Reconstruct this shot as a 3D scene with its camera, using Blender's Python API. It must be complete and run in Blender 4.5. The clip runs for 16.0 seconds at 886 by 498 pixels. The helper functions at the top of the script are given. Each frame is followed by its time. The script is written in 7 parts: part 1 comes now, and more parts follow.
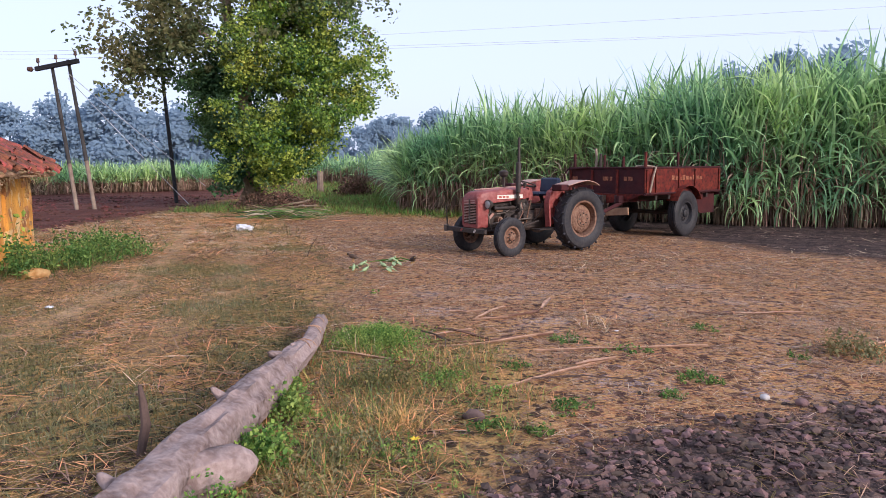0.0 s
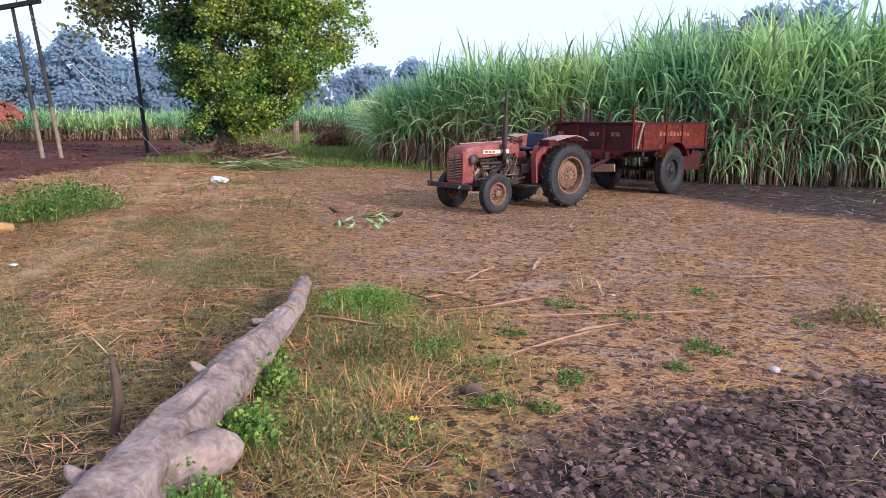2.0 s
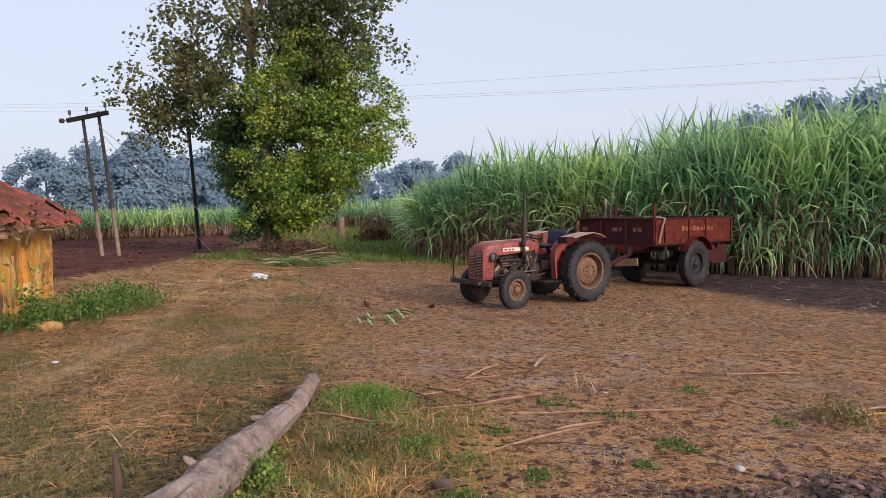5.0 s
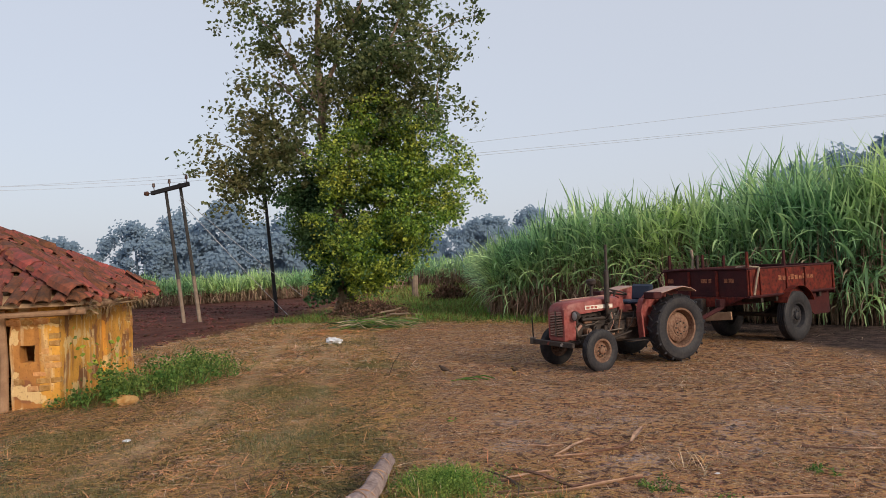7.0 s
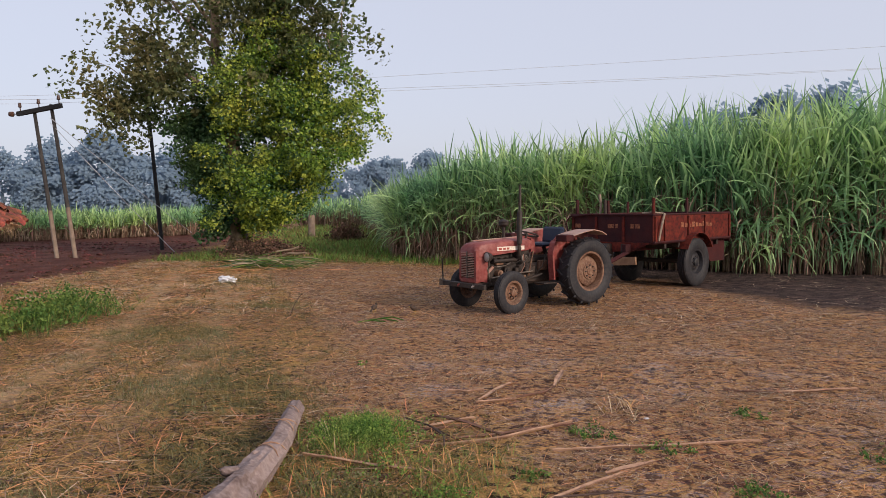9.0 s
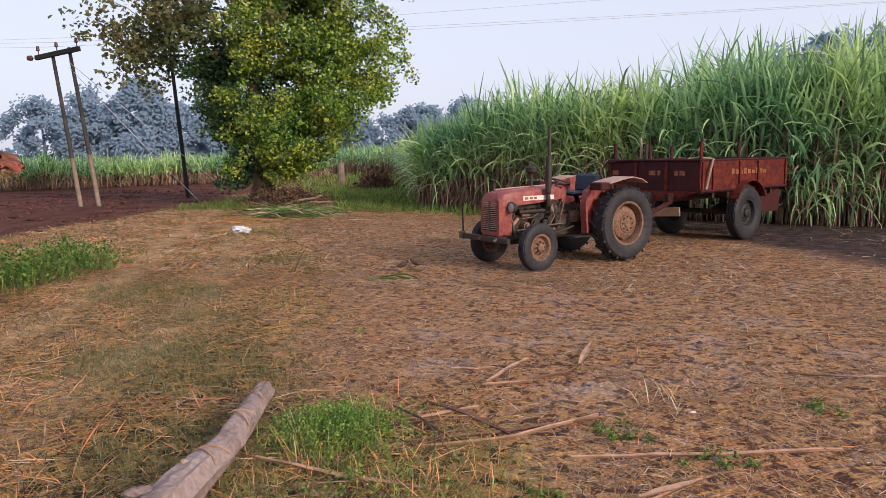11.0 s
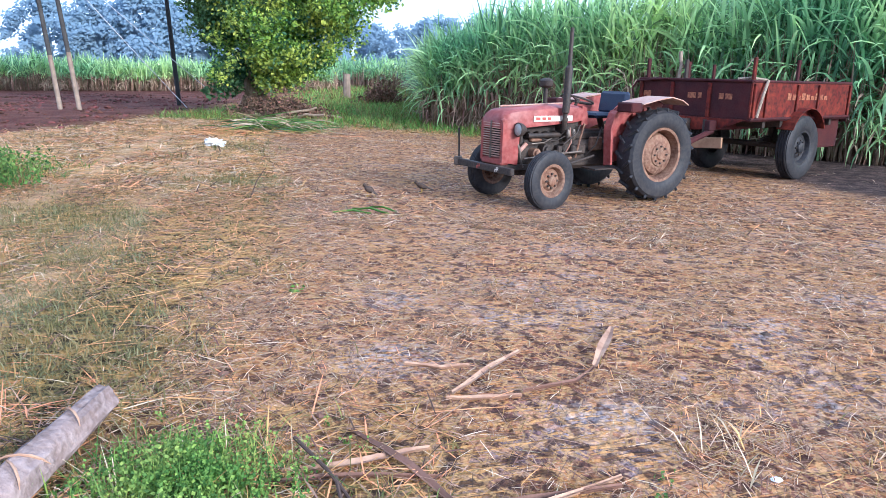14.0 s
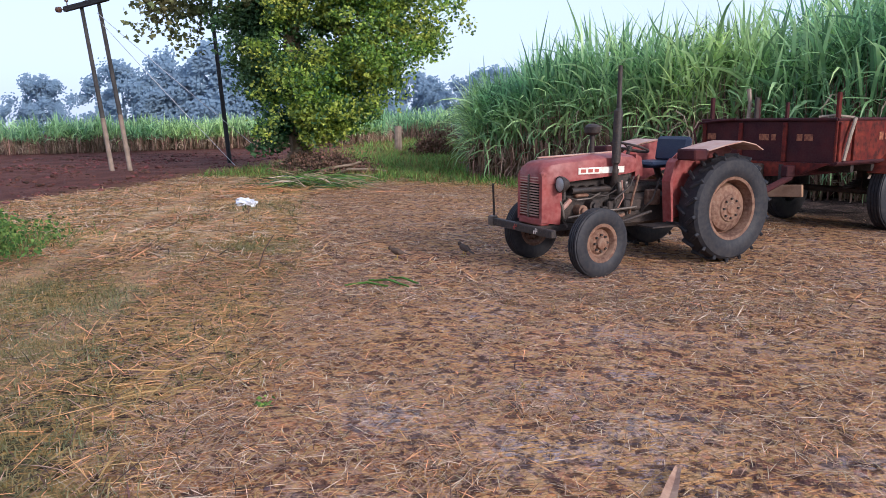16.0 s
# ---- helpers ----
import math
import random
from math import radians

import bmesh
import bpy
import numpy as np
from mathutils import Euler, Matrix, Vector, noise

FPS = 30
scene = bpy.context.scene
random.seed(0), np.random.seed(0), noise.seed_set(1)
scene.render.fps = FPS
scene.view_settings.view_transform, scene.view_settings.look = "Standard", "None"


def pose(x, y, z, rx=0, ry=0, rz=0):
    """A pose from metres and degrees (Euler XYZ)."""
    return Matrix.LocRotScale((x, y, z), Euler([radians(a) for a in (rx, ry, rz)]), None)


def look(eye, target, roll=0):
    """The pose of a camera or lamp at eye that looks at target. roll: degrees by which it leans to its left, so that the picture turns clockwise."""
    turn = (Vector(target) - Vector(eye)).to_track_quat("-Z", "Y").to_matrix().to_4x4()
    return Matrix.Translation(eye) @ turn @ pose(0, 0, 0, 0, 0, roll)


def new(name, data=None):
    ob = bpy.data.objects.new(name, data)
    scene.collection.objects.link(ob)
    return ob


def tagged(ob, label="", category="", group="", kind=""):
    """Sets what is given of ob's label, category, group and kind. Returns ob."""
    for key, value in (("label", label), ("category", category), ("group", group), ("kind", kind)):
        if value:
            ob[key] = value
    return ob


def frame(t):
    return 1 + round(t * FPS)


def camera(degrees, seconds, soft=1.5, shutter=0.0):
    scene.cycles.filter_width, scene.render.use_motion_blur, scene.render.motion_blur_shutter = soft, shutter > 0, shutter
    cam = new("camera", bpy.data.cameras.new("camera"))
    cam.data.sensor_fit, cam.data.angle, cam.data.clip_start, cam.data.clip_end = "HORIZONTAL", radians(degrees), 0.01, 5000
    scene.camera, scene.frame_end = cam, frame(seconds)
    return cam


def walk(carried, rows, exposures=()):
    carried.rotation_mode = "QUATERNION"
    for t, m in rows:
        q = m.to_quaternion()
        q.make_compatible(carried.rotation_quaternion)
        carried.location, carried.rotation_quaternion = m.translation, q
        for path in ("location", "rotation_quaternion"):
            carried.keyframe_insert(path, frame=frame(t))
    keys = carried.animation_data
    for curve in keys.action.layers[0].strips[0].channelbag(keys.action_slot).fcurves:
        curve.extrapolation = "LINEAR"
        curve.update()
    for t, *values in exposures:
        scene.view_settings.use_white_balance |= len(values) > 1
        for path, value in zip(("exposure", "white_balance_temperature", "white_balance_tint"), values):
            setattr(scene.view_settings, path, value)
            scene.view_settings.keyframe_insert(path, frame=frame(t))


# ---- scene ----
cam = camera(63.9, 16.0, 0.3)
PATH = [
    (0, (0.233, -0.425, 1.662), (-0.067, 1.539, 1.432), -0.4),
    (0.5, (0.230, -0.545, 1.684), (0.078, 1.398, 1.236), -1.0),
    (1, (0.048, -0.283, 1.658), (-0.188, 1.667, 1.282), 0.3),
    (1.5, (0.062, -0.162, 1.674), (-0.139, 1.792, 1.293), 0.8),
    (2, (0.039, -0.086, 1.686), (-0.191, 1.868, 1.324), 0.4),
    (2.5, (0.621, -1.348, 1.843), (0.368, 0.615, 1.554), 0.9),
    (3, (0.616, -1.329, 1.831), (0.399, 0.633, 1.512), 0.7),
    (3.5, (0.670, -1.344, 1.874), (0.352, 0.628, 1.787), 0.8),
    (3.7, (0.768, -1.303, 1.861), (0.430, 0.666, 1.768), 0.4),
    (5.8, (0.545, -0.084, 1.883), (0.17, 1.875, 1.739), -0.6),
    (6, (0.555, -0.063, 1.895), (0.2, 1.895, 1.697), -0.6),
    (6.5, (0.55, 0.0, 1.897), (0.034, 1.929, 1.787), -1.9),
    (7, (0.46, 0.055, 1.94), (-0.108, 1.972, 1.989), -2.6),
    (7.5, (0.318, 0.097, 1.878), (-0.009, 2.07, 1.907), 1.5),
    (8, (0.061, 0.241, 1.903), (-0.278, 2.212, 1.873), 0.4),
    (8.2, (0.052, 0.335, 1.883), (-0.249, 2.311, 1.806), 0.1),
    (10.3, (0.06, 1.451, 1.782), (-0.229, 3.423, 1.623), -1.4),
    (10.5, (0.098, 1.651, 1.769), (-0.157, 3.626, 1.575), -0.0),
    (11, (0.158, 1.873, 1.769), (-0.23, 3.818, 1.508), -0.9),
    (11.5, (0.102, 2.195, 1.764), (-0.283, 4.148, 1.568), -0.9),
    (12, (0.087, 2.433, 1.749), (-0.277, 4.382, 1.483), -2.1),
    (12.5, (0.095, 2.784, 1.702), (-0.274, 4.729, 1.424), -0.8),
    (13, (0.102, 3.169, 1.671), (-0.259, 5.099, 1.29), 0.5),
    (13.5, (-0.006, 3.51, 1.653), (-0.324, 5.425, 1.169), 3.0),
    (14, (0.084, 3.873, 1.618), (-0.33, 5.77, 1.137), 1.4),
    (14.5, (0.102, 4.16, 1.642), (-0.402, 6.054, 1.24), 0.5),
    (15, (0.059, 4.47, 1.67), (-0.346, 6.386, 1.264), 0.2),
    (15.5, (0.089, 4.818, 1.622), (-0.438, 6.717, 1.284), -0.6),
    (16, (0.121, 5.157, 1.622), (-0.466, 7.036, 1.271), -0.6),
]
EXPO = [(0.0, 0.72, 5850, 18), (0.5, 0.92, 5750, 14), (1.5, 0.92, 5700, 14), (2.3, 0.85, 5750, 14), (2.5, 0.68, 5850, 14), (3.0, 0.55, 6150, 14), (5.8, 0.38, 6450, 14), (6.5, 0.42, 6500, 14), (7.0, 0.2, 6700, 10), (8.2, 0.16, 6650, 13), (10.5, 0.5, 6550, 17), (12.5, 0.53, 6400, 17),
        (13.2, 0.95, 5850, 13), (13.5, 1.38, 5450, 10), (13.8, 1.5, 5000, 7), (14.4, 1.4, 4950, 7), (15.0, 1.1, 5150, 9), (15.5, 1.0, 5350, 10), (16.0, 0.75, 5500, 14)]
walk(cam, [(t, look(e, g, r)) for t, e, g, r in PATH], EXPO)

# ---- world and light ----
SUN_DIR = Vector((0.80, -0.50, 0.36)).normalized()
world = bpy.data.worlds.new("world")
scene.world = world
world.use_nodes = True
wn, wl = world.node_tree.nodes, world.node_tree.links
sky = wn.new("ShaderNodeTexSky")
sky.sky_type = "NISHITA"
sky.sun_disc = False
sky.sun_elevation = math.asin(SUN_DIR.z)
sky.sun_rotation = math.atan2(SUN_DIR.x, SUN_DIR.y)
sky.altitude, sky.air_density, sky.dust_density, sky.ozone_density = 300, 1.0, 4.5, 2.0
haze = wn.new("ShaderNodeMix")  # morning haze that whitens the whole sky
haze.data_type = "RGBA"
haze.inputs["Factor"].default_value = 0.72
haze.inputs["B"].default_value = (5.2, 5.55, 6.35, 1)
wl.new(sky.outputs[0], haze.inputs["A"])
wl.new(haze.outputs["Result"], wn["Background"].inputs[0])
wn["Background"].inputs[1].default_value = 0.122
sun = new("sun", bpy.data.lights.new("sun", "SUN"))
sun.data.energy, sun.data.angle, sun.data.color = 2.3, radians(14), (1.0, 0.86, 0.70)
sun.matrix_world = look(SUN_DIR * 60, (0, 0, 0))


# ---- materials ----
def material(name, base, rough=0.8, second=None, scale=6.0, fine=60.0, amount=0.6, bump=0.3, metal=0.0, dust=None,
             dust_amount=0.5, island=0.0, spec=0.3, trans=0.0, bump_dist=0.01, objrand=0.0):
    """A surface of two colours mixed by noise at two scales, with relief and, where given, dust."""
    m = bpy.data.materials.new(name)
    m.use_nodes = True
    n, l = m.node_tree.nodes, m.node_tree.links
    b = n["Principled BSDF"]
    b.inputs["Roughness"].default_value = rough
    b.inputs["Metallic"].default_value = metal
    b.inputs["Specular IOR Level"].default_value = spec
    co = n.new("ShaderNodeTexCoord")
    big = n.new("ShaderNodeTexNoise")
    big.inputs["Scale"].default_value, big.inputs["Detail"].default_value = scale, 6
    small = n.new("ShaderNodeTexNoise")
    small.inputs["Scale"].default_value, small.inputs["Detail"].default_value = fine, 4
    for t in (big, small):
        l.new(co.outputs["Object"], t.inputs["Vector"])
    mix = n.new("ShaderNodeMix")
    mix.data_type = "RGBA"
    second = second or tuple(c * 0.6 for c in base)
    mix.inputs["A"].default_value, mix.inputs["B"].default_value = (*base, 1), (*second, 1)
    ramp = n.new("ShaderNodeMapRange")
    ramp.inputs["From Min"].default_value, ramp.inputs["From Max"].default_value = 0.38, 0.66
    ramp.inputs["To Max"].default_value = amount
    l.new(big.outputs["Fac"], ramp.inputs["Value"])
    l.new(ramp.outputs[0], mix.inputs["Factor"])
    col = mix.outputs["Result"]
    if dust:
        dm = n.new("ShaderNodeMix")
        dm.data_type = "RGBA"
        dm.inputs["B"].default_value = (*dust, 1)
        dr = n.new("ShaderNodeMapRange")
        dr.inputs["From Min"].default_value, dr.inputs["From Max"].default_value = 0.40, 0.62
        dr.inputs["To Max"].default_value = dust_amount
        add = n.new("ShaderNodeMath")
        add.operation = "MULTIPLY_ADD"
        add.inputs[1].default_value = 0.5
        half = n.new("ShaderNodeMath")
        half.operation = "MULTIPLY"
        half.inputs[1].default_value = 0.5
        mid = n.new("ShaderNodeTexNoise")
        mid.inputs["Scale"].default_value, mid.inputs["Detail"].default_value = scale * 2.7, 5
        l.new(co.outputs["Object"], mid.inputs["Vector"])
        l.new(mid.outputs["Fac"], half.inputs[0])
        l.new(small.outputs["Fac"], add.inputs[0])
        l.new(half.outputs[0], add.inputs[2])
        l.new(add.outputs[0], dr.inputs["Value"])
        l.new(dr.outputs[0], dm.inputs["Factor"])
        l.new(col, dm.inputs["A"])
        col = dm.outputs["Result"]
    hsv = n.new("ShaderNodeHueSaturation")
    vary = n.new("ShaderNodeMapRange")
    vary.inputs["To Min"].default_value, vary.inputs["To Max"].default_value = 0.82, 1.18
    l.new(small.outputs["Fac"], vary.inputs["Value"])
    value = vary.outputs[0]
    for strength, kind, out in ((island, "ShaderNodeNewGeometry", "Random Per Island"), (objrand, "ShaderNodeObjectInfo", "Random")):
        if strength:
            g = n.new(kind)
            r = n.new("ShaderNodeMapRange")
            r.inputs["To Min"].default_value, r.inputs["To Max"].default_value = 1 - strength, 1 + strength
            l.new(g.outputs[out], r.inputs["Value"])
            mu = n.new("ShaderNodeMath")
            mu.operation = "MULTIPLY"
            l.new(value, mu.inputs[0])
            l.new(r.outputs[0], mu.inputs[1])
            value = mu.outputs[0]
            hr = n.new("ShaderNodeMapRange")
            hr.inputs["To Min"].default_value, hr.inputs["To Max"].default_value = 0.5 + 0.05 * strength, 0.5 - 0.05 * strength
            l.new(g.outputs[out], hr.inputs["Value"])
            l.new(hr.outputs[0], hsv.inputs["Hue"])
    l.new(value, hsv.inputs["Value"])
    l.new(col, hsv.inputs["Color"])
    l.new(hsv.outputs[0], b.inputs["Base Color"])
    if bump:
        bp = n.new("ShaderNodeBump")
        bp.inputs["Strength"].default_value, bp.inputs["Distance"].default_value = bump, bump_dist
        l.new(small.outputs["Fac"], bp.inputs["Height"])
        l.new(bp.outputs[0], b.inputs["Normal"])
    if trans:
        t = n.new("ShaderNodeBsdfTranslucent")
        ms = n.new("ShaderNodeMixShader")
        ms.inputs[0].default_value = trans
        l.new(hsv.outputs[0], t.inputs["Color"])
        l.new(b.outputs[0], ms.inputs[1])
        l.new(t.outputs[0], ms.inputs[2])
        l.new(ms.outputs[0], n["Material Output"].inputs["Surface"])
    return m


DUST = (0.30, 0.20, 0.13)
M = dict(
    red=material("faded_red_paint", (0.245, 0.043, 0.038), 0.45, (0.135, 0.027, 0.026), 4, 18, 0.8, 0.1, dust=(0.31, 0.13, 0.11), dust_amount=0.42),
    pale=material("sun_bleached_paint", (0.42, 0.27, 0.22), 0.5, (0.30, 0.11, 0.075), 7, 50, 0.7, 0.1, dust=DUST, dust_amount=0.3),
    dark=material("oily_black_iron", (0.018, 0.016, 0.016), 0.6, (0.040, 0.028, 0.023), 9, 60, 0.8, 0.4, dust=(0.085, 0.055, 0.04), dust_amount=0.4),
    steel=material("worn_steel", (0.16, 0.135, 0.115), 0.5, (0.075, 0.05, 0.04), 14, 80, 0.7, 0.2, metal=0.6),
    tyre=material("dusty_rubber", (0.012, 0.013, 0.018), 0.62, (0.022, 0.022, 0.027), 5, 25, 0.8, 0.12, dust=(0.070, 0.056, 0.048), dust_amount=0.3),
    rim=material("muddy_rim_paint", (0.17, 0.082, 0.050), 0.75, (0.080, 0.036, 0.026), 6, 30, 0.85, 0.4, dust=(0.25, 0.165, 0.11), dust_amount=0.55),
    seat=material("blue_black_vinyl", (0.014, 0.022, 0.048), 0.5, (0.025, 0.032, 0.052), 8, 70, 0.6, 0.3),
    glass=material("headlight_glass", (0.33, 0.34, 0.33), 0.15, (0.22, 0.21, 0.19), 20, 60, 0.5, 0.05, spec=0.6),
    bars=material("white_lettering", (0.72, 0.66, 0.58), 0.7, (0.5, 0.38, 0.30), 30, 120, 0.6, 0),
    yellowbars=material("faded_yellow_lettering", (0.30, 0.115, 0.055), 0.75, (0.10, 0.024, 0.018), 22, 60, 0.95, 0),
    signred=material("red_mark", (0.36, 0.08, 0.06), 0.7),
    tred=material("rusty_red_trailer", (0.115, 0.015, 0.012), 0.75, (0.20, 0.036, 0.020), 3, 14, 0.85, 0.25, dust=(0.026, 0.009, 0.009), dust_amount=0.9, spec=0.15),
    # dark maroon of frame parts; on the front panel it paints in shade
    tdark=material("dark_and_shaded_maroon", (0.030, 0.009, 0.012), 0.75, (0.070, 0.014, 0.014), 4, 40, 0.8, 0.25, dust=(0.050, 0.020, 0.019), dust_amount=0.5, spec=0.15),
    wood=material("old_board", (0.33, 0.20, 0.12), 0.85, (0.22, 0.12, 0.07), 7, 70, 0.7, 0.5),
    rope=material("weathered_rope", (0.30, 0.235, 0.18), 0.95, None, 30, 200, 0.5, 0.6),
    bark=material("weathered_log_bark", (0.27, 0.195, 0.175), 0.95, (0.085, 0.053, 0.047), 3.6, 30, 0.9, 0.9, dust=(0.42, 0.345, 0.33), dust_amount=0.40, bump_dist=0.015),
    trunk=material("tree_bark", (0.34, 0.25, 0.175), 0.95, (0.17, 0.12, 0.085), 3, 22, 0.8, 0.9, bump_dist=0.03),
    leaf=material("glossy_green_leaf", (0.19, 0.34, 0.055), 0.42, (0.46, 0.50, 0.09), 0.6, 4.0, 0.95, 0, island=0.6, trans=0.5, spec=0.5),
    # darker copy of the leaf; on the tree's left it paints in shade
    leafdark=material("dark_and_shaded_leaf", (0.050, 0.125, 0.066), 0.5, (0.11, 0.18, 0.05), 0.5, 3.0, 0.9, 0, island=0.45, trans=0.4),
    leafup=material("high_crown_leaf", (0.11, 0.165, 0.066), 0.6, (0.21, 0.185, 0.080), 0.4, 3.0, 0.85, 0, island=0.5, trans=0.5),
    cane=material("cane_leaf", (0.44, 0.60, 0.26), 0.4, (0.21, 0.43, 0.23), 0.35, 2.5, 0.95, 0, island=0.62, trans=0.5, spec=0.5),
    canedry=material("dry_cane_trash", (0.46, 0.36, 0.25), 0.9, (0.17, 0.10, 0.07), 0.8, 5, 0.9, 0, island=0.55, trans=0.25),
    stalk=material("cane_stalk", (0.27, 0.18, 0.12), 0.7, (0.12, 0.060, 0.048), 2.5, 12, 0.9, 0, island=0.5),
    grass=material("short_grass", (0.135, 0.130, 0.043), 0.9, (0.28, 0.185, 0.065), 0.9, 6, 0.9, 0, island=0.5, trans=0.25),
    weed=material("green_weed", (0.145, 0.275, 0.055), 0.7, (0.26, 0.33, 0.085), 3.0, 12, 0.9, 0, island=0.6, trans=0.4),
    bluegrass=material("grey_green_grass", (0.17, 0.19, 0.095), 0.9, (0.26, 0.20, 0.085), 1.0, 6, 0.9, 0, island=0.5, trans=0.3),
    wallweed=material("dark_wall_weed", (0.085, 0.185, 0.042), 0.7, (0.15, 0.22, 0.055), 2.0, 12, 0.9, 0, island=0.6, trans=0.35),
    lush=material("lush_lane_grass", (0.16, 0.32, 0.070), 0.7, (0.20, 0.28, 0.065), 0.6, 5, 0.9, 0, island=0.5, trans=0.45),
    straw=material("golden_straw", (0.66, 0.385, 0.145), 0.8, (0.44, 0.20, 0.075), 0.55, 5, 0.85, 0, island=0.55, trans=0.1),
    strawpale=material("bleached_straw", (0.68, 0.53, 0.36), 0.8, (0.50, 0.36, 0.23), 0.8, 5, 0.85, 0, island=0.35, trans=0.1),
    strawdark=material("rotten_straw", (0.105, 0.056, 0.040), 0.9, (0.052, 0.030, 0.026), 0.7, 6, 0.85, 0, island=0.5),
    leafdry=material("dry_cane_leaf", (0.43, 0.27, 0.18), 0.85, (0.19, 0.095, 0.065), 9, 60, 0.7, 0.3),
    twig=material("dark_twig", (0.10, 0.064, 0.052), 0.9, None, 10, 60, 0.6, 0.5),
    brush=material("dead_brushwood", (0.16, 0.095, 0.058), 0.95, (0.050, 0.032, 0.025), 2, 20, 0.9, 0, island=0.6),
    clod=material("dark_soil_clod", (0.150, 0.098, 0.085), 0.97, (0.050, 0.033, 0.031), 5, 40, 0.85, 0.9, island=0.6),
    leafbrown=material("brown_rotten_leaf", (0.20, 0.105, 0.075), 0.9, (0.11, 0.06, 0.045), 6, 40, 0.8, 0.3),
    redclod=material("red_soil_clod", (0.115, 0.046, 0.034), 0.97, (0.05, 0.022, 0.019), 4, 30, 0.8, 0.9, island=0.5),
    stone=material("pale_stone", (0.48, 0.44, 0.42), 0.9, (0.3, 0.27, 0.25), 8, 50),
    mud=material("bare_mud_brick", (0.47, 0.225, 0.062), 0.95, (0.28, 0.118, 0.040), 2.0, 14, 0.95, 0.8, dust=(0.62, 0.44, 0.22), dust_amount=0.4, bump_dist=0.03, objrand=0.25),
    tile=material("red_clay_tile", (0.29, 0.084, 0.046), 0.9, (0.13, 0.044, 0.032), 4, 26, 0.9, 0.6, dust=(0.060, 0.036, 0.030), dust_amount=0.8, objrand=0.4),
    thatch=material("dry_thatch", (0.36, 0.26, 0.15), 0.95, (0.2, 0.13, 0.075), 4, 40, 0.7, 0.3, island=0.35),
    pole=material("concrete_pole", (0.060, 0.056, 0.054), 0.9, (0.035, 0.032, 0.031), 2, 30, 0.8, 0.3),
    polelow=material("pale_painted_pole", (0.27, 0.205, 0.16), 0.9, (0.15, 0.11, 0.085), 3, 30, 0.8, 0.3),
    iron=material("dark_iron", (0.022, 0.021, 0.022), 0.7, None, 10, 60),
    cable=material("grey_aluminium_cable", (0.55, 0.56, 0.60), 0.6, None, 10, 60),
    porcelain=material("brown_porcelain", (0.10, 0.05, 0.035), 0.3),
    plastic=material("crumpled_white_plastic", (0.74, 0.74, 0.76), 0.5, (0.5, 0.5, 0.54), 9, 50, 0.7, 0.3),
    feather=material("brown_black_feathers", (0.05, 0.034, 0.026), 0.7, (0.10, 0.06, 0.04), 30, 120, 0.7, 0.2),
    beak=material("yellow_beak", (0.55, 0.34, 0.05), 0.5),
    palefeather=material("pale_green_white_feathers", (0.25, 0.34, 0.16), 0.7, (0.30, 0.37, 0.22), 30, 120, 0.7, 0.2),
    petal=material("yellow_petal", (0.75, 0.52, 0.03), 0.6),
    # pale blue base: the haze of distance is put into the colour
    hazy=material("haze_tinted_tree", (0.275, 0.375, 0.475), 1.0, (0.24, 0.335, 0.43), 0.08, 1.0, 0.9, 0, island=0.03, spec=0.0, trans=0.5),
    black=material("black_interior", (0.02, 0.017, 0.015), 0.95),
)


def plaster(name, base, second):
    """Ochre limewash over mud: flaking pale patches, bare brown earth, and rain streaks."""
    m = material(name, base, 0.92, second, 1.6, 9, 0.9, 0.7, bump_dist=0.03)
    n, l = m.node_tree.nodes, m.node_tree.links
    b = n["Principled BSDF"]
    co = n.new("ShaderNodeTexCoord")
    col = b.inputs["Base Color"].links[0].from_socket
    for scale, stretch, low, high, amount, paint in ((1.7, (1, 1, 1), 0.54, 0.57, 0.85, (0.23, 0.095, 0.045)), (2.6, (1, 1, 1), 0.57, 0.59, 0.8, (0.70, 0.50, 0.24)),
                                                     (7.0, (1, 1, 0.12), 0.55, 0.66, 0.55, (0.74, 0.58, 0.33)), (5.0, (1, 1, 0.15), 0.56, 0.66, 0.6, (0.30, 0.125, 0.040)), (30.0, (1, 1, 1), 0.60, 0.66, 0.5, (0.17, 0.07, 0.035))):
        mp = n.new("ShaderNodeMapping")
        mp.inputs["Scale"].default_value = stretch
        tx = n.new("ShaderNodeTexNoise")
        tx.inputs["Scale"].default_value, tx.inputs["Detail"].default_value = scale, 8
        sp = n.new("ShaderNodeMapRange")
        sp.inputs["From Min"].default_value, sp.inputs["From Max"].default_value, sp.inputs["To Max"].default_value = low, high, amount
        mx = n.new("ShaderNodeMix")
        mx.data_type = "RGBA"
        mx.inputs["B"].default_value = (*paint, 1)
        l.new(co.outputs["Object"], mp.inputs["Vector"])
        l.new(mp.outputs[0], tx.inputs["Vector"])
        l.new(tx.outputs["Fac"], sp.inputs["Value"])
        l.new(sp.outputs[0], mx.inputs["Factor"])
        l.new(col, mx.inputs["A"])
        col = mx.outputs["Result"]
    l.new(col, b.inputs["Base Color"])
    return m


M["wall"] = plaster("ochre_mud_plaster", (0.68, 0.34, 0.060), (0.44, 0.185, 0.038))
M["barewall"] = plaster("worn_mud_plaster", (0.46, 0.205, 0.055), (0.26, 0.105, 0.040))


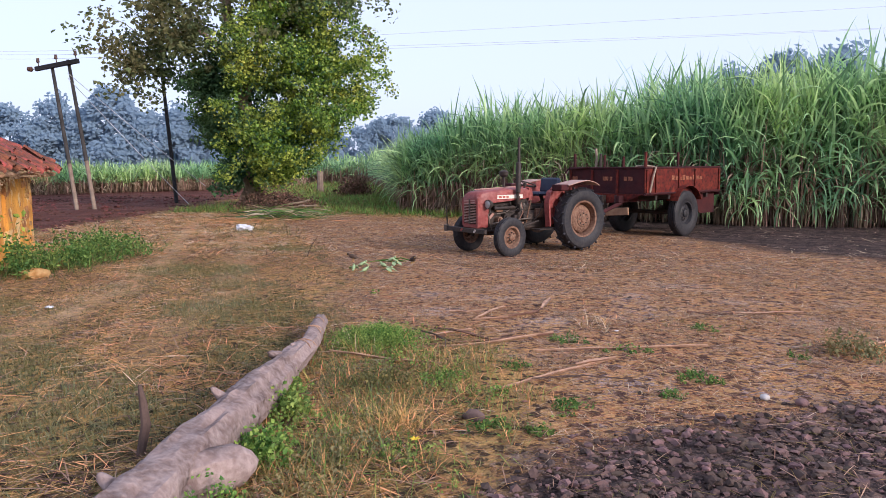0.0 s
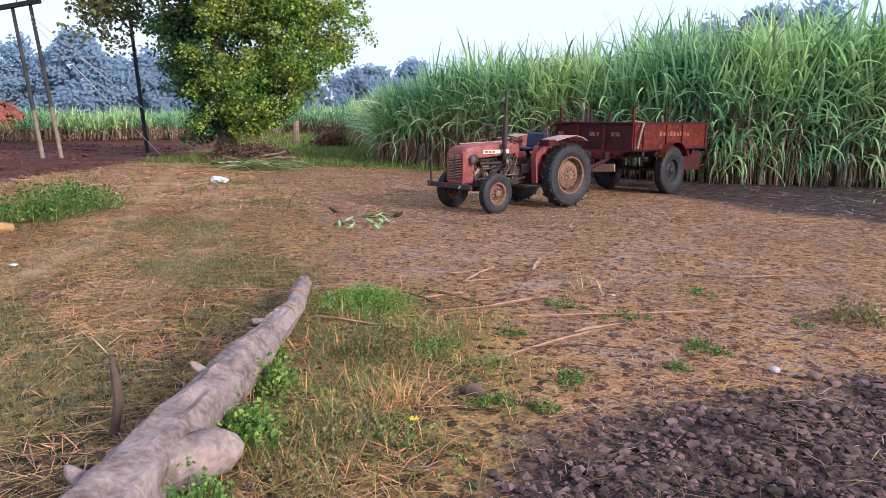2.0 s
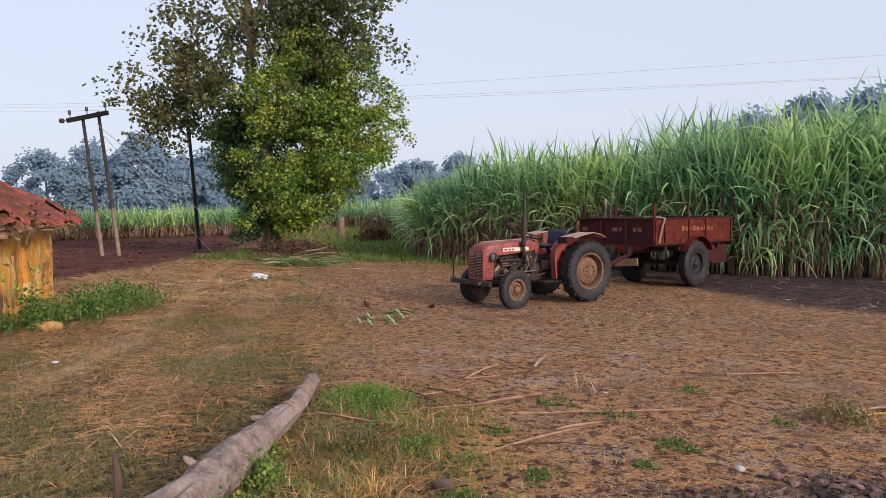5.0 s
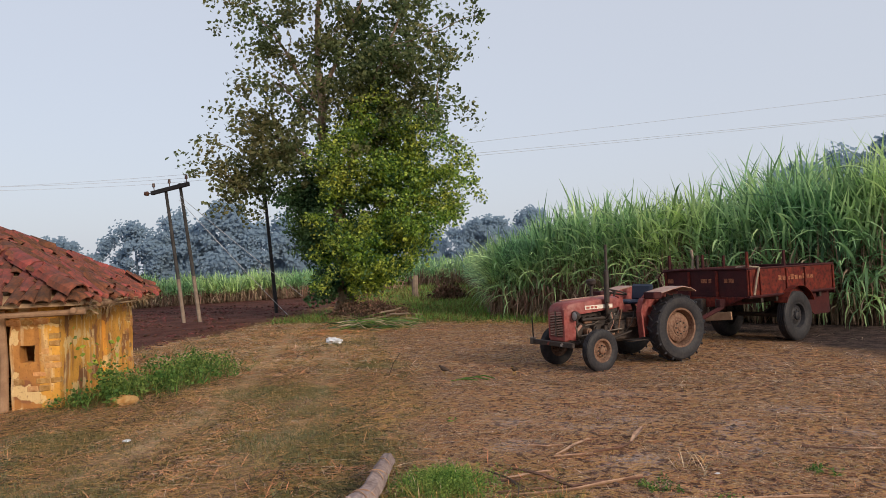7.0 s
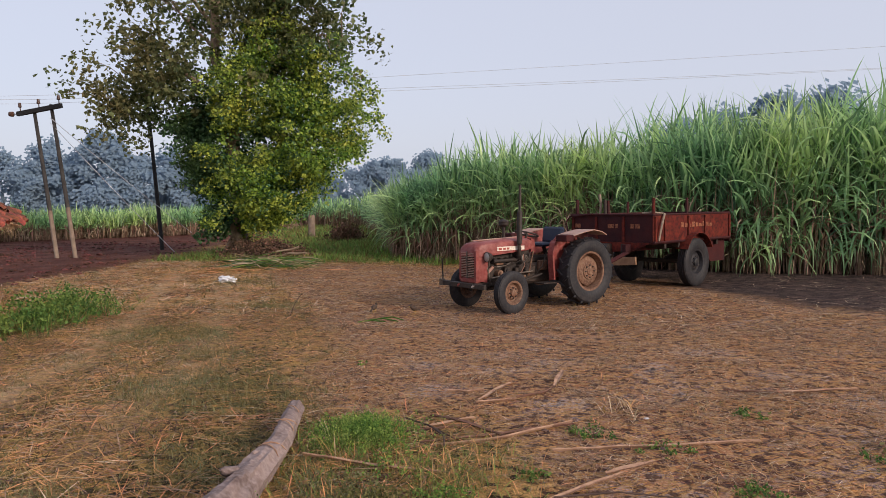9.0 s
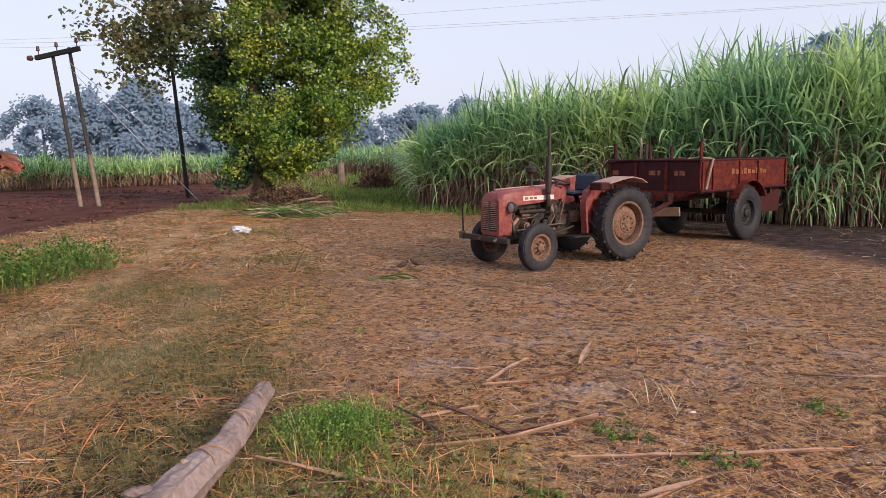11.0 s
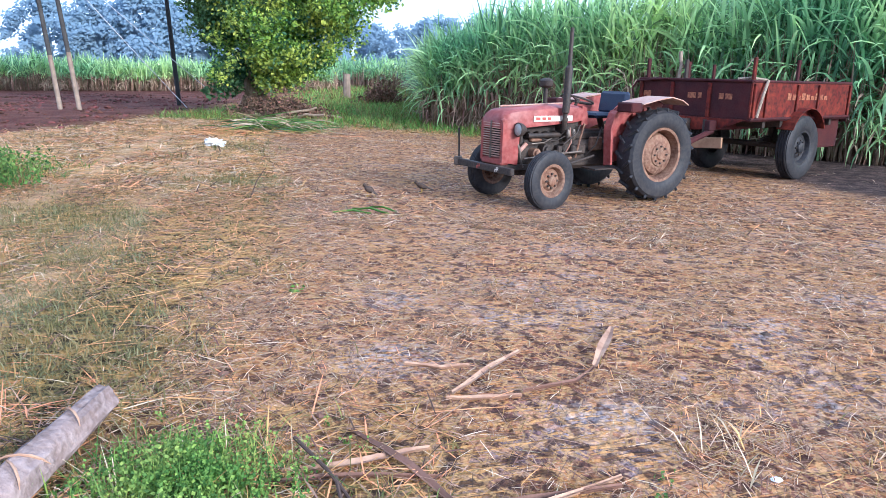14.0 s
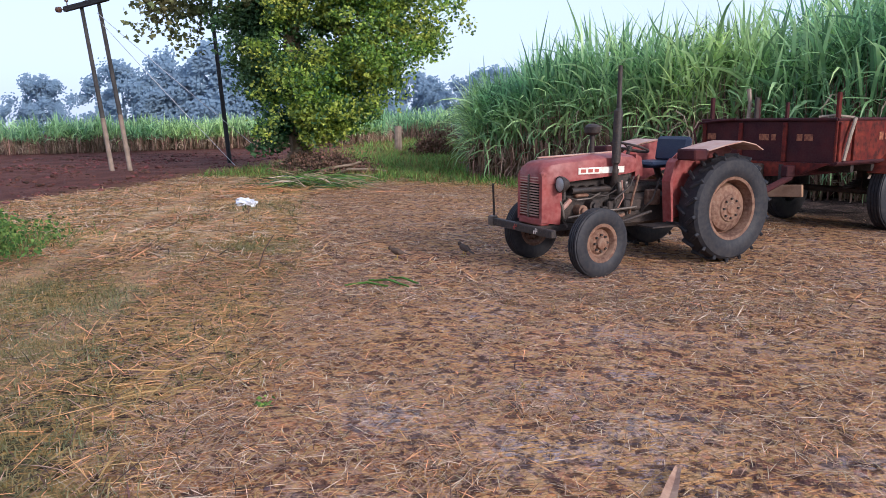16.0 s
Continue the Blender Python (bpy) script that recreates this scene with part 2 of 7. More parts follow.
# ---- builders ----
def mesh_object(name, verts, faces, mats, parent=None, label="", index=None, smooth=False):
    me = bpy.data.meshes.new(name)
    me.from_pydata([tuple(v) for v in np.asarray(verts, float).tolist()], [], [tuple(f) for f in faces])
    for m in mats if isinstance(mats, (list, tuple)) else [mats]:
        me.materials.append(m)
    if index is not None:
        me.polygons.foreach_set("material_index", np.asarray(index, np.int32))
    if smooth:
        me.polygons.foreach_set("use_smooth", np.ones(len(me.polygons), bool))
    me.update()
    ob = new(name, me)
    ob.parent = parent
    if label:
        tagged(ob, label)
    return ob


def part(name, bm, mat, parent, label="", smooth=False, at=None):
    """One mesh object from a bmesh, under a thing or a part."""
    bmesh.ops.recalc_face_normals(bm, faces=bm.faces)
    me = bpy.data.meshes.new(name)
    bm.to_mesh(me)
    bm.free()
    me.materials.append(mat)
    if smooth:
        for p in me.polygons:
            p.use_smooth = True
        me.set_sharp_from_angle(angle=radians(38))
    ob = new(name, me)
    ob.parent = parent
    if at is not None:
        ob.matrix_basis = at
    if label:
        tagged(ob, label)
    return ob


def thing(name, label, category, m, group=""):
    ob = new(name)
    ob.empty_display_size = 0.1
    ob.matrix_basis = m
    return tagged(ob, label, category, group)


def box(bm, a, b, bevel=0.01, m=None):
    """A bevelled block between two corners."""
    a, b = Vector(a), Vector(b)
    r = bmesh.ops.create_cube(bm, size=1, matrix=Matrix.Translation((a + b) / 2) @ Matrix.Diagonal((*(b - a), 1)))
    vs = r["verts"]
    if bevel:
        es = list({e for v in vs for e in v.link_edges})
        r = bmesh.ops.bevel(bm, geom=es, offset=bevel, segments=1, affect="EDGES")
        vs = list({v for f in r["faces"] for v in f.verts} | {v for v in vs if v.is_valid})
    if m is not None:
        bmesh.ops.transform(bm, matrix=m, verts=vs)
    return bm


def tube(bm, points, radii, sides=10, caps=True):
    """A round bar along points."""
    pts = [Vector(p) for p in points]
    if not hasattr(radii, "__len__"):
        radii = [radii] * len(pts)
    rings, ref = [], None
    for i, p in enumerate(pts):
        d = (pts[min(i + 1, len(pts) - 1)] - pts[max(i - 1, 0)]).normalized()
        if ref is None:
            ref = d.orthogonal().normalized()
        ref = (ref - d * ref.dot(d)).normalized()
        side = d.cross(ref)
        rings.append([bm.verts.new(p + (ref * math.cos(2 * math.pi * k / sides) + side * math.sin(2 * math.pi * k / sides)) * radii[i]) for k in range(sides)])
    for a, b in zip(rings, rings[1:]):
        for k in range(sides):
            bm.faces.new((a[k], a[(k + 1) % sides], b[(k + 1) % sides], b[k]))
    if caps:
        bm.faces.new(rings[0][::-1])
        bm.faces.new(rings[-1])
    return bm


def lathe(bm, profile, sides=40, closed=False):
    """Turns (y, r) pairs about the y axis."""
    rings = [[bm.verts.new((r * math.cos(2 * math.pi * k / sides), y, r * math.sin(2 * math.pi * k / sides))) for k in range(sides)] for y, r in profile]
    pairs = list(zip(rings, rings[1:])) + ([(rings[-1], rings[0])] if closed else [])
    for a, b in pairs:
        for k in range(sides):
            bm.faces.new((a[k], a[(k + 1) % sides], b[(k + 1) % sides], b[k]))
    return bm


def plate(bm, outline, thick, axis):
    """A flat sheet of an outline in 3D, thickened along axis."""
    axis = Vector(axis) * thick
    a = [bm.verts.new(Vector(p)) for p in outline]
    b = [bm.verts.new(Vector(p) + axis) for p in outline]
    bm.faces.new(a)
    bm.faces.new(b[::-1])
    for i in range(len(a)):
        j = (i + 1) % len(a)
        bm.faces.new((a[i], b[i], b[j], a[j]))
    return bm


def sweep_sheet(bm, profile, y0, y1, thick=0.012):
    """A bent sheet: (x, z) profile run from y0 to y1."""
    up = []
    for i, (x, z) in enumerate(profile):
        x0, z0 = profile[max(i - 1, 0)]
        x1, z1 = profile[min(i + 1, len(profile) - 1)]
        n = Vector((-(z1 - z0), 0, x1 - x0)).normalized()
        up.append((Vector((x, 0, z)), Vector((x, 0, z)) + n * thick))
    grid = [[bm.verts.new(p + Vector((0, y, 0))) for p in pair] for pair in up for y in (y0, y1)]
    for i in range(len(profile) - 1):
        a, b, c, d = grid[2 * i], grid[2 * i + 1], grid[2 * i + 2], grid[2 * i + 3]
        for q in ((a[0], b[0], d[0], c[0]), (a[1], c[1], d[1], b[1]), (a[0], c[0], c[1], a[1]), (b[0], b[1], d[1], d[0])):
            bm.faces.new(q)
    for a, b in ((grid[0], grid[1]), (grid[-2], grid[-1])):
        bm.faces.new((a[0], a[1], b[1], b[0]))
    return bm


def blades(rng, base, heading, length, width, lift, droop, segs=3, twist=0.0):
    """Many narrow arching leaves as quads. base: n x 3; heading: radians; lift: start slope; droop: how it bends over."""
    n = len(base)
    t = np.linspace(0, 1, segs + 1)
    ang = lift[:, None] - droop[:, None] * t[None, :]
    step = length[:, None] / segs
    dx = np.cumsum(np.cos(ang) * step, 1) - np.cos(ang[:, :1]) * step
    dz = np.cumsum(np.sin(ang) * step, 1) - np.sin(ang[:, :1]) * step
    c, s = np.cos(heading), np.sin(heading)
    mid = np.stack([base[:, 0:1] + dx * c[:, None], base[:, 1:2] + dx * s[:, None], base[:, 2:3] + dz], 2)
    w = width[:, None] * np.clip(np.minimum(1, 0.45 + t * 2.2) * (1 - t ** 2.2) + 0.04, 0, 1)[None, :]
    tw = twist * (rng.random(n) - 0.5)
    side = np.stack([-s * np.cos(tw), c * np.cos(tw), np.sin(tw)], 1)[:, None, :]
    v = np.stack([mid - side * w[:, :, None] / 2, mid + side * w[:, :, None] / 2], 2).reshape(-1, 3)
    k = 2 * (segs + 1)
    f = np.array([[2 * i, 2 * i + 1, 2 * i + 3, 2 * i + 2] for i in range(segs)])
    faces = (np.arange(n) * k)[:, None, None] + f[None]
    return v, faces.reshape(-1, 4)


def leaf_cards(rng, centres, size, flat=0.0):
    """Small folded leaves: each a diamond of two triangles, bent along its rib."""
    n = len(centres)
    d = rng.normal(size=(n, 3))
    d[:, 2] = d[:, 2] * 0.6 - 0.5
    d /= np.linalg.norm(d, axis=1)[:, None]
    r = rng.normal(size=(n, 3))
    r -= d * (r * d).sum(1)[:, None]
    r /= np.linalg.norm(r, axis=1)[:, None]
    u = np.cross(d, r)
    L, W = size[:, None] * 1.0, size[:, None] * 0.36
    v = np.stack([centres - d * L / 2, centres + r * W + u * W * 0.3, centres + d * L / 2, centres - r * W + u * W * 0.3], 1).reshape(-1, 3)
    b = np.arange(n)[:, None] * 4
    f = np.concatenate([b + np.array([[0, 1, 2]]), b + np.array([[0, 2, 3]])], 1).reshape(-1, 3)
    return v, f


def merge(parts):
    """Joins (verts, faces, slot) lists."""
    V, F, I, o = [], [], [], 0
    for v, f, s in parts:
        V.append(v)
        F.extend((np.asarray(f) + o).tolist())
        I.extend([s] * len(f))
        o += len(v)
    return np.concatenate(V), F, I


rng = np.random.default_rng(7)
SIDE_Y, SIDE_X = [9, 11.8, 13, 14.5, 15.6, 16.8, 18.3, 22], [9, 5.8, 5.1, 4.2, 3.8, 3.1, 2.4, -2]
ASH = [(-0.57, 8.37, 0.22), (0.21, 7.17, 0.20), (1.28, 7.6, 0.28), (0.16, 8.9, 0.35), (1.9, 9.6, 0.35), (-0.45, 9.2, 0.40), (2.4, 8.5, 0.25), (-1.0, 7.6, 0.30), (1.2, 8.7, 0.30), (-1.3, 8.6, 0.32), (-0.1, 10.6, 0.4), (2.9, 7.4, 0.3), (-0.6, 13.0, 0.6)]


def fbm(x, y, s):
    """Smooth noise on arrays."""
    return np.array([noise.noise(Vector((a * s, b * s, 3.1))) for a, b in zip(np.ravel(x), np.ravel(y))]).reshape(np.shape(x))


# ---- the ground ----
def edge_red(y):
    return np.interp(y, [8, 16, 21, 26, 33, 45, 70], [-16, -13.3, -13.7, -14.4, -15.9, -19, -26])


def soft_step(a, width):
    return np.clip(a / width + 0.5, 0, 1)


def zones(x, y):
    """Shares of straw, grass, dark soil and red ploughed soil at a place."""
    w = fbm(x, y, 0.45) * 0.8 + fbm(x, y, 1.7) * 0.35
    red = soft_step(edge_red(y) - x + w, 0.9) * soft_step(y - 12.5, 1.0)
    front = np.interp(x, [-0.6, -0.3, 0.2, 1.0, 2.6, 6, 12], [1.1, 2.5, 3.35, 3.85, 4.75, 6.2, 8.1])
    dark = soft_step(front - y + w * 0.5, 0.5) * soft_step(x + 0.7 + w * 0.3, 0.5)
    side = np.interp(y, SIDE_Y, SIDE_X)
    dark = np.maximum(dark, soft_step(x - side + w, 1.0) * soft_step(y - 9.5, 1))
    verge = np.interp(y, [2, 6.8, 9.5, 14.7, 20, 24], [-1.6, -2.1, -2.9, -5.0, -8.0, -9.5])
    grass = soft_step(verge - x + w * 0.8, 0.9)
    lane = soft_step(y - np.interp(x, [-12, -5, 6], [24.0, 22.6, 19.5]) + w, 1.2)
    grass = np.maximum(grass, lane)
    weeds = soft_step(1.15 - np.hypot((x + 1.0) / 1.0, (y - 4.4) / 2.1) + w * 0.3, 0.5)
    grass = np.maximum(grass, weeds * 0.8)
    return 1 - grass, grass, dark, red


def tracks(x, y):
    """Worn wheel ruts of the cart track past the hut."""
    c = np.interp(y, [2, 8.9, 12.9, 16.6, 22, 30, 45], [-4.4, -5.8, -7.4, -9.1, -11.4, -13.6, -17.5])
    w = fbm(x, y, 0.9) * 0.25
    a = np.exp(-((x - c + w) / 0.30) ** 2) + np.exp(-((x - c - 1.6 + w) / 0.30) ** 2) * 0.8
    return np.clip(a, 0, 1) * soft_step(y - 5.0, 4) * soft_step(34 - y, 8)


def green(x, y):
    """Where the verge keeps its grass: soft patches between the worn golden parts."""
    g = np.zeros(np.shape(x))
    for cx, cy, r in ((-3.2, 7.4, 1.1), (-2.7, 5.5, 0.8), (-4.0, 5.0, 1.2), (-5.4, 10.2, 0.9), (-2.7, 3.8, 0.9), (-4.6, 13.5, 1.0), (-7.0, 17.5, 1.3), (-6.6, 7.0, 0.8), (-4.3, 9.0, 0.6)):
        g = np.maximum(g, np.exp(-(((x - cx) / r) ** 2 + ((y - cy) / r / 0.8) ** 2)))
    bare = np.exp(-(((x + 3.35) / 0.55) ** 2 + ((y - 5.45) / 0.75) ** 2))
    return np.clip(g * 1.25 + 0.10 * soft_step(9.5 - y, 4) + fbm(x, y, 0.8) * 0.7 + fbm(x, y, 2.4) * 0.6 + fbm(x, y, 6.0) * 0.35 - bare, 0, 1)


def straw_mats(x, y):
    """Thick trodden straw: a band along the verge and loose patches in the yard."""
    edge = np.interp(y, [2, 6.8, 9.5, 14.7, 20, 24], [-1.6, -2.1, -2.9, -5.0, -8.0, -9.5])
    w = fbm(x, y, 0.7) * 0.7 + fbm(x, y, 2.1) * 0.35
    m = np.exp(-((x - edge - 0.55 + w) / 0.75) ** 2) * soft_step(y - 5.2, 1.5)
    for cx, cy, rx, ry in ((2.6, 7.2, 1.6, 0.6), (-0.8, 8.9, 0.8, 0.3), (1.6, 9.0, 1.3, 0.5), (3.4, 10.4, 2.2, 0.7), (0.4, 11.8, 1.5, 0.6), (1.6, 12.6, 1.2, 0.7), (5.0, 8.5, 1.5, 0.5)):
        m = np.maximum(m, 0.9 * np.exp(-(((x - cx + w) / rx) ** 2 + ((y - cy + w * 0.6) / ry) ** 2)))
    return np.clip(m + fbm(x, y, 1.4) * 0.35 + fbm(x, y, 4.5) * 0.25, 0, 1)


def ash(x, y):
    """Pale bluish ash and dried slurry trodden into bare spots of the yard."""
    w = fbm(x, y, 2.2) * 0.25 + fbm(x, y, 6.5) * 0.15
    a = np.zeros(np.shape(x))
    for cx, cy, r in ASH:
        a = np.maximum(a, np.exp(-(((x - cx + w) / r) ** 2 + ((y - cy + w) / r / 0.7) ** 2)))
    return np.clip(a + 0.5 * fbm(x, y, 9.0) * a, 0, 1)


def lumps(x, y):
    _, g, d, r = zones(x, y)
    near = (np.abs(x) < 16) & (y < 40)
    h = fbm(x, y, 0.22) * 0.05 + np.where(near, fbm(x, y, 2.3) * 0.014, 0)
    return h + d * (0.03 + fbm(x, y, 3.1) * 0.05) * np.where(y < 9, 1, 0.4) + r * fbm(x, y, 1.1) * 0.06


def flat(x, y):
    """Height of the ground; level round the vehicles."""
    k = np.clip(np.hypot(np.asarray(x) - 1.6, np.asarray(y) - 15.0) / 1.5 - 1.6, 0, 1)
    return lumps(x, y) * k


def build_ground():
    def steps(fine_a, fine_b, fine, far_a, far_b):
        mid = list(np.arange(fine_a, fine_b, fine))
        lo, d = [], fine
        p = fine_a
        while p > far_a:
            d *= 1.25
            p -= d
            lo.append(p)
        hi, d = [], fine
        p = fine_b
        while p < far_b:
            d *= 1.25
            p += d
            hi.append(p)
        return np.array(lo[::-1] + mid + hi)
    xs, ys = steps(-11, 9, 0.16, -900, 900), steps(1.5, 23, 0.16, -300, 1500)
    X, Y = np.meshgrid(xs, ys)
    Z = flat(X, Y)
    nx, ny = len(xs), len(ys)
    v = np.stack([X, Y, Z], 2).reshape(-1, 3)
    i = np.arange(nx * ny).reshape(ny, nx)
    f = np.stack([i[:-1, :-1], i[:-1, 1:], i[1:, 1:], i[1:, :-1]], 2).reshape(-1, 4)
    ob = mesh_object("ground", v, f.tolist(), ground_material(), smooth=True)
    col = ob.data.color_attributes.new("zone", "FLOAT_COLOR", "POINT")
    s, g, d, r = zones(X, Y)
    col.data.foreach_set("color", np.stack([s, g, d, r], 2).astype(np.float32).ravel())
    ruts = ob.data.attributes.new("ruts", "FLOAT", "POINT")
    ruts.data.foreach_set("value", tracks(X, Y).astype(np.float32).ravel())
    grassy = ob.data.attributes.new("grassy", "FLOAT", "POINT")
    grassy.data.foreach_set("value", green(X, Y).astype(np.float32).ravel())
    ashy = ob.data.attributes.new("ash", "FLOAT", "POINT")
    ashy.data.foreach_set("value", ash(X, Y).astype(np.float32).ravel())
    mats = ob.data.attributes.new("mats", "FLOAT", "POINT")
    mats.data.foreach_set("value", straw_mats(X, Y).astype(np.float32).ravel())
    tagged(ob, "straw-strewn farmyard earth with grass verge and dark soil", "ground", kind="structure")


def ground_material():
    m = bpy.data.materials.new("farmyard_earth")
    m.use_nodes = True
    n, l = m.node_tree.nodes, m.node_tree.links
    b = n["Principled BSDF"]
    b.inputs["Roughness"].default_value, b.inputs["Specular IOR Level"].default_value = 0.95, 0.15
    co = n.new("ShaderNodeTexCoord")
    at = n.new("ShaderNodeAttribute")
    at.attribute_name = "zone"
    sep = n.new("ShaderNodeSeparateColor")
    l.new(at.outputs["Color"], sep.inputs[0])

    def tex(scale, detail=5, stretch=None, turn=0.0):
        t = n.new("ShaderNodeTexNoise")
        t.inputs["Scale"].default_value, t.inputs["Detail"].default_value = scale, detail
        mp = n.new("ShaderNodeMapping")
        mp.vector_type = "TEXTURE"
        mp.inputs["Rotation"].default_value = (0, 0, turn)
        mp.inputs["Scale"].default_value = stretch or (1, 1, 1)
        t.inputs["Distortion"].default_value = 0.5 if stretch else 0.0
        l.new(co.outputs["Object"], mp.inputs["Vector"])
        l.new(mp.outputs[0], t.inputs["Vector"])
        return t.outputs["Fac"]

    def span(value, a, b_):
        r = n.new("ShaderNodeMapRange")
        r.inputs["From Min"].default_value, r.inputs["From Max"].default_value = a, b_
        l.new(value, r.inputs["Value"])
        return r.outputs[0]

    def mix(fac, a, b_):
        x = n.new("ShaderNodeMix")
        x.data_type = "RGBA"
        if hasattr(fac, "links"):
            l.new(fac, x.inputs["Factor"])
        else:
            x.inputs["Factor"].default_value = fac
        for sock, c in (("A", a), ("B", b_)):
            if isinstance(c, tuple):
                x.inputs[sock].default_value = (*c, 1)
            else:
                l.new(c, x.inputs[sock])
        return x.outputs["Result"]

    def times(a, b_):
        x = n.new("ShaderNodeMath")
        x.operation = "MULTIPLY"
        l.new(a, x.inputs[0])
        if hasattr(b_, "links"):
            l.new(b_, x.inputs[1])
        else:
            x.inputs[1].default_value = b_
        return x.outputs[0]

    rut = n.new("ShaderNodeAttribute")
    rut.attribute_name = "ruts"
    sward = n.new("ShaderNodeAttribute")
    sward.attribute_name = "grassy"
    earth = mix(span(tex(1.3), 0.42, 0.62), (0.165, 0.060, 0.045), (0.28, 0.130, 0.100))
    earth = mix(times(span(tex(1.1, 5), 0.49, 0.58), 0.8), earth, (0.40, 0.32, 0.325))
    crumbs = span(tex(30, 7), 0.50, 0.41)
    flecks = span(tex(44, 6), 0.57, 0.63)
    earth = mix(times(span(tex(5.0, 7), 0.56, 0.66), 0.5), earth, (0.46, 0.36, 0.34))
    thick = n.new("ShaderNodeAttribute")
    thick.attribute_name = "mats"
    mats = thick.outputs["Fac"]
    fibre = span(tex(38, 3, (7.5, 1, 1), 0.5), 0.53, 0.58)
    fibre2 = span(tex(34, 3, (8.0, 1, 1), -0.7), 0.54, 0.59)
    fibre3 = span(tex(44, 3, (7.0, 1, 1), 1.5), 0.55, 0.60)
    gaps = span(tex(17, 6), 0.51, 0.42)
    golden = span(tex(0.55), 0.36, 0.62)
    straw = mix(golden, (0.50, 0.205, 0.090), (0.64, 0.33, 0.105))
    yard = mix(times(crumbs, 0.8), earth, (0.060, 0.031, 0.025))
    yard = mix(times(gaps, 0.5), yard, (0.060, 0.032, 0.027))
    yard = mix(times(mats, 0.8), yard, mix(golden, (0.29, 0.108, 0.036), (0.40, 0.18, 0.048)))
    yard = mix(times(span(tex(11, 7), 0.50, 0.39), 0.85), yard, (0.075, 0.036, 0.026))
    clumps = span(tex(8.0, 9, (1.5, 1, 1), 0.5), 0.53, 0.58)
    clumps2 = span(tex(6.0, 9, (1.4, 1, 1), -0.6), 0.54, 0.59)
    holes = span(tex(10, 9), 0.46, 0.41)
    yard = mix(times(clumps, 0.6), yard, (0.52, 0.31, 0.19))
    yard = mix(times(clumps2, 0.6), yard, (0.48, 0.215, 0.095))
    yard = mix(times(fibre, 0.8), yard, straw)
    yard = mix(times(flecks, 0.6), yard, (0.56, 0.37, 0.21))
    yard = mix(times(fibre2, 0.7), yard, (0.54, 0.31, 0.135))
    yard = mix(times(fibre3, 0.7), yard, (0.50, 0.295, 0.130))
    yard = mix(times(holes, 0.8), yard, (0.062, 0.030, 0.026))
    spots = n.new("ShaderNodeAttribute")
    spots.attribute_name = "ash"
    yard = mix(times(times(spots.outputs["Fac"], span(tex(24, 6), 0.42, 0.58)), 0.5), yard, (0.47, 0.43, 0.45))
    turf = mix(span(sward.outputs["Fac"], 0.15, 0.6), mix(span(tex(1.6), 0.42, 0.6), (0.50, 0.240, 0.072), (0.25, 0.120, 0.046)), (0.118, 0.110, 0.050))
    turf = mix(times(crumbs, 0.6), turf, (0.075, 0.048, 0.022))
    turf = mix(times(gaps, 0.8), turf, (0.060, 0.048, 0.024))
    turf = mix(times(fibre, 0.75), turf, mix(span(tex(0.8), 0.44, 0.6), (0.27, 0.19, 0.070), (0.56, 0.29, 0.085)))
    turf = mix(times(fibre2, 0.6), turf, (0.58, 0.37, 0.13))
    swathes = span(tex(1.5, 7, (5.0, 1, 1), 1.92), 0.52, 0.60)
    trodden = span(tex(1.2, 7, (4.0, 1, 1), 1.92), 0.47, 0.40)
    turf = mix(times(trodden, 0.65), turf, (0.095, 0.078, 0.034))
    turf = mix(times(swathes, 0.6), turf, (0.60, 0.355, 0.13))
    turf = mix(times(clumps, 0.6), turf, (0.58, 0.345, 0.11))
    turf = mix(times(holes, 1.0), turf, (0.042, 0.032, 0.016))
    turf = mix(times(rut.outputs["Fac"], 0.8), turf, mix(times(fibre3, 0.6), (0.62, 0.42, 0.24), (0.38, 0.23, 0.12)))
    col = mix(sep.outputs["Green"], yard, turf)
    soil = mix(span(tex(4.0), 0.4, 0.62), (0.045, 0.030, 0.029), (0.125, 0.084, 0.074))
    soil = mix(times(flecks, 0.35), soil, (0.20, 0.145, 0.125))
    soil = mix(times(crumbs, 0.8), soil, (0.018, 0.013, 0.013))
    col = mix(sep.outputs["Blue"], col, soil)
    red = mix(span(tex(0.8, 6), 0.4, 0.62), (0.095, 0.032, 0.023), (0.165, 0.066, 0.048))
    red = mix(times(span(tex(14), 0.5, 0.7), 0.6), red, (0.035, 0.018, 0.018))
    col = mix(at.outputs["Alpha"], col, red)
    l.new(col, b.inputs["Base Color"])
    bp = n.new("ShaderNodeBump")
    bp.inputs["Strength"].default_value, bp.inputs["Distance"].default_value = 1.0, 0.07
    rough = n.new("ShaderNodeMath")
    rough.operation = "ADD"
    l.new(tex(26, 8), rough.inputs[0])
    l.new(times(fibre, 0.5), rough.inputs[1])
    l.new(rough.outputs[0], bp.inputs["Height"])
    l.new(bp.outputs[0], b.inputs["Normal"])
    return m


def scatter(n, x0, x1, y0, y1, keep):
    """Random places in a rectangle, thinned by keep(x, y) in 0..1."""
    x, y = rng.uniform(x0, x1, n), rng.uniform(y0, y1, n)
    k = rng.random(n) < keep(x, y)
    return x[k], y[k]


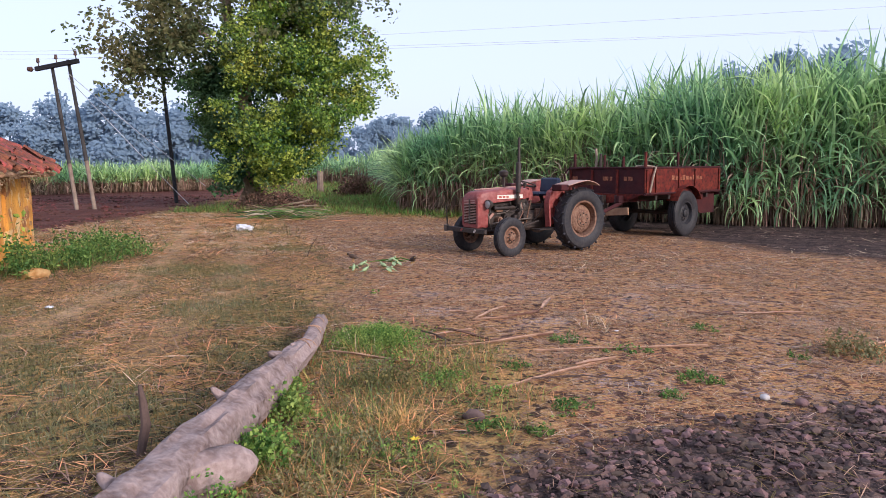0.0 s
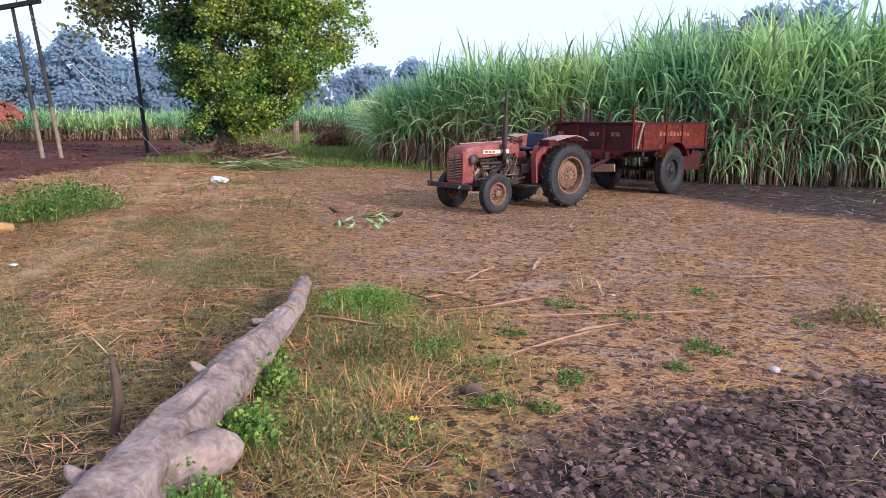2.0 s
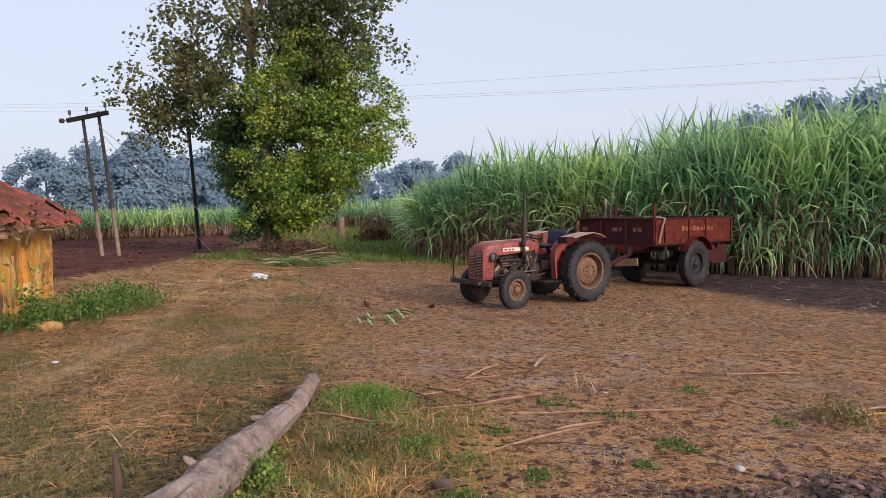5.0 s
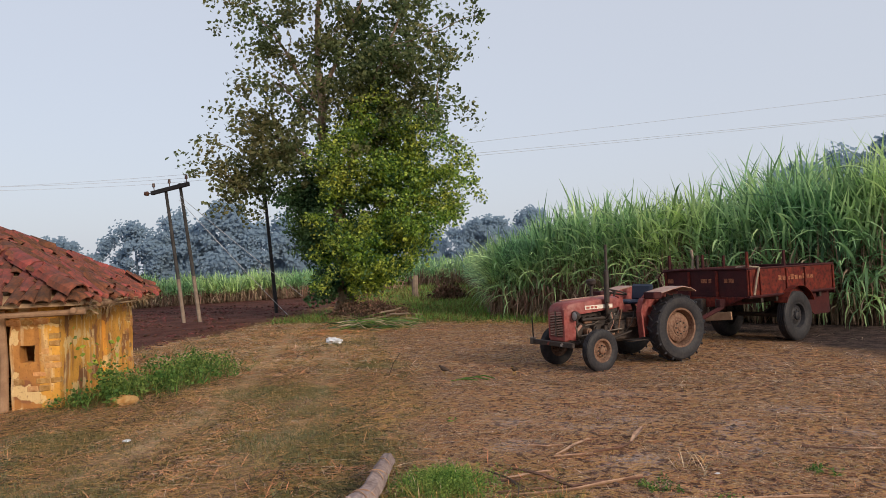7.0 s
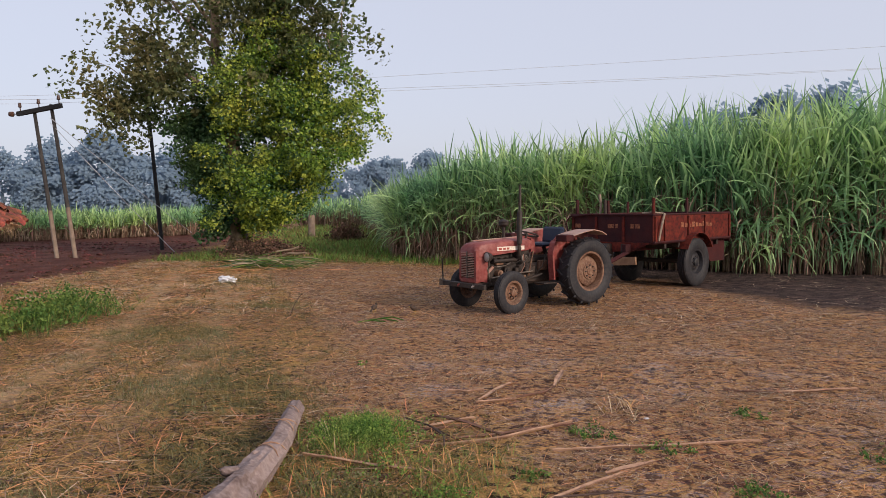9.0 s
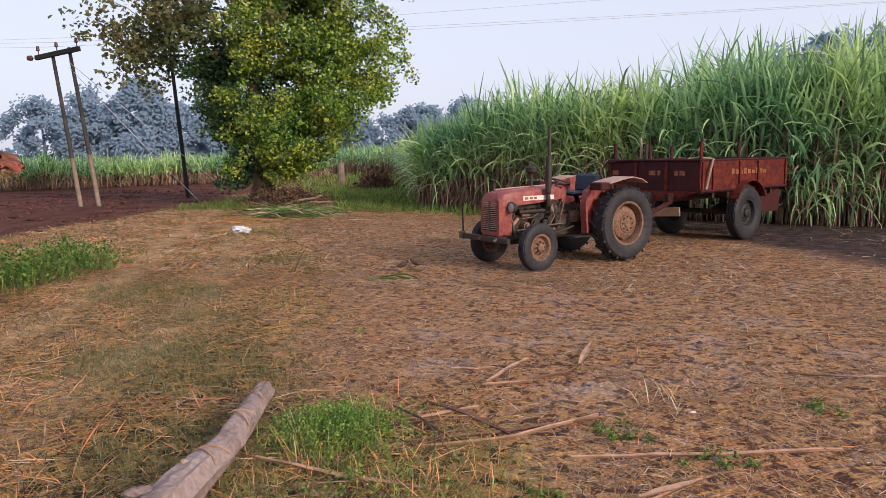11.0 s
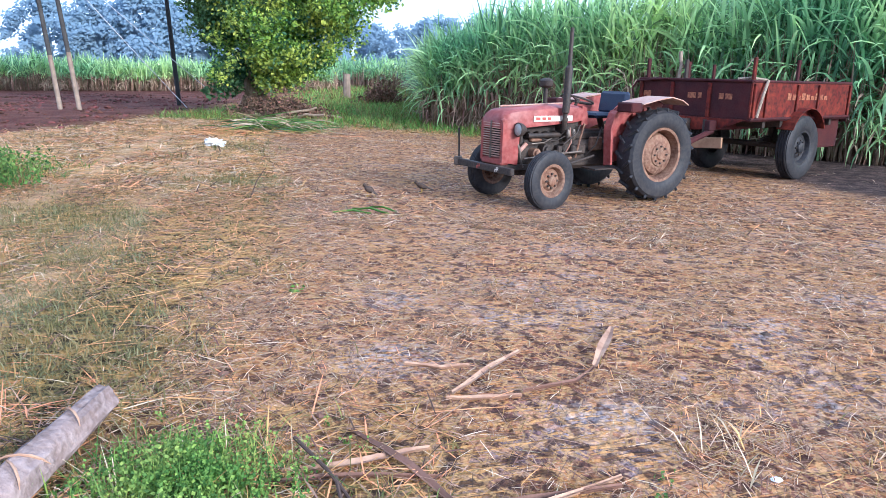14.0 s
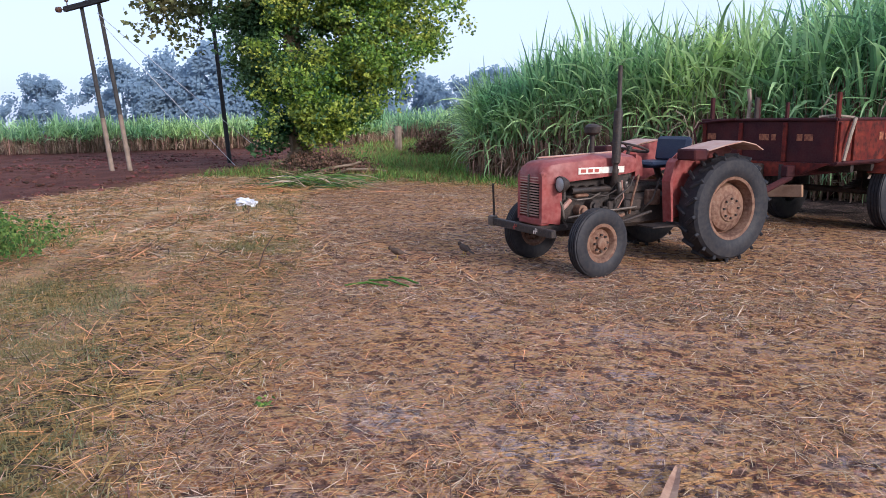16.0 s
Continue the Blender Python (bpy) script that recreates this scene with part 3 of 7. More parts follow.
def litter(name, n, area, keep, mats, length, width, label, lift=0.12):
    """Loose stems lying on the ground."""
    x, y = scatter(n, *area, keep)
    k = len(x)
    base = np.stack([x, y, flat(x, y) + 0.004 + rng.random(k) * 0.02], 1)
    head = rng.uniform(0, math.pi, k) + math.pi * (rng.random(k) < 0.5)
    L = rng.uniform(*length, k)
    v, f = blades(rng, base, head, L, rng.uniform(*width, k), rng.uniform(-0.02, lift, k), rng.uniform(0, 2 * lift, k), 2, 0.5)
    slot = np.repeat(rng.integers(0, len(mats), k), 2)
    ob = mesh_object(name, v, f.tolist(), mats, index=slot)
    tagged(ob, label, "straw", kind="stuff")


def tufts(name, n, area, keep, mats, height, width, label, category="grass", spread=1.0, per=6):
    """Standing blades in tufts."""
    x, y = scatter(n, *area, keep)
    x, y = np.repeat(x, per), np.repeat(y, per)
    k = len(x)
    x, y = x + rng.normal(0, 0.035 * spread, k), y + rng.normal(0, 0.035 * spread, k)
    base = np.stack([x, y, flat(x, y) - 0.005], 1)
    v, f = blades(rng, base, rng.uniform(0, 6.28, k), rng.uniform(*height, k), rng.uniform(*width, k), rng.uniform(0.7, 1.5, k), rng.uniform(0.2, 1.6, k), 2, 0.6)
    ob = mesh_object(name, v, f.tolist(), mats, index=np.repeat(rng.integers(0, len(mats), k), 2))
    tagged(ob, label, category, kind="stuff")


def crumbs(name, n, area, keep, label):
    """Small flattened lumps of earth and rotted trash."""
    x, y = scatter(n, *area, keep)
    k = len(x)
    s = 0.006 + 0.028 * rng.random(k) ** 3.0
    a = np.linspace(0, 2 * math.pi, 6, endpoint=False)
    ring = np.stack([np.cos(a), np.sin(a), np.zeros(6)], 1)
    base = np.concatenate([ring, [[0.0, 0.0, 0.55]]])
    v = base[None] * (1 + rng.normal(0, 0.28, (k, 7, 1))) * s[:, None, None] + np.stack([x, y, flat(x, y) + 0.003], 1)[:, None, :]
    f = np.array([[i, (i + 1) % 6, 6] for i in range(6)])[None] + (np.arange(k) * 7)[:, None, None]
    tagged(mesh_object(name, v.reshape(-1, 3), f.reshape(-1, 3).tolist(), [M["leafbrown"], M["clod"]], index=np.repeat(rng.integers(0, 2, k), 6)), label, "soil", kind="stuff")


def ground_cover():
    yard = lambda x, y: np.clip(zones(x, y)[0] * (1 - zones(x, y)[2]) ** 2 * (1 - zones(x, y)[3]) * (0.12 + 0.75 * straw_mats(x, y) + 0.5 * fbm(x, y, 1.9)), 0.04 * (zones(x, y)[2] < 0.1), 1)
    litter("straw_litter", 460000, (-6, 7, 2.4, 12), lambda x, y: np.clip(yard(x, y) * (1 - 0.8 * ash(x, y)) * (0.42 + 2.4 * np.clip(fbm(x, y, 3.6) + 0.08, 0, 1) + 1.6 * np.clip(fbm(x, y, 1.1), 0, 1)), 0, 1), [M["straw"], M["strawpale"], M["leafbrown"], M["leafdry"], M["strawdark"], M["leafdry"]], (0.03, 0.19), (0.002, 0.0065), "golden dry straw trodden flat over the yard", 0.2)
    patchy = lambda x, y: np.clip(yard(x, y) * (0.5 + 4.0 * np.clip(fbm(x, y, 2.6) + 0.05, 0, 1)), 0, 1)
    litter("far_straw_litter", 300000, (-9, 9, 11.0, 23), patchy, [M["straw"], M["strawpale"], M["leafdry"], M["strawdark"], M["leafbrown"]], (0.06, 0.34), (0.005, 0.013), "dry straw and cane trash spread round the tractor", 0.2)
    turf = lambda x, y: np.clip(zones(x, y)[1] * (1 - zones(x, y)[3]) * (0.06 + 0.95 * green(x, y) ** 1.6), 0, 1)
    worn = lambda x, y: np.clip(zones(x, y)[1] * (1 - zones(x, y)[3]) * (0.8 - 0.7 * green(x, y)) * (1 - 0.7 * tracks(x, y)), 0, 1)
    litter("verge_straw", 120000, (-9, -0.4, 2.4, 13), worn, [M["straw"], M["strawdark"], M["grass"], M["straw"], M["leafdry"]], (0.06, 0.45), (0.004, 0.012), "scattered straw lying in the trampled grass verge", 0.22)
    streak = lambda x, y: worn(x, y) * np.clip(3.5 * fbm(0.94 * x + 0.34 * y, (0.94 * y - 0.34 * x) * 0.22, 1.5), 0, 1)
    litter("track_straw", 90000, (-10, -1.5, 4, 20), streak, [M["straw"], M["strawpale"], M["straw"]], (0.08, 0.40), (0.005, 0.013), "golden straw swept in long streaks along the cart track", 0.2)
    litter("far_verge_straw", 60000, (-14, -3.5, 12, 25), worn, [M["straw"], M["strawdark"], M["strawpale"], M["straw"]], (0.15, 0.6), (0.010, 0.024), "scattered straw along the cart track", 0.2)
    tufts("verge_grass", 54000, (-9, -1.4, 2.2, 14), turf, [M["grass"], M["bluegrass"], M["bluegrass"]], (0.03, 0.10), (0.004, 0.009), "short trampled grey-green grass beside the fallen log")
    tufts("far_verge_grass", 5000, (-14, -5, 13, 27), turf, [M["grass"], M["bluegrass"]], (0.08, 0.2), (0.010, 0.02), "short dry grass along the cart track")
    bank = lambda x, y: np.clip(1.35 - np.hypot((x + 1.0) / 0.9, (y - 4.3) / 2.0), 0, 1) * np.clip(0.45 + 1.4 * fbm(x, y, 1.6), 0, 1)
    tufts("bank_dry_grass", 8000, (-2, 0.3, 2.2, 6.8), bank, [M["straw"], M["grass"], M["bluegrass"], M["weed"]], (0.05, 0.22), (0.003, 0.007), "dry and green grass growing along the fallen log")
    crumbs("trodden_crumbs", 9000, (-4, 8, 3.5, 17), lambda x, y: yard(x, y) * 0.6 + 0.1 * (zones(x, y)[2] < 0.1) * (zones(x, y)[1] < 0.5), "small dark crumbs of earth and trash in the straw")
    thin = lambda x, y: np.clip(0.35 + 1.6 * fbm(x, y, 0.9), 0, 1) * yard(x, y)
    tufts("yard_stubble", 5200, (-1.5, 6.5, 4, 15), thin, [M["straw"], M["grass"]], (0.03, 0.10), (0.004, 0.008), "thin stubble poking through the straw")
    lane = lambda x, y: soft_step(y - np.interp(x, [-12, -5, 6], [24.2, 23.2, 20.5]), 0.8) * (np.hypot(x + 11.9, y - 27.3) > 0.8)
    tufts("lane_grass", 9000, (-14, -1, 22.5, 40), lane, [M["lush"], M["lush"], M["grass"]], (0.15, 0.45), (0.015, 0.03), "lush green grass in the lane beside the cane", spread=3)
    tufts("far_lane_grass", 2500, (-24, -6, 38, 75), lambda x, y: np.clip((x - edge_red(y)) / 2, 0, 1), [M["lush"], M["grass"]], (0.3, 0.7), (0.04, 0.08), "rough green grass far down the lane", spread=6)


def weed(name, x, y, r, h, leaves, mats, label, category="weed", leaf=0.03):
    """A leafy clump: thin stems and many small leaves."""
    parts = []
    k = max(6, leaves // 12)
    px, py = x + rng.normal(0, r * 0.45, k), y + rng.normal(0, r * 0.45, k)
    base = np.stack([px, py, flat(px, py)], 1)
    hh = rng.uniform(0.5, 1.0, k) * h * np.clip(1.2 - np.hypot(px - x, py - y) / (r * 1.6), 0.35, 1)
    hd = rng.uniform(0, 6.28, k)
    v, f = blades(rng, base, hd, hh * 1.15, np.full(k, 0.008), np.full(k, 1.35), np.full(k, 0.35), 2)
    parts.append((v, f, 0))
    who = rng.integers(0, k, leaves)
    t = rng.uniform(0.25, 1.05, leaves)
    c = base[who] + np.stack([np.cos(hd[who]) * hh[who] * 0.3 * t, np.sin(hd[who]) * hh[who] * 0.3 * t, hh[who] * t], 1) + rng.normal(0, leaf * 0.9, (leaves, 3))
    c[:, 2] = np.maximum(c[:, 2], flat(c[:, 0], c[:, 1]) + 0.01)
    v, f = leaf_cards(rng, c, rng.uniform(0.7, 1.5, leaves) * leaf)
    parts.append((v, f, 1 if len(mats) > 1 else 0))
    v, f, i = merge(parts)
    ob = mesh_object(name, v, f, mats, index=i)
    return tagged(ob, label, category, kind="stuff")


# ---- sugarcane ----
def slope(x, y):
    """The field is lower where it meets the lane."""
    return np.where(y > 60, 1.0, np.interp(x - lane_x(np.maximum(y, 24.8)) + np.clip(24.8 - y, 0, 9) * 0.0, [0, 1.2, 3.6], [0.66, 0.74, 1.0]))


def cane_block(name, places, height, leaves, label, wide=0.070, segs=5, dry=5, low=0.24):
    """Cane plants: jointed stalks, long arching green leaves above and hanging dry ones below."""
    n = len(places)
    h = height * rng.uniform(0.70, 1.08, n) * (1 + 0.22 * fbm(places[:, 0], places[:, 1], 0.55) + 0.14 * fbm(places[:, 0], places[:, 1], 1.9)) * slope(places[:, 0], places[:, 1])
    parts = []
    ns = n * 2
    who = np.repeat(np.arange(n), 2)
    b = np.concatenate([places[who] + rng.normal(0, 0.10, (ns, 2)), np.zeros((ns, 1))], 1)
    lean = rng.uniform(0, 6.28, ns)
    for turn in (0.0, 1.57):
        v, f = blades(rng, b, lean + turn, h[who] * 0.66, np.full(ns, wide * 0.8), np.full(ns, 1.50), rng.uniform(0, 0.12, ns), 2)
        parts.append((v, f, 0))
    k = n * leaves
    who = np.repeat(np.arange(n), leaves)
    t = low + (0.80 - low) * rng.random(k) ** 0.75
    b = np.concatenate([places[who] + rng.normal(0, 0.13, (k, 2)), (h[who] * t)[:, None]], 1)
    L = rng.uniform(0.28, 0.46, k) * height
    steep = np.clip(rng.normal(1.26, 0.17, k), 0.7, 1.54)
    v, f = blades(rng, b, rng.uniform(0, 6.28, k), L, rng.uniform(0.7, 1.3, k) * wide, steep, (0.12 + 2.6 * rng.random(k) ** 1.3) * (1.3 - t * 0.85), segs, 1.4)
    parts.append((v, f, 1))
    if dry:
        k = n * dry
        who = np.repeat(np.arange(n), dry)
        b = np.concatenate([places[who] + rng.normal(0, 0.14, (k, 2)), (h[who] * rng.uniform(0.10, 0.52, k))[:, None]], 1)
        v, f = blades(rng, b, rng.uniform(0, 6.28, k), np.minimum(rng.uniform(0.4, 1.1, k), b[:, 2] * 1.3 + 0.15), rng.uniform(0.5, 1.1, k) * wide * 0.7, rng.uniform(0.2, 1.2, k), rng.uniform(1.6, 2.9, k), 3, 1.5)
        v[:, 2] = np.maximum(v[:, 2], 0.01)
        parts.append((v, f, 2))
    if low < 0.2:  # leaves that hang over the field's edge down to the soil
        k = n
        who = np.arange(n)
        b = np.concatenate([places[who] + rng.normal(0, 0.16, (k, 2)), (h[who] * rng.uniform(0.12, 0.42, k))[:, None]], 1)
        v, f = blades(rng, b, rng.normal(-1.6, 0.9, k), np.minimum(rng.uniform(0.8, 1.8, k), b[:, 2] * 1.6 + 0.3), rng.uniform(0.6, 1.1, k) * wide, rng.uniform(0.5, 1.1, k), rng.uniform(1.5, 2.6, k), segs, 1.4)
        v[:, 2] = np.maximum(v[:, 2], 0.01)
        parts.append((v, f, 1))
    v, f, i = merge(parts)
    ob = mesh_object(name, v, f, [M["stalk"], M["cane"], M["canedry"]], index=i)
    return tagged(ob, label, "sugarcane", kind="stuff")


FRONT = [(-5.0, 24.8), (0.5, 22.1), (5.4, 19.7), (12.0, 18.9), (22.0, 17.0)]


def front_y(x):
    return np.interp(x, [p[0] for p in FRONT], [p[1] for p in FRONT])


def lane_x(y):
    return np.interp(y, [24.8, 40, 80], [-5.0, -8.8, -21.0])


def build_cane():
    def strip(n, x0, x1, depth, power=1.6):
        x = rng.uniform(x0, x1, n)
        y = front_y(x) + depth * rng.random(n) ** power
        return np.stack([x, y], 1)
    cane_block("sugarcane_field", strip(850, -5.0, 3.0, 5.0), 3.65, 10, "tall green sugarcane with dry lower leaves behind the tractor", dry=8)
    cane_block("sugarcane_field", strip(1000, 3.0, 12.0, 4.5), 4.15, 13, "tall green sugarcane overhanging the parked trailer", dry=6, low=0.10)
    cane_block("sugarcane_field", strip(380, 12.0, 22.0, 4.0), 4.55, 14, "tall green sugarcane at the field's near corner", dry=5, low=0.06)
    y = 24.9 + 40 * rng.random(900) ** 1.7
    x = lane_x(y) + 3.0 * rng.random(900) ** 1.5
    cane_block("sugarcane_field", np.stack([x, y], 1), 3.5, 9, "sugarcane edge along the green lane", dry=4)
    x = rng.uniform(-2, 26, 700)
    y = front_y(x) + rng.uniform(5, 14, 700)
    cane_block("sugarcane_field", np.stack([x, y], 1), 4.1, 7, "inner rows of tall sugarcane", dry=0, wide=0.07, segs=4)
    t = rng.random(1500)
    px = np.interp(t, [0, 0.35, 1], [-58, -35, -21]) + rng.normal(0, 0.4, 1500)
    py = np.interp(t, [0, 0.35, 1], [25, 38.5, 58])
    deep = 4.5 * rng.random(1500) ** 1.5
    cane_block("far_sugarcane_field", np.stack([px - 0.5 * deep, py + deep], 1), 2.75, 9, "distant sugarcane across the ploughed soil", wide=0.08, segs=3, dry=9, low=0.42)
    x = rng.uniform(-34, -12, 350)
    cane_block("far_sugarcane_field", np.stack([x, 66 - (x + 20) * 0.4 + rng.uniform(0, 5, 350)], 1), 2.9, 8, "distant sugarcane at the end of the lane", wide=0.12, segs=3, dry=3)


# ---- trees ----
def limb(bm, a, b, r0, r1, bend, sides=8):
    a, b = Vector(a), Vector(b)
    pts = [a.lerp(b, t) + Vector((rng.normal(0, bend), rng.normal(0, bend), rng.normal(0, bend * 0.4))) * math.sin(math.pi * t) for t in (0, 0.25, 0.5, 0.75, 1)]
    tube(bm, pts, [r0 + (r1 - r0) * t for t in (0, 0.25, 0.5, 0.75, 1)], sides)
    return pts


def cluster_leaves(centres, radius, per, size, squash=0.75):
    n = len(centres) * per
    who = np.repeat(np.arange(len(centres)), per)
    d = rng.normal(size=(n, 3))
    d /= np.linalg.norm(d, axis=1)[:, None]
    d *= (rng.random(n) ** 0.45)[:, None]
    d[:, 2] *= squash
    r = radius if np.ndim(radius) == 0 else np.asarray(radius)[who][:, None]
    return leaf_cards(rng, centres[who] + d * r, rng.uniform(0.65, 1.3, n) * size)


def build_tree():
    x0, y0 = -11.9, 27.3
    tree = thing("tree", "tall leafy tree with sparse upper crown and creeper-clad lower bush", "tree", pose(x0, y0, 0))
    bm = bmesh.new()
    trunk_pts = limb(bm, (0, 0, -0.1), (-0.35, 0.2, 5.5), 0.36, 0.26, 0.10, 10)
    limb(bm, (-0.35, 0.2, 5.4), (-1.0, 0.3, 10.5), 0.26, 0.15, 0.18, 10)
    limb(bm, (-1.0, 0.3, 10.4), (-0.6, 0.3, 16.0), 0.15, 0.05, 0.3)
    for k in range(9):
        a = 2 * math.pi * k / 9 + rng.normal(0, 0.2)
        limb(bm, (0.16 * math.cos(a), 0.16 * math.sin(a), 0.9), (rng.uniform(0.5, 0.95) * math.cos(a), rng.uniform(0.5, 0.95) * math.sin(a), -0.05), 0.10, 0.05, 0.04, 6)
    part("trunk", bm, M["trunk"], tree, smooth=True)
    ends = []
    for a, b, r in (((-0.3, 0.2, 5.0), (3.4, -0.4, 12.8), 0.15), ((-0.5, 0.2, 6.2), (-4.1, 0.2, 8.6), 0.12), ((-0.3, 0.2, 4.0), (1.6, 0.6, 10.5), 0.13),
                    ((-0.9, 0.3, 9.0), (-4.0, -0.3, 13.6), 0.10), ((-0.9, 0.3, 9.6), (2.2, 0.2, 15.4), 0.10), ((1.6, 0.4, 8.6), (4.3, 0.2, 8.3), 0.07),
                    ((1.5, -0.1, 8.8), (3.6, -0.6, 11.0), 0.07), ((-2.6, 0.2, 7.3), (-4.7, -0.6, 6.0), 0.06), ((-0.7, 0.2, 8.0), (-3.4, 0.8, 10.4), 0.08)):
        bm = bmesh.new()
        pts = limb(bm, a, b, r, 0.03, 0.25)
        for p in pts[2:]:
            for _ in range(3):
                e = p + Vector((rng.normal(0, 0.9), rng.normal(0, 0.8), rng.normal(0.1, 0.7)))
                limb(bm, p, e, 0.028, 0.008, 0.08, 5)
                ends.append(e)
        ends += pts[1:]
        part("branch", bm, M["trunk"], tree, smooth=True)
    ends = np.array([tuple(e) for e in ends])
    ends = ends[ends[:, 2] > 4.6]
    d = rng.normal(size=(150, 3))
    d /= np.linalg.norm(d, axis=1)[:, None]
    ends = np.concatenate([ends, np.array([1.0, 0.0, 11.2]) + d * (rng.random(150) ** 0.5)[:, None] * np.array([4.5, 2.6, 4.6])])
    clear = (ends[:, 0] > -1.9) & (ends[:, 0] < 0.1) & (ends[:, 1] < 0.5) & (ends[:, 2] > 6.5) & (ends[:, 2] < 12)
    ends = ends[~clear]
    more = np.array([1.2, 0.0, 8.6]) + rng.normal(0, 1.0, (34, 3)) * np.array([1.7, 1.0, 1.5])
    ends = np.concatenate([ends, more[more[:, 2] > 5.5]])
    c = np.concatenate([ends, ends + rng.normal(0, 0.55, ends.shape), ends[rng.integers(0, len(ends), 60)] + rng.normal(0, 0.9, (60, 3)), np.array([-4.2, -0.5, 5.9]) + rng.normal(0, 0.75, (40, 3)), np.array([-3.2, -0.4, 8.2]) + rng.normal(0, 0.9, (40, 3)), np.array([-2.2, -0.3, 6.6]) + rng.normal(0, 0.8, (24, 3))])
    v, f = cluster_leaves(c, rng.uniform(0.4, 0.9, len(c)), 34, 0.20)
    mesh_object("crown", v, f.tolist(), M["leafup"], tree, "sparse dark upper foliage")
    lobes = []
    for cx, cy, cz, rx, ry, rz, n in ((1.3, -0.3, 4.0, 2.7, 2.2, 2.6, 120), (2.4, -0.4, 3.0, 2.0, 1.9, 1.5, 70), (0.8, -0.2, 6.2, 2.2, 2.0, 1.9, 80), (4.0, 0.1, 4.9, 1.9, 1.6, 2.0, 100), (3.1, -0.2, 6.5, 1.8, 1.5, 1.5, 60),
                                      (0.6, -0.8, 1.9, 1.7, 1.4, 1.1, 60), (2.0, -0.6, 1.9, 1.5, 1.3, 0.9, 46), (1.6, 0.0, 7.9, 1.9, 1.4, 1.2, 46)):
        d = rng.normal(size=(n, 3))
        d /= np.linalg.norm(d, axis=1)[:, None]
        d *= (rng.uniform(0.35, 1.08, n))[:, None]
        lobes.append(np.array([cx, cy, cz]) + d * np.array([rx, ry, rz]))
    c = np.concatenate(lobes)
    c = np.concatenate([c, c + rng.normal(0, 0.35, c.shape)])
    keep = fbm(c[:, 0] + 0.7 * c[:, 1], c[:, 2], 0.8) + 0.6 * fbm(c[:, 0], c[:, 2] + 5, 1.9) > -0.24
    c = c[keep & (c[:, 2] > 0.75) & (c[:, 0] > -1.0) & (c[:, 0] < 0.7 + 1.05 * c[:, 2])]
    v, f = cluster_leaves(c, rng.uniform(0.25, 0.62, len(c)), 62, 0.135, 0.9)
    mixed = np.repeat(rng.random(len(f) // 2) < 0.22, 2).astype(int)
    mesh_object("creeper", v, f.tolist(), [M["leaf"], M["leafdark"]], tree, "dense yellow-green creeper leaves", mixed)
    # left and inner boughs: their shade comes from the darker leaf colour
    lobes = []
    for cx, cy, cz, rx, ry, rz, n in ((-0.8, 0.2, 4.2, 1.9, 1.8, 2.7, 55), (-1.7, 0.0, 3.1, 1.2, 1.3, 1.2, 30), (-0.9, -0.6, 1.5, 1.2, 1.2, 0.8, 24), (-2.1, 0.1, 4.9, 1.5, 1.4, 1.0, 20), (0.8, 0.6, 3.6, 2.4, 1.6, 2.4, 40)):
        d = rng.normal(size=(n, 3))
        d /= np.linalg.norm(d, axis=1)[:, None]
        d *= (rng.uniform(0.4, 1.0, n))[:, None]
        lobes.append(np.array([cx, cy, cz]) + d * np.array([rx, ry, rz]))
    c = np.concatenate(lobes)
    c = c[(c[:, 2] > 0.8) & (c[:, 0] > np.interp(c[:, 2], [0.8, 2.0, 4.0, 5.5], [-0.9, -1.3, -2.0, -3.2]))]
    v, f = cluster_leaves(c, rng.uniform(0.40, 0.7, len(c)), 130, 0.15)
    mesh_object("foliage", v, f.tolist(), M["leafdark"], tree, "foliage with shade painted into its dark leaf colour")


def tree_mass(r, centres, radius, per, size):
    """Foliage too far off to show its leaves: small ragged sprays on the outside of each bough."""
    who = np.repeat(np.arange(len(centres)), per)
    n = len(who)
    d = r.normal(size=(n, 3))
    d /= np.linalg.norm(d, axis=1)[:, None]
    p = centres[who] + d * (radius[who] * r.uniform(0.1, 1.15, n))[:, None]
    up = np.array([0.25, -0.8, 0.55]) + r.normal(0, 0.12, (n, 3))
    up /= np.linalg.norm(up, axis=1)[:, None]
    a = np.cross(up, r.normal(size=(n, 3)))
    a /= np.linalg.norm(a, axis=1)[:, None]
    b = np.cross(up, a)
    s1, s2 = (size * r.uniform(0.6, 1.4, n))[:, None], (size * r.uniform(0.4, 0.9, n))[:, None]
    v = np.stack([p - a * s1, p - b * s2, p + a * s1, p + b * s2], 1).reshape(-1, 3)
    return v, (np.arange(n) * 4)[:, None] + np.arange(4)[None]


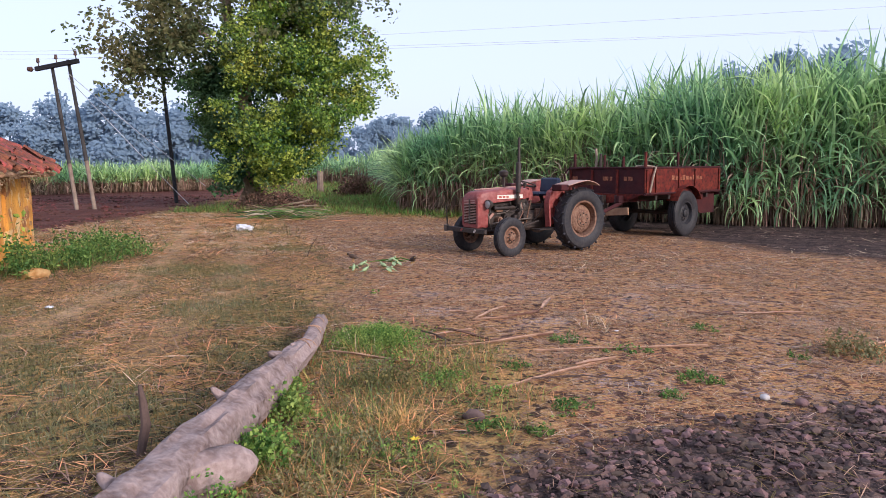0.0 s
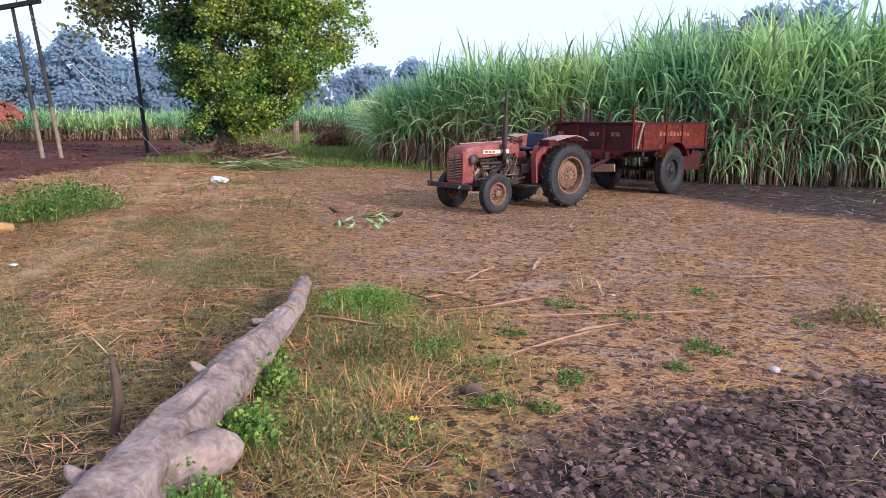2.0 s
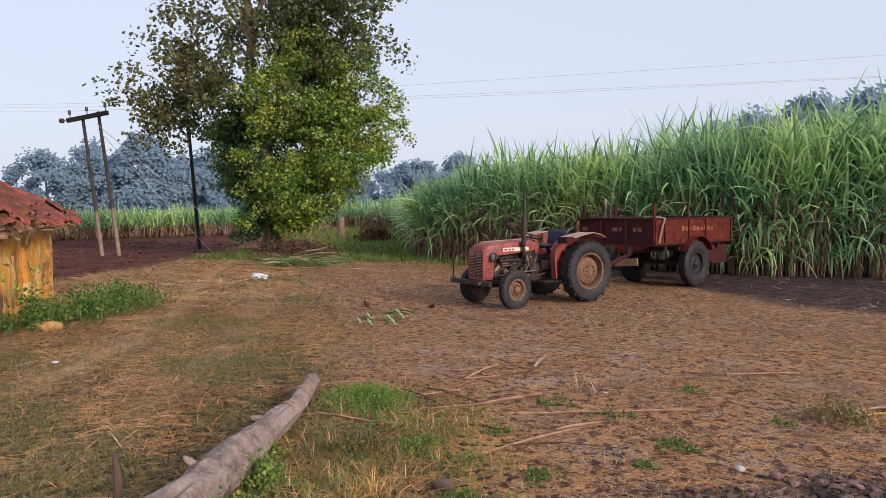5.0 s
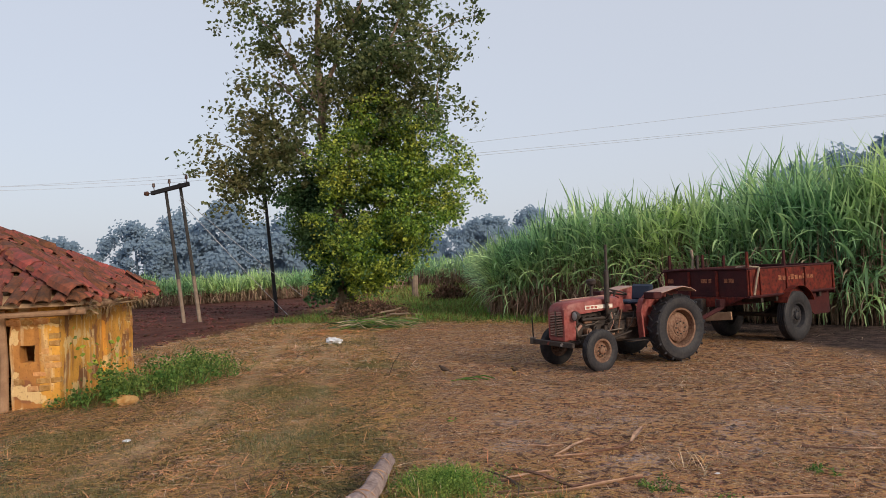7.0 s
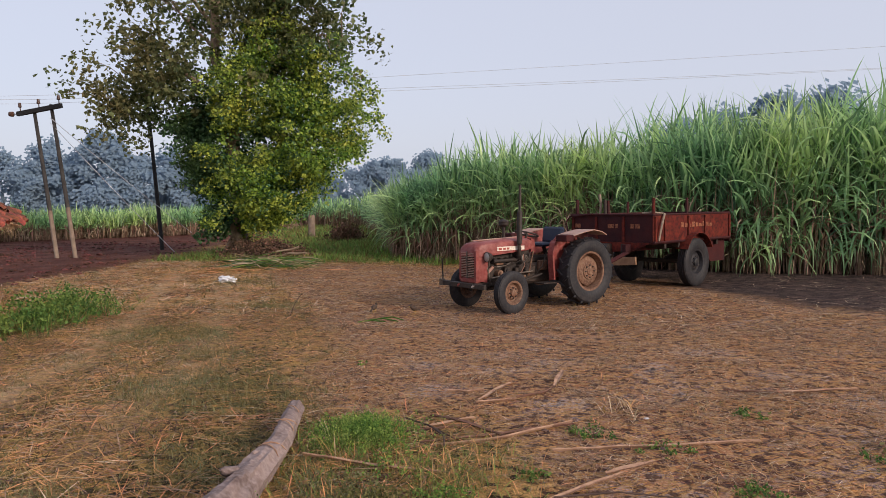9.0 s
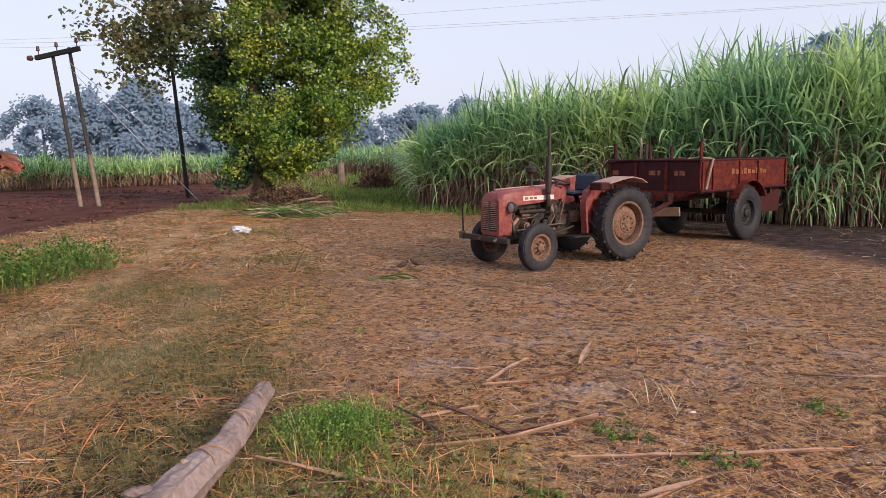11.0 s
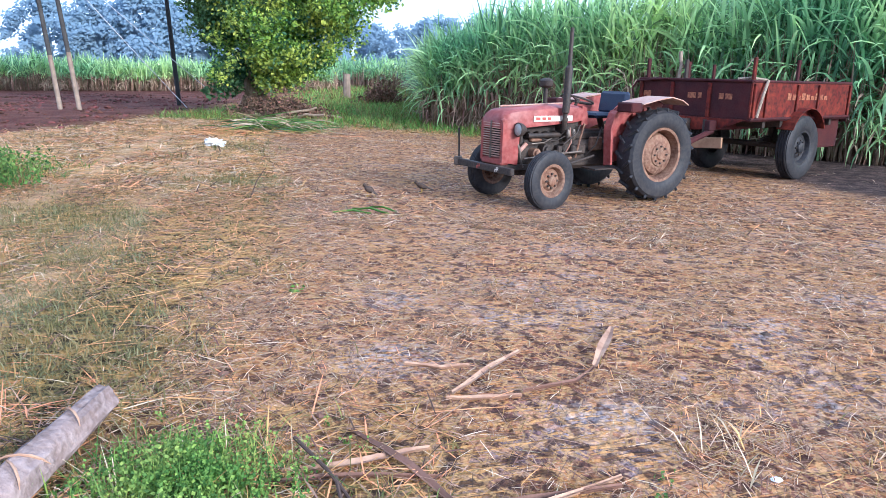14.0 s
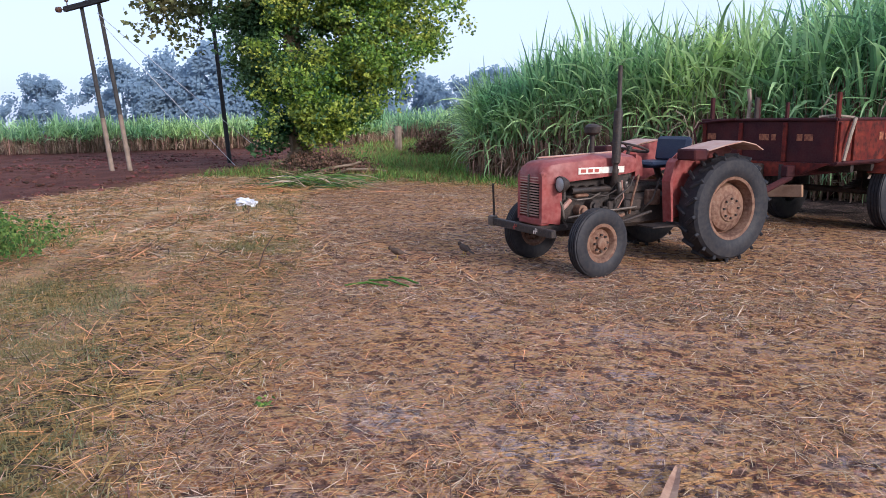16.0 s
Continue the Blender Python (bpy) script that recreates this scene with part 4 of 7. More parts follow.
def far_tree(x, y, h, w, seed):
    """A tree far off with a lumpy crown; the haze before it is painted into its colour."""
    r = np.random.default_rng(seed)
    tree = thing("distant_tree", "blue-green tree on the far horizon, haze painted into its colour", "tree", pose(x, y, 0), "horizon trees")
    bm = bmesh.new()
    tube(bm, [(0, 0, -0.2), (0.1, 0, h * 0.3), (r.normal(0, 0.4), 0, h * 0.75)], [0.35, 0.28, 0.1], 7)
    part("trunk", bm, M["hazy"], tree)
    n = 64
    a, rad = r.uniform(0, 6.28, n), np.sqrt(r.random(n))
    high = r.random(n)
    wide = 0.66 * np.sqrt(np.clip(1.05 - high ** 2.2, 0, 1))
    c = np.stack([w * wide * rad * np.cos(a), w * 0.5 * wide * rad * np.sin(a), h * (0.05 + 0.82 * high)], 1)
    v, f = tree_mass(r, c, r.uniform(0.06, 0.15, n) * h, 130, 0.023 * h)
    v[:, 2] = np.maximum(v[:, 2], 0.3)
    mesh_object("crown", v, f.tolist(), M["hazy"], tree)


def build_far_trees():
    spots = [(-128, 105, 10, 16), (-112, 112, 10, 14), (-98, 118, 12, 15), (-90, 121, 13.5, 14), (-79, 120, 14.5, 13), (-69, 124, 12, 14), (-60, 126, 11, 15),
             (-52, 128, 10, 14), (-44, 130, 9.5, 13), (-32, 122, 11.5, 10), (-27, 121, 13, 10), (-22.5, 124, 10.5, 8), (-23.9, 150, 17.0, 7),
             (22, 118, 15.5, 9), (29, 121, 17.5, 9), (37, 120, 20, 10), (46, 122, 20.5, 11), (58, 124, 19, 12)]
    for k, (x, y, h, w) in enumerate(spots):
        far_tree(x, y, h * (1.2 if x < -40 else 0.85 if x < 0 else 1.05), w, 50 + k)


# ---- vehicles ----
def wheel(parent, at, radius, width, rim_r, lugs, hub_out, rim_mat, sign, front=False):
    """A wheel with tyre, lugs, rim and hub; its axle along y, outer face towards +y * sign."""
    w = thing("wheel", "", "", at)
    w.parent = parent
    for key in ("label", "category"):
        if key in w:
            del w[key]
    h = width / 2
    bm = bmesh.new()
    body = radius - (0.035 if lugs else 0.008)
    side = [(h, (rim_r + body) / 2), (h * 0.95, rim_r + 0.03), (h * 0.72, rim_r - 0.01)]
    if lugs:
        crown = [(-h * 0.93, body - 0.035), (-h * 0.72, body - 0.006), (0, body), (h * 0.72, body - 0.006), (h * 0.93, body - 0.035)]
    else:
        crown = [(-h * 0.93, body - 0.03), (-h * 0.80, body - 0.008)]
        for c in (-0.55, -0.18, 0.18, 0.55):
            crown += [(h * (c - 0.14), body - 0.008), (h * (c - 0.11), body + 0.007), (h * (c + 0.11), body + 0.007), (h * (c + 0.14), body - 0.008)]
        crown += [(h * 0.80, body - 0.008), (h * 0.93, body - 0.03)]
    lathe(bm, [(-y, r) for y, r in side[::-1]] + crown + side, 48)
    part("tyre", bm, M["tyre"], w, smooth=True)
    if lugs:
        lb = bmesh.new()
        box(lb, (-0.035, -h * 0.50, -0.018), (0.018, h * 0.50, 0.018), 0.006)
        lug = part("tread_lug", lb, M["tyre"], w)
        for k in range(lugs):
            for s in (-1, 1):
                a = 2 * math.pi * (k + (0.5 if s > 0 else 0)) / lugs
                o = lug if k == 0 and s < 0 else new("tread_lug", lug.data)
                o.parent = w
                o.matrix_basis = Matrix.Rotation(-a, 4, "Y") @ Matrix.Translation((body + 0.010, s * h * 0.44, 0)) @ Matrix.Rotation(s * radians(38), 4, "X")
    bm = bmesh.new()
    lathe(bm, [(-h * 0.74, rim_r + 0.012), (-h * 0.70, rim_r - 0.02), (-h * 0.2, rim_r - 0.045), (h * 0.2, rim_r - 0.045), (h * 0.70, rim_r - 0.02), (h * 0.74, rim_r + 0.012),
               (h * 0.80, rim_r + 0.012), (h * 0.76, rim_r - 0.03), (h * 0.2, rim_r - 0.06), (-h * 0.2, rim_r - 0.06), (-h * 0.76, rim_r - 0.03)], 40, closed=True)
    part("rim", bm, rim_mat, w, smooth=True)
    bm = bmesh.new()
    o = sign * hub_out
    if front:
        lathe(bm, [(o * 0.2, rim_r - 0.045), (o * 0.35, rim_r * 0.82), (o * 0.2, rim_r * 0.62), (o * 0.7, rim_r * 0.50), (o * 0.75, rim_r * 0.34), (o * 1.3, rim_r * 0.30), (o * 1.5, rim_r * 0.22), (o * 1.55, 0.001)], 32)
    else:
        lathe(bm, [(-o * 0.3, rim_r - 0.05), (-o * 0.3, rim_r * 0.80), (o * 0.55, rim_r * 0.72), (o * 0.85, rim_r * 0.58), (o * 0.95, rim_r * 0.44), (o * 1.15, rim_r * 0.41), (o * 1.18, rim_r * 0.20), (o * 1.35, rim_r * 0.16), (o * 1.37, 0.001)], 36)
    part("hub", bm, rim_mat, w, smooth=True)
    for k in range(8):
        a = 2 * math.pi * k / 8
        rr = rim_r * (0.42 if front else 0.31)
        bm = bmesh.new()
        tube(bm, [(rr * math.cos(a), o * (0.7 if front else 1.14), rr * math.sin(a)), (rr * math.cos(a), o * (0.7 if front else 1.14) + sign * 0.022, rr * math.sin(a))], 0.013, 6)
        part("bolt", bm, M["dark"], w)
    return w


def hood_section(x, top, low, half, round_):
    pts = []
    for k in range(9):
        a = math.pi * k / 8
        y = half * (math.cos(a) * (1 - round_) + round_ * math.copysign(abs(math.cos(a)) ** 0.6, math.cos(a)))
        z = top - (1 - math.sin(a) ** 0.55) * 0.10
        pts.append((x, y, z))
    return [(x, half, low)] + pts + [(x, -half, low)]


def build_tractor():
    tr = thing("tractor", "faded red vintage farm tractor parked with its trailer hitched", "tractor", pose(0.342, 14.33, 0, 0, 0, -136))
    for y, s in ((0.64, 1), (-0.66, -1)):
        wheel(tr, pose(0, y, 0.625), 0.625, 0.31, 0.36, 18, 0.085, M["rim"], s)
    wheel(tr, pose(1.79, 0.62, 0.365, 0, 0, 4), 0.365, 0.165, 0.205, 0, 0.05, M["rim"], 1, True)
    wheel(tr, pose(1.79, -0.62, 0.365, 0, 0, 4), 0.365, 0.165, 0.205, 0, 0.05, M["rim"], -1, True)
    # bonnet
    bm = bmesh.new()
    rows = [hood_section(x, t, l, h, 0.6) for x, t, l, h in ((0.98, 1.245, 1.06, 0.25), (1.10, 1.265, 1.04, 0.265), (1.5, 1.255, 1.01, 0.27), (1.95, 1.225, 0.98, 0.262), (2.12, 1.205, 0.97, 0.25), (2.21, 1.165, 0.97, 0.225), (2.245, 1.10, 0.97, 0.20))]
    rings = [[bm.verts.new(p) for p in r] for r in rows]
    for a, b in zip(rings, rings[1:]):
        for k in range(len(a) - 1):
            bm.faces.new((a[k], a[k + 1], b[k + 1], b[k]))
    bm.faces.new(rings[0])
    bm.faces.new(rings[-1][::-1])
    bonnet = part("bonnet", bm, M["red"], tr, smooth=True)
    bm = bmesh.new()
    box(bm, (1.0, -0.02, 1.245), (2.1, 0.02, 1.262), 0.004, Matrix.Translation((0, 0, 0.055)) @ Matrix.Rotation(radians(2.0), 4, "Y"))
    part("bonnet_ridge", bm, M["pale"], bonnet)
    for y in (0.268, -0.276):
        bm = bmesh.new()
        box(bm, (1.17, y, 1.055), (1.80, y + 0.008, 1.125), 0.002, None)
        strip = part("badge_strip", bm, M["bars"], bonnet, "pale strip with worn lettering")
        for k, (a, b) in enumerate(((1.70, 1.77), (1.61, 1.67), (1.53, 1.585))):
            bm = bmesh.new()
            box(bm, (a, y + (0.009 if y > 0 else -0.004), 1.072), (b, y + (0.012 if y > 0 else -0.001), 1.108), 0)
            part("letter_bar", bm, M["signred"], strip)
    # nose shell and grille
    bm = bmesh.new()
    for y in (-0.235, 0.185):
        plate(bm, [(2.24, y, 1.06), (2.24, y, 0.56), (2.0, y, 0.52), (1.97, y, 1.02)], 0.05, (0, 1, 0))
    box(bm, (2.0, -0.235, 1.02), (2.24, 0.235, 1.10), 0.02)
    box(bm, (2.12, -0.22, 0.52), (2.24, 0.22, 0.60), 0.015)
    nose = part("nose_shell", bm, M["red"], tr)
    bm = bmesh.new()
    box(bm, (2.10, -0.19, 0.58), (2.14, 0.19, 1.06), 0)
    part("radiator", bm, M["black"], tr)
    for k in range(15):
        z = 0.62 + k * 0.029
        bm = bmesh.new()
        box(bm, (2.215, -0.175, z), (2.25, 0.175, z + 0.011), 0.003, Matrix.Translation((0, 0, 0)))
        part("grille_slat", bm, M["pale"], nose)
    bm = bmesh.new()
    box(bm, (2.235, -0.012, 0.60), (2.262, 0.012, 1.06), 0.004)
    part("grille_bar", bm, M["steel"], nose)
    for s in (1, -1):
        bm = bmesh.new()
        lathe(bm, [(-0.10, 0.02), (-0.085, 0.05), (-0.03, 0.082), (0.012, 0.088), (0.02, 0.08), (0.012, 0.074)], 24)
        lamp = part("headlight", bm, M["dark"], tr, "round headlight in a black bowl", True, pose(2.06, s * 0.315, 0.965, 0, 0, -90))
        bm = bmesh.new()
        lathe(bm, [(0.012, 0.076), (0.028, 0.045), (0.032, 0.001)], 24)
        part("lens", bm, M["glass"], lamp, smooth=True)
    # bumper
    bm = bmesh.new()
    box(bm, (2.28, -0.66, 0.44), (2.34, 0.56, 0.525), 0.008)
    bumper = part("bumper", bm, M["dark"], tr, "dark steel bumper with painted marks")
    for y, mat in ((-0.13, M["signred"]), (0.27, M["bars"])):
        bm = bmesh.new()
        for a, b, c, d in ((-0.035, 0.035, -0.005, 0.005), (-0.005, 0.005, -0.03, 0.03), (0.025, 0.035, 0, 0.03), (-0.035, -0.025, -0.03, 0)):
            box(bm, (2.341, y + a, 0.483 + c), (2.345, y + b, 0.483 + d), 0)
        part("painted_mark", bm, mat, bumper)
    bm = bmesh.new()
    for y in (-0.2, 0.2):
        box(bm, (1.75, y - 0.025, 0.45), (2.29, y + 0.025, 0.52), 0.006)
    part("bumper_bracket", bm, M["dark"], tr)
    bm = bmesh.new()
    tube(bm, [(2.31, -0.63, 0.5), (2.31, -0.64, 0.72), (2.325, -0.63, 0.92)], 0.013, 8)
    part("marker_rod", bm, M["dark"], tr)
    bm = bmesh.new()
    box(bm, (2.27, -0.69, 0.43), (2.36, -0.60, 0.55), 0.012)
    part("bumper_end", bm, M["steel"], tr)
    # engine and gearbox
    bm = bmesh.new()
    box(bm, (1.25, -0.16, 0.50), (1.95, 0.16, 0.86), 0.03)
    box(bm, (1.30, -0.12, 0.84), (1.90, 0.12, 1.0), 0.03)
    box(bm, (1.35, -0.11, 0.36), (1.9, 0.11, 0.52), 0.03)
    eng = part("engine", bm, M["dark"], tr)
    bm = bmesh.new()
    for x in (1.38, 1.52, 1.66, 1.80):
        tube(bm, [(x, 0.14, 0.90), (x, 0.20, 0.91), (x - 0.02, 0.24, 0.88)], 0.024, 8)
    tube(bm, [(1.86, 0.235, 0.88), (1.34, 0.235, 0.88), (1.335, 0.30, 0.96), (1.335, 0.33, 1.10)], 0.034, 10)
    part("exhaust_manifold", bm, M["dark"], eng, smooth=True)
    for x in (1.17, 1.08):
        bm = bmesh.new()
        tube(bm, [(x, 0.20, 0.80), (x, 0.20, 0.815), (x, 0.20, 0.93), (x, 0.20, 0.945)], [0.03, 0.042, 0.042, 0.034], 14)
        part("fuel_filter", bm, M["steel"], eng, smooth=True)
    for x, z, r in ((1.56, 0.70, 0.07), (1.72, 0.66, 0.06), (1.42, 0.64, 0.05)):
        bm = bmesh.new()
        tube(bm, [(x, 0.15, z), (x, 0.27, z)], r, 16)
        tube(bm, [(x, 0.27, z), (x, 0.30, z)], r * 0.6, 12)
        part("engine_pump", bm, M["rim"] if r == 0.06 else M["dark"], eng, smooth=True)
    for pts, r, mat in (([(1.95, 0.12, 0.88), (2.02, 0.2, 0.84), (1.98, 0.24, 0.72), (1.93, 0.2, 0.58), (1.9, 0.22, 0.48)], 0.016, "steel"),
                        ([(2.05, 0.16, 0.66), (1.95, 0.22, 0.70), (1.86, 0.22, 0.78)], 0.028, "pale"), ([(1.2, 0.20, 0.86), (1.4, 0.24, 0.80), (1.6, 0.22, 0.83), (1.75, 0.2, 0.9)], 0.009, "dark"),
                        ([(1.95, 0.30, 0.60), (1.5, 0.31, 0.64), (1.0, 0.30, 0.66)], 0.014, "steel"), ([(1.76, 0.34, 0.46), (1.2, 0.34, 0.52), (0.8, 0.32, 0.60)], 0.018, "dark")):
        bm = bmesh.new()
        tube(bm, pts, r, 8)
        part("pipe", bm, M[mat], eng, smooth=True)
    for pts, r, mat in (([(1.30, 0.17, 0.74), (1.30, 0.28, 0.76), (1.10, 0.30, 0.90), (1.02, 0.26, 1.0)], 0.012, "dark"), ([(1.86, 0.17, 0.80), (1.80, 0.26, 0.78), (1.62, 0.27, 0.79), (1.45, 0.22, 0.84)], 0.010, "steel"),
                        ([(1.05, 0.24, 0.58), (1.05, 0.30, 0.80), (0.98, 0.30, 1.02)], 0.014, "rim"), ([(0.85, 0.22, 0.60), (0.80, 0.34, 0.74), (0.72, 0.36, 0.98)], 0.012, "dark"), ([(1.62, 0.20, 0.55), (1.40, 0.27, 0.53), (1.15, 0.27, 0.58)], 0.020, "rim"),
                        ([(1.20, 0.27, 0.97), (1.18, 0.29, 0.78), (1.24, 0.24, 0.62)], 0.008, "pale"), ([(1.92, 0.16, 0.98), (1.96, 0.23, 0.93), (1.96, 0.24, 0.80)], 0.022, "dark")):
        bm = bmesh.new()
        tube(bm, pts, r, 8)
        part("pipe", bm, M[mat], eng, smooth=True)
    for a, b, mat in (((1.28, 0.155, 0.60), (1.36, 0.25, 0.74), "dark"), ((1.60, 0.155, 0.80), (1.78, 0.22, 0.88), "rim"), ((0.90, 0.19, 0.62), (1.14, 0.27, 0.74), "dark"), ((0.60, 0.19, 0.66), (0.80, 0.26, 0.84), "rim"), ((1.40, 0.155, 0.52), (1.52, 0.21, 0.58), "steel")):
        bm = bmesh.new()
        box(bm, a, b, 0.014)
        part("engine_cover", bm, M[mat], eng)
    bm = bmesh.new()
    box(bm, (0.15, -0.20, 0.42), (1.28, 0.20, 0.80), 0.05)
    box(bm, (0.35, -0.15, 0.78), (1.05, 0.15, 0.92), 0.04)
    box(bm, (-0.30, -0.24, 0.40), (0.22, 0.24, 0.86), 0.05)
    tube(bm, [(0, -0.56, 0.625), (0, -0.25, 0.625), (0, 0.25, 0.625), (0, 0.54, 0.625)], [0.10, 0.15, 0.15, 0.10], 16)
    part("transmission", bm, M["dark"], tr)
    bm = bmesh.new()
    box(bm, (0.98, -0.21, 0.90), (1.24, 0.21, 1.06), 0.03)
    part("battery_box", bm, M["dark"], tr)
    bm = bmesh.new()
    tube(bm, [(1.79, -0.52, 0.40), (1.79, -0.2, 0.43), (1.79, 0.2, 0.43), (1.79, 0.52, 0.40)], [0.035, 0.05, 0.05, 0.035], 10)
    for s in (1, -1):
        tube(bm, [(1.79, s * 0.50, 0.30), (1.79, s * 0.50, 0.52)], 0.028, 10)
        tube(bm, [(1.79, s * 0.50, 0.365), (1.79, s * 0.62, 0.365)], 0.03, 10)
    part("front_axle", bm, M["dark"], tr, smooth=True)
    for y, z in ((0.42, 0.44), (-0.42, 0.44)):
        bm = bmesh.new()
        box(bm, (0.45, y - 0.14, z), (0.98, y + 0.14, z + 0.02), 0.004)
        part("footboard", bm, M["dark"], tr)
    # exhaust stack and air cleaner
    bm = bmesh.new()
    tube(bm, [(1.345, 0.33, 1.06), (1.345, 0.33, 1.15), (1.345, 0.335, 1.17), (1.335, 0.34, 1.72), (1.33, 0.34, 1.75), (1.325, 0.34, 2.20)], [0.03, 0.03, 0.048, 0.048, 0.026, 0.024], 14)
    part("exhaust_pipe", bm, M["dark"], tr, "tall soot-black exhaust pipe", True)
    bm = bmesh.new()
    tube(bm, [(1.33, -0.10, 1.22), (1.33, -0.10, 1.50)], 0.028, 12)
    tube(bm, [(1.33, -0.10, 1.46), (1.33, -0.10, 1.49), (1.33, -0.10, 1.55), (1.33, -0.10, 1.575), (1.33, -0.10, 1.59)], [0.05, 0.088, 0.092, 0.07, 0.02], 18)
    part("air_cleaner", bm, M["dark"], tr, smooth=True)
    # dash, steering
    bm = bmesh.new()
    plate(bm, [(0.98, -0.24, 1.0), (0.98, -0.24, 1.245), (0.90, -0.24, 1.22), (0.86, -0.24, 1.0)], 0.48, (0, 1, 0))
    part("dashboard", bm, M["red"], tr)
    bm = bmesh.new()
    tube(bm, [(0.98, 0, 1.02), (0.865, 0, 1.30)], 0.022, 10)
    part("steering_column", bm, M["dark"], tr)
    at = pose(0.865, 0, 1.315, 0, -16, 0)
    bm = bmesh.new()
    tube(bm, [(0.215 * math.cos(2 * math.pi * k / 28), 0.215 * math.sin(2 * math.pi * k / 28), 0) for k in range(29)], 0.014, 8, False)
    for k in range(3):
        a = 2 * math.pi * k / 3 + 0.5
        tube(bm, [(0, 0, -0.02), (0.21 * math.cos(a), 0.21 * math.sin(a), 0)], 0.009, 6)
    tube(bm, [(0, 0, -0.04), (0, 0, 0.012)], 0.035, 12)
    part("steering_wheel", bm, M["dark"], tr, "thin black steering wheel", True, at)
    for x, y, z in ((0.75, 0.08, 1.10), (0.62, -0.06, 1.12)):
        bm = bmesh.new()
        tube(bm, [(x + 0.05, y, 0.9), (x, y, z)], 0.010, 7)
        tube(bm, [(x, y, z - 0.015), (x - 0.005, y, z + 0.025)], 0.020, 8)
        part("gear_lever", bm, M["dark"], tr)
    # seat
    bm = bmesh.new()
    box(bm, (0.26, -0.24, 1.08), (0.74, 0.24, 1.15), 0.03)
    seat = part("seat", bm, M["seat"], tr, "worn blue-black vinyl seat")
    bm = bmesh.new()
    box(bm, (0.16, -0.27, 1.12), (0.26, 0.27, 1.43), 0.04, Matrix.Translation((0.2, 0, 1.12)) @ Matrix.Rotation(radians(-8), 4, "Y") @ Matrix.Translation((-0.2, 0, -1.12)))
    part("seat_back", bm, M["seat"], tr)
    bm = bmesh.new()
    tube(bm, [(0.35, 0, 0.86), (0.45, 0, 1.09)], 0.04, 10)
    part("seat_post", bm, M["dark"], tr)
    # mudguards
    for s in (1, -1):
        y0, y1 = (0.43, 0.86) if s > 0 else (-0.86, -0.43)
        bm = bmesh.new()
        sweep_sheet(bm, [(-0.32, 1.275), (-0.20, 1.335), (0.0, 1.375), (0.28, 1.335), (0.52, 1.285)], y0, y1)
        guard = part("mudguard", bm, M["pale"], tr, "bleached flat-topped mudguard")
        bm = bmesh.new()
        yy = 0.43 if s > 0 else -0.445
        plate(bm, [(0.72, yy, 0.48), (0.74, yy, 0.95), (0.66, yy, 1.18), (0.52, yy, 1.285), (0, yy, 1.37), (-0.3, yy, 1.27), (-0.1, yy, 1.0), (0.35, yy, 0.85), (0.45, yy, 0.55)], 0.015, (0, 1, 0))
        part("side_plate", bm, M["red"], guard)
        bm = bmesh.new()
        box(bm, (0.525, y0 + (0.16 if s > 0 else 0.0), 1.19), (0.72, y1 - (0.0 if s > 0 else 0.16), 1.31), 0.015)
        part("lamp_box", bm, M["tdark"], guard, "dark red box ahead of the mudguard")
        bm = bmesh.new()
        plate(bm, [(0.72, y0, 0.50), (0.76, y0, 0.95), (0.70, y0, 1.16), (0.66, y0, 1.20), (0.63, y0, 1.19), (0.72, y0, 0.94), (0.69, y0, 0.50)], 0.13, (0, 1, 0))
        part("front_sheet", bm, M["red"], guard)
    bm = bmesh.new()
    box(bm, (-0.85, -0.04, 0.42), (-0.2, 0.04, 0.48), 0.008)
    tube(bm, [(-0.78, 0, 0.36), (-0.78, 0, 0.62)], 0.018, 8)
    part("drawbar", bm, M["dark"], tr)
    bm = bmesh.new()
    for y in (-0.33, 0.33):
        tube(bm, [(-0.1, y, 0.42), (-0.75, y * 1.05, 0.46)], 0.022, 8)
        tube(bm, [(-0.3, y, 0.85), (-0.6, y * 1.05, 0.45)], 0.016, 8)
    part("lift_arms", bm, M["dark"], tr)


